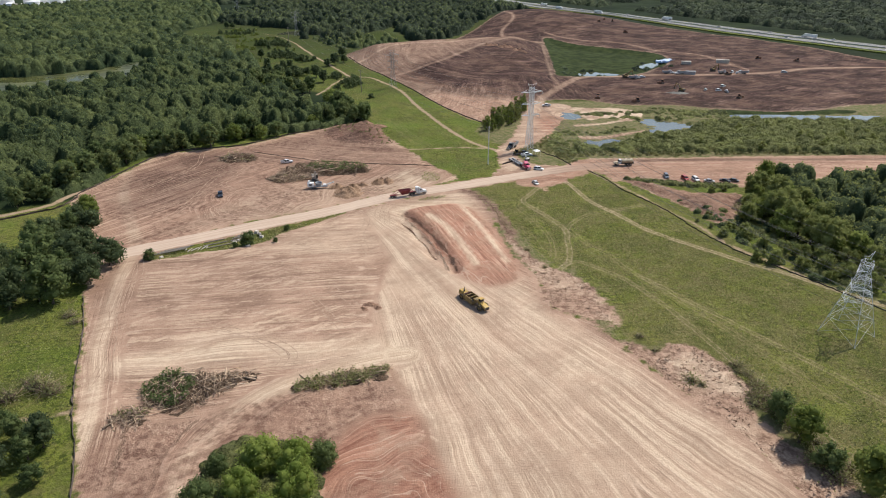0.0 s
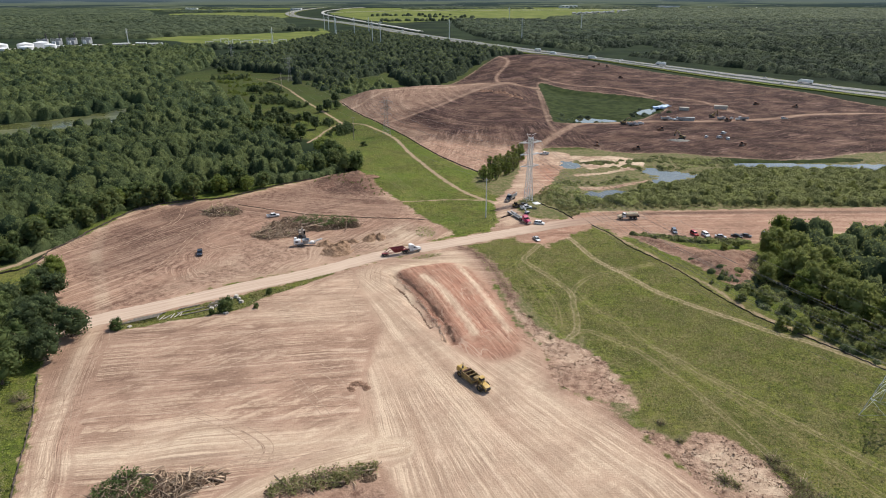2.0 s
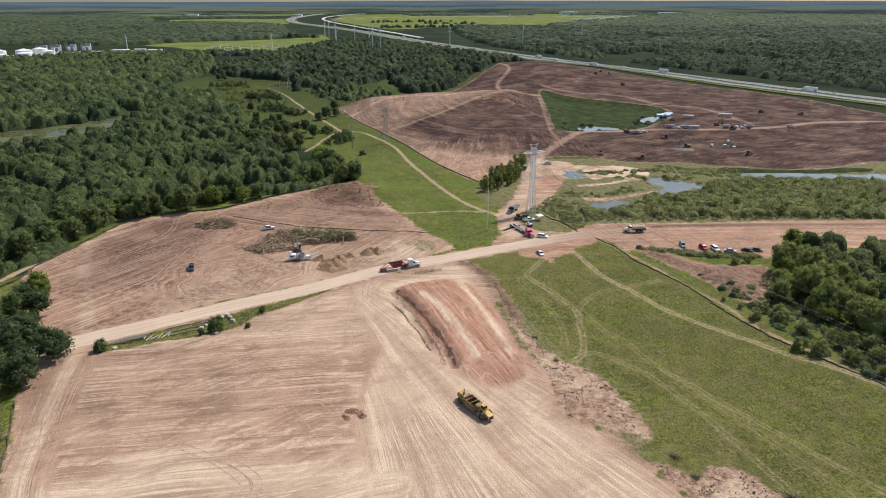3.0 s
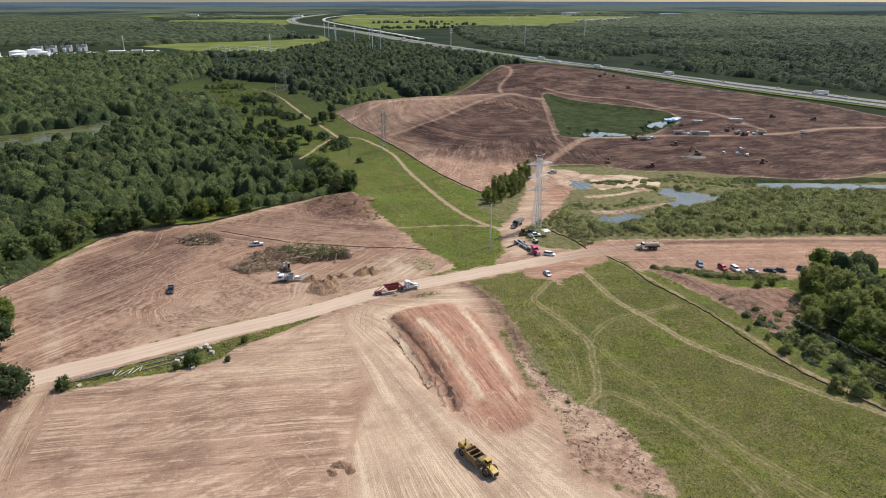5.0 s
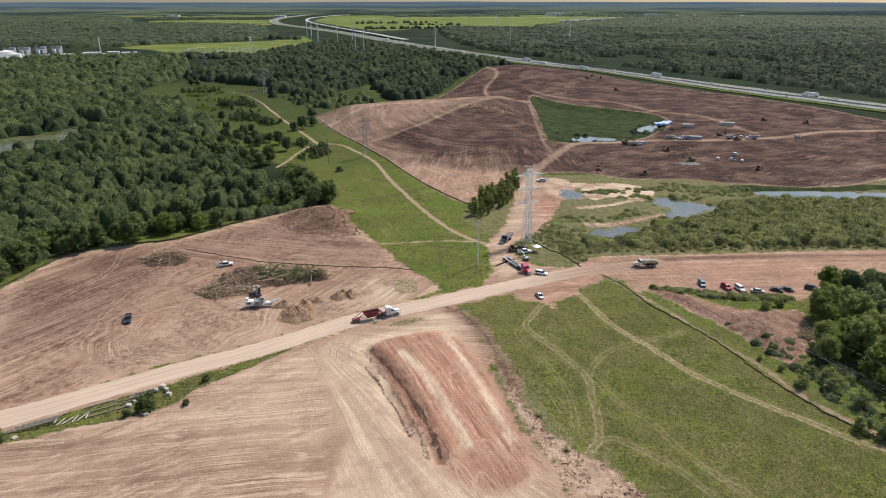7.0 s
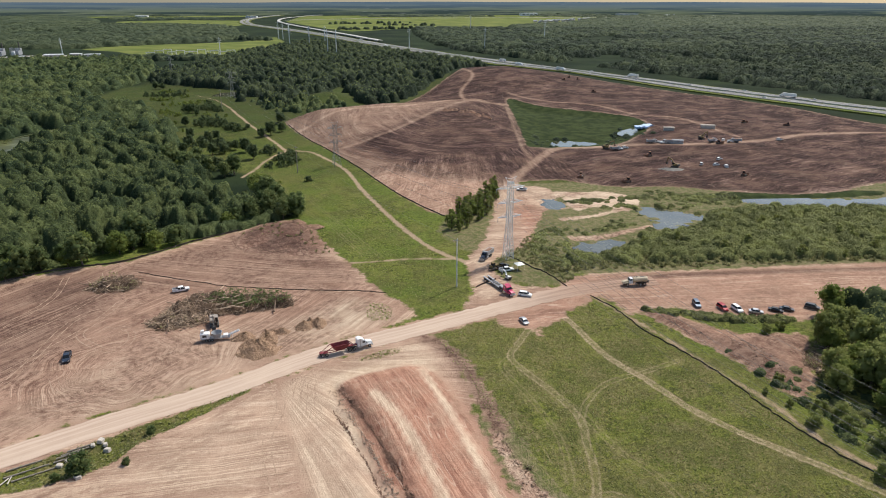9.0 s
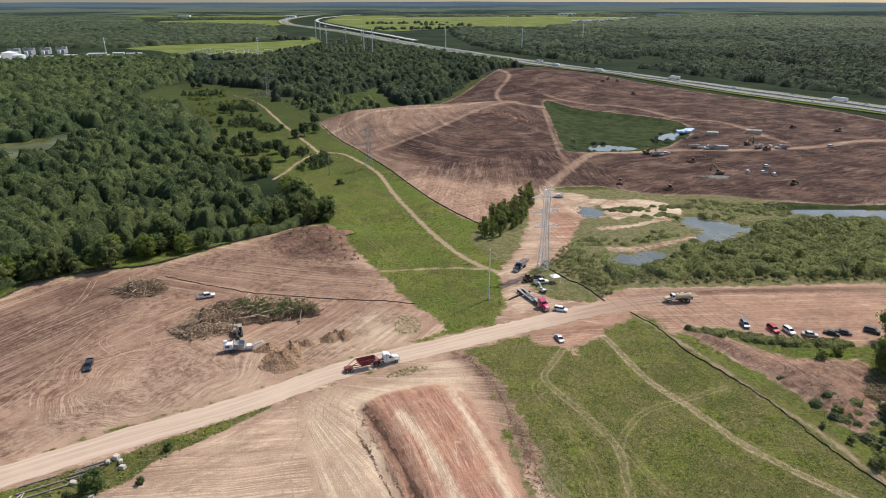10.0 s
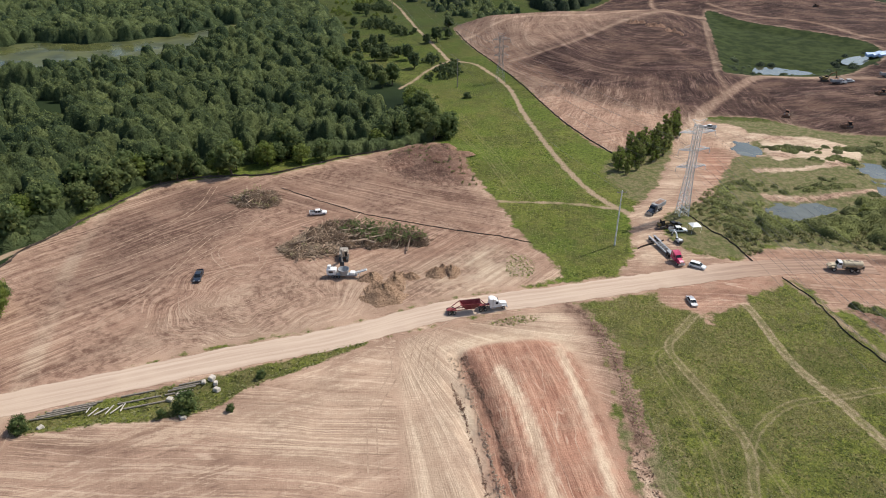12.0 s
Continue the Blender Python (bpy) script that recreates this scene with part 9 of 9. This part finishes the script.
def heap(x, y, rx, ry, h, seed, material, label, category="heap", group="", turn=0.0, name="mulch_mound"):
    """A lumpy cone of loose stuff."""
    rng = np.random.default_rng(seed)
    bm = bmesh.new()
    rings_, n = 14, 36
    ph = rng.uniform(0, 6.28, 4)
    rows = []
    for i in range(rings_):
        k = i / (rings_ - 1)
        row = []
        for j in range(n):
            t = j * 2 * math.pi / n
            wob = 1 + 0.14 * math.sin(2 * t + ph[0]) + 0.10 * math.sin(3 * t + ph[1]) + 0.05 * math.sin(7 * t + ph[2])
            px, py = math.cos(t) * rx * k * wob, math.sin(t) * ry * k * wob
            pz = h * (1 - k ** 1.35) ** 1.15 * (1 + 0.25 * math.sin(px * 0.9 + ph[3]) * math.cos(py * 1.1)) + rng.normal(0, 0.10) * h * (k < 0.97)
            row.append(bm.verts.new((px, py, pz - 0.25 * k)))
        rows.append(row)
    for a, b in zip(rows[:-1], rows[1:]):
        for j in range(n):
            f = (a[j], b[j], b[(j + 1) % n], a[(j + 1) % n])
            bm.faces.new(f)
    bmesh.ops.remove_doubles(bm, verts=bm.verts[:], dist=0.01)
    ob = part(name, bm, material, None)
    for poly in ob.data.polygons:
        poly.use_smooth = True
    ob.matrix_basis = pose(x, y, ground_z(x, y) - 0.1, 0, 0, turn)
    return tagged(ob, label, category, group)


for i, (x, y, rx, ry, h) in enumerate(((-42.0, 270.5, 6.5, 5.2, 3.4), (-47.6, 277.8, 3.2, 2.8, 2.4), (-40.0, 277.0, 5.0, 3.6, 2.0), (-36.6, 281.0, 2.4, 2.2, 2.0), (-29.5, 284.6, 3.6, 2.8, 2.4), (-25.6, 286.5, 3.8, 2.8, 2.2), (-28.2, 287.3, 1.8, 1.7, 2.0))):
    heap(x, y, rx * 1.22, ry * 1.2, h * 0.86, i, MULCH, "brown heap of shredded wood mulch", "heap", "mulch heaps by the grinder", i * 50)
for i, (x, y, r, h) in enumerate(((-22.2, 173.6, 2.4, 0.7), (-19.8, 171.5, 1.6, 0.7), (-24.0, 171.0, 1.8, 0.6))):
    heap(x, y, r * 1.3, r, h, 20 + i, SPOIL, "small heap of dug reddish soil on the pad", "heap", "spoil heaps on the pad", i * 70, "spoil_mound")
for i in range(9):
    heap(42 + i * 4.4, 650 - i * 2.2 + (i % 3) * 4, 4.0, 3.0, 2.3, 40 + i, SPOIL, "reddish soil heap on top of the earth mound", "heap", "spoil heaps on the mound", i * 40, "spoil_mound")
heap(171.5, 481, 8, 6, 0.9, 60, RUBBLE, "low grey spread of broken stone", "heap", "", 0, "stone_mound")
for i, (x, y) in enumerate(((-46, 381), (-38, 376))):
    heap(x, y, 5.0, 3.5, 1.6, 70 + i, SPOIL, "rough reddish spoil bank with weeds", "heap", "spoil banks at the edges", i * 33, "spoil_mound")


def sticks(rng, ring, count, tall, length, r):
    """A tangle of branches as plain bent rods: triangles."""
    pts = scatter(ring, 0.7, int(rng.integers(1e6)))
    pts = pts[rng.integers(len(pts), size=count)]
    inside = np.clip(area_dist(pts[:, 0], pts[:, 1], ring, reach=10) / 4.0, 0.15, 1)
    vs, fs, o = [], [], 0
    zs = height(pts[:, 0], pts[:, 1])
    for (x, y), k, z in zip(pts, inside, zs):
        a, e = rng.uniform(0, 6.28), rng.normal(0.12, 0.35)
        l = length * rng.uniform(0.3, 1.3)
        d = np.array([math.cos(a) * math.cos(e), math.sin(a) * math.cos(e), math.sin(e)])
        side = np.array([-math.sin(a), math.cos(a), 0])
        up = np.cross(d, side)
        q = r * rng.uniform(0.5, 1.6) * (1 + 2.0 * (rng.random() < 0.06))
        c = np.array([x, y, z + tall * k * rng.uniform(0.1, 1.0) * (0.75 + 0.75 * noise.noise(Vector((x * 0.22, y * 0.22, 3.1))))])
        bend = up * rng.normal(0, 0.12) * l + side * rng.normal(0, 0.1) * l
        for p, s in ((c - d * l / 2, 1.0), (c + bend, 0.8), (c + d * l / 2, 0.35)):
            vs += [p + (side * math.cos(t) + up * math.sin(t)) * q * s for t in (0, 2.094, 4.189)]
        for b in (0, 3):
            for i in range(3):
                j = (i + 1) % 3
                fs += [(o + b + i, o + b + j, o + b + 3 + j), (o + b + i, o + b + 3 + j, o + b + 3 + i)]
        o += 9
    return np.array(vs), np.array(fs)


def brush_pile(ring, seed, tall, label, count, green=60, logs=8, live=None, leaf=None, bright_wood=1.0, pale_ring=None):
    """A heap of cleared trees: a low mound of litter, tangled branches, loose logs, some live leaves."""
    rng = np.random.default_rng(seed)
    c = np.mean(ring, 0)
    root = thing("brush_pile", label, "brush pile", "brush piles on the cleared ground")
    root.matrix_basis = pose(c[0], c[1], 0)
    back = Matrix.Translation((-c[0], -c[1], 0))
    for many, high, long, thick, wood_, note in ((1.5, 1.0, 3.2, 0.05, DEADWOOD, "tangled grey-brown branches"), (0.35 * bright_wood, 0.75, 6.0, 0.085, PALEWOOD, "long pale broken boughs")):
        v, f = sticks(rng, ring if wood_ is DEADWOOD or pale_ring is None else pale_ring, int(count * many), tall * high, long, thick)
        part_me = raw_mesh("branch_tangle", v, f, wood_)
        part_me.transform(back)
        under("branch_tangle", part_me, root, note)
    lo, hi = np.min(ring, 0) - 2, np.max(ring, 0) + 2
    xs, ys = np.arange(lo[0], hi[0], 0.8), np.arange(lo[1], hi[1], 0.8)
    X, Y = np.meshgrid(xs, ys)
    d = area_dist(X.ravel(), Y.ravel(), ring, reach=15) + np.array([2.2 * noise.noise(Vector((a * 0.3, b * 0.3, 5.1))) for a, b in zip(X.ravel(), Y.ravel())])
    lump = rng.normal(0, 0.14, X.size) + np.array([0.9 * noise.noise(Vector((a * 0.22, b * 0.22, 3.1))) + 0.3 * noise.noise(Vector((a * 0.7, b * 0.7, 8.1))) for a, b in zip(X.ravel(), Y.ravel())])
    z = height(X.ravel(), Y.ravel()) - 0.35 + (tall * 0.62 * ease(d, -0.4, 4.5) + 0.3 * ease(d, -0.8, 0.5)) * (1 + lump)
    me = grid_mesh("litter_mound", xs, ys, z)
    bm = bmesh.new()
    bm.from_mesh(me)
    bm.verts.ensure_lookup_table()
    bmesh.ops.delete(bm, geom=[bm.verts[i] for i in np.where(d < -1.4)[0]], context="VERTS")
    bm.to_mesh(me)
    bm.free()
    me.transform(back)
    me.materials.append(LITTER)
    under("litter_mound", me, root, "dark brown litter and soil")
    pts = scatter(ring, 1.1, seed + 9)
    for i in range(logs):
        x, y = pts[rng.integers(len(pts))]
        a, l = rng.uniform(0, 3.14), rng.uniform(2.5, 6.0)
        zz = ground_z(x, y) + tall * rng.uniform(0.5, 0.9)
        e = Vector((math.cos(a) * l / 2, math.sin(a) * l / 2, rng.normal(0, 0.4)))
        m = Vector((x - c[0], y - c[1], zz))
        part("log", add_rod(bmesh.new(), m - e, m + e, rng.uniform(0.14, 0.3), rng.uniform(0.08, 0.16), 7), (DEADWOOD, PALEWOOD)[i % 2], root)
    if green:
        q = pts if live is None else scatter(live, 1.0, seed + 5)
        q = q[rng.integers(len(q), size=green)]
        hz = height(q[:, 0], q[:, 1])
        cen = np.repeat(np.stack([q[:, 0], q[:, 1], hz + tall * rng.uniform(0.4, 1.05, green)], 1), 14, 0) + rng.normal(0, 0.6, (green * 14, 3)) * [1, 1, 0.6]
        v, f = leaves(rng, cen, np.tile([0, 0, 1.0], (len(cen), 1)), 0.26)
        me = raw_mesh("foliage", v, f, leaf or LEAF_SCRUB)
        me.transform(back)
        under("foliage", me, root, "withering green leaves")
    return root


PALEWOOD = plain("split_pale_wood", (0.46, 0.34, 0.235), 0.9, 0, 0.35, 0.7, 0.35, (0.22, 0.15, 0.10))
LITTER = soil_pile_material("litter", (0.055, 0.036, 0.025), (0.20, 0.135, 0.09))
brush_pile([(-78, 300), (-74, 309), (-66, 314.5), (-58, 311), (-49, 311), (-42, 309), (-35, 305), (-37, 300), (-46, 297), (-56, 295), (-66, 291), (-76, 291)], 1, 3.0, "big heap of cleared branches and green scrub", 1500, 210, 26, [(-68, 306), (-58, 312), (-44, 309), (-36, 305), (-40, 300), (-52, 298), (-62, 300)], LEAF_MID, 1.0, [(-78, 300), (-72, 310), (-62, 306), (-60, 296), (-66, 291), (-76, 291)])
brush_pile([(-82, 291), (-76, 297), (-66, 296), (-62, 289), (-70, 284), (-78, 286)], 3, 1.3, "spread of broken pale branches beside the big heap", 600, 6, 18, None, None, 2.0)
brush_pile([(-114, 320), (-110, 329), (-102, 330), (-96, 325), (-95, 318), (-106, 315)], 5, 2.4, "heap of dark dead branches on the cleared slope", 650, 20, 5, None, None, 0.3)
brush_pile([(-74, 130), (-70, 138), (-60, 137.5), (-49, 139), (-48, 136), (-55, 129), (-60, 123), (-68, 124)], 7, 1.4, "heap of cut branches and scrub on the pad", 900, 150, 14, [(-74, 130), (-70, 138), (-64, 137), (-61, 127), (-66, 124)], LEAF_MID)
brush_pile([(119, 250), (124, 258), (132, 264), (136, 258), (128, 248), (122, 244)], 13, 1.4, "dark heap of cut brush at the edge of the wood", 420, 40, 4)
brush_pile([(-77, 119), (-73, 125), (-69, 124), (-70, 118)], 9, 0.9, "small scatter of broken branches on the pad", 200, 8, 2)
brush_pile([(-37, 130), (-33, 135), (-25, 138), (-14, 140), (-15, 136.5), (-27, 132)], 11, 0.9, "low strip of brush and weeds on the pad", 260, 150, 3, None, LEAF_SCRUB)


def pole_piece(name, a, b, r, material, label, category, group, sides=8):
    c = (Vector(a) + Vector(b)) / 2
    ob = part(name, add_rod(bmesh.new(), Vector(a) - c, Vector(b) - c, r, r * 0.9, sides), material, None)
    ob.matrix_basis = Matrix.Translation(c)
    return tagged(ob, label, category, group)


def lay(name, x, y, turn, length, r, material, label, category, group, tilt=0.0):
    d = Vector((math.cos(radians(turn)), math.sin(radians(turn)), 0)) * length / 2
    z = max(ground_z(x, y), ground_z(x + d.x, y + d.y), ground_z(x - d.x, y - d.y)) + r * 0.9
    return pole_piece(name, (x - d.x, y - d.y, z - tilt), (x + d.x, y + d.y, z + tilt), r, material, label, category, group)


for i, (x, y, l) in enumerate(((-97.5, 210.5, 11), (-96.8, 211.6, 11), (-96.0, 212.8, 10), (-95.2, 213.8, 10), (-83.5, 218.6, 9), (-81.5, 217.8, 9), (-84.6, 220.0, 7), (-76.0, 223.6, 6), (-75.4, 224.6, 6), (-76.2, 222.6, 6), (-75.0, 225.6, 5))):
    lay("timber_pole", x, y, 29, l, 0.20, POLEWOOD, "grey weathered timber pole lying in the ditch", "timber pole", "poles stacked in the ditch")
for i, (x, y, t, l) in enumerate(((-91.2, 213.2, 70, 3.6), (-89.6, 213.8, 52, 4.4), (-88.2, 214.6, 82, 3.8), (-86.8, 215.0, 66, 4.2), (-85.8, 215.8, 95, 3.0), (-92.4, 213.4, 88, 2.4))):
    lay("concrete_post", x, y, t, l * 0.72, 0.15, PALESTONE, "pale broken concrete post lying in the ditch", "concrete post", "broken posts in the ditch", 0.15)
for i, (x, y, s) in enumerate(((-77.2, 220.4, 1.5), (-76.2, 222.0, 1.1), (-71.0, 228.0, 1.7), (-69.6, 227.0, 1.3), (-68.5, 225.4, 1.6), (-70.2, 214.6, 1.3), (-98.8, 206.6, 1.4), (-72.2, 226.6, 1.2), (-71.0, 215.0, 1.0))):
    bm = add_box(bmesh.new(), (s, s * 0.8, s * 0.6), (0, 0, s * 0.25), 0.12, 0.85)
    ob = part("concrete_chunk", bm, PALESTONE, None)
    ob.matrix_basis = pose(x, y, ground_z(x, y), 8, 6, i * 41)
    tagged(ob, "pale broken concrete chunk beside the road bush", "concrete chunk", "concrete chunks on the verge")
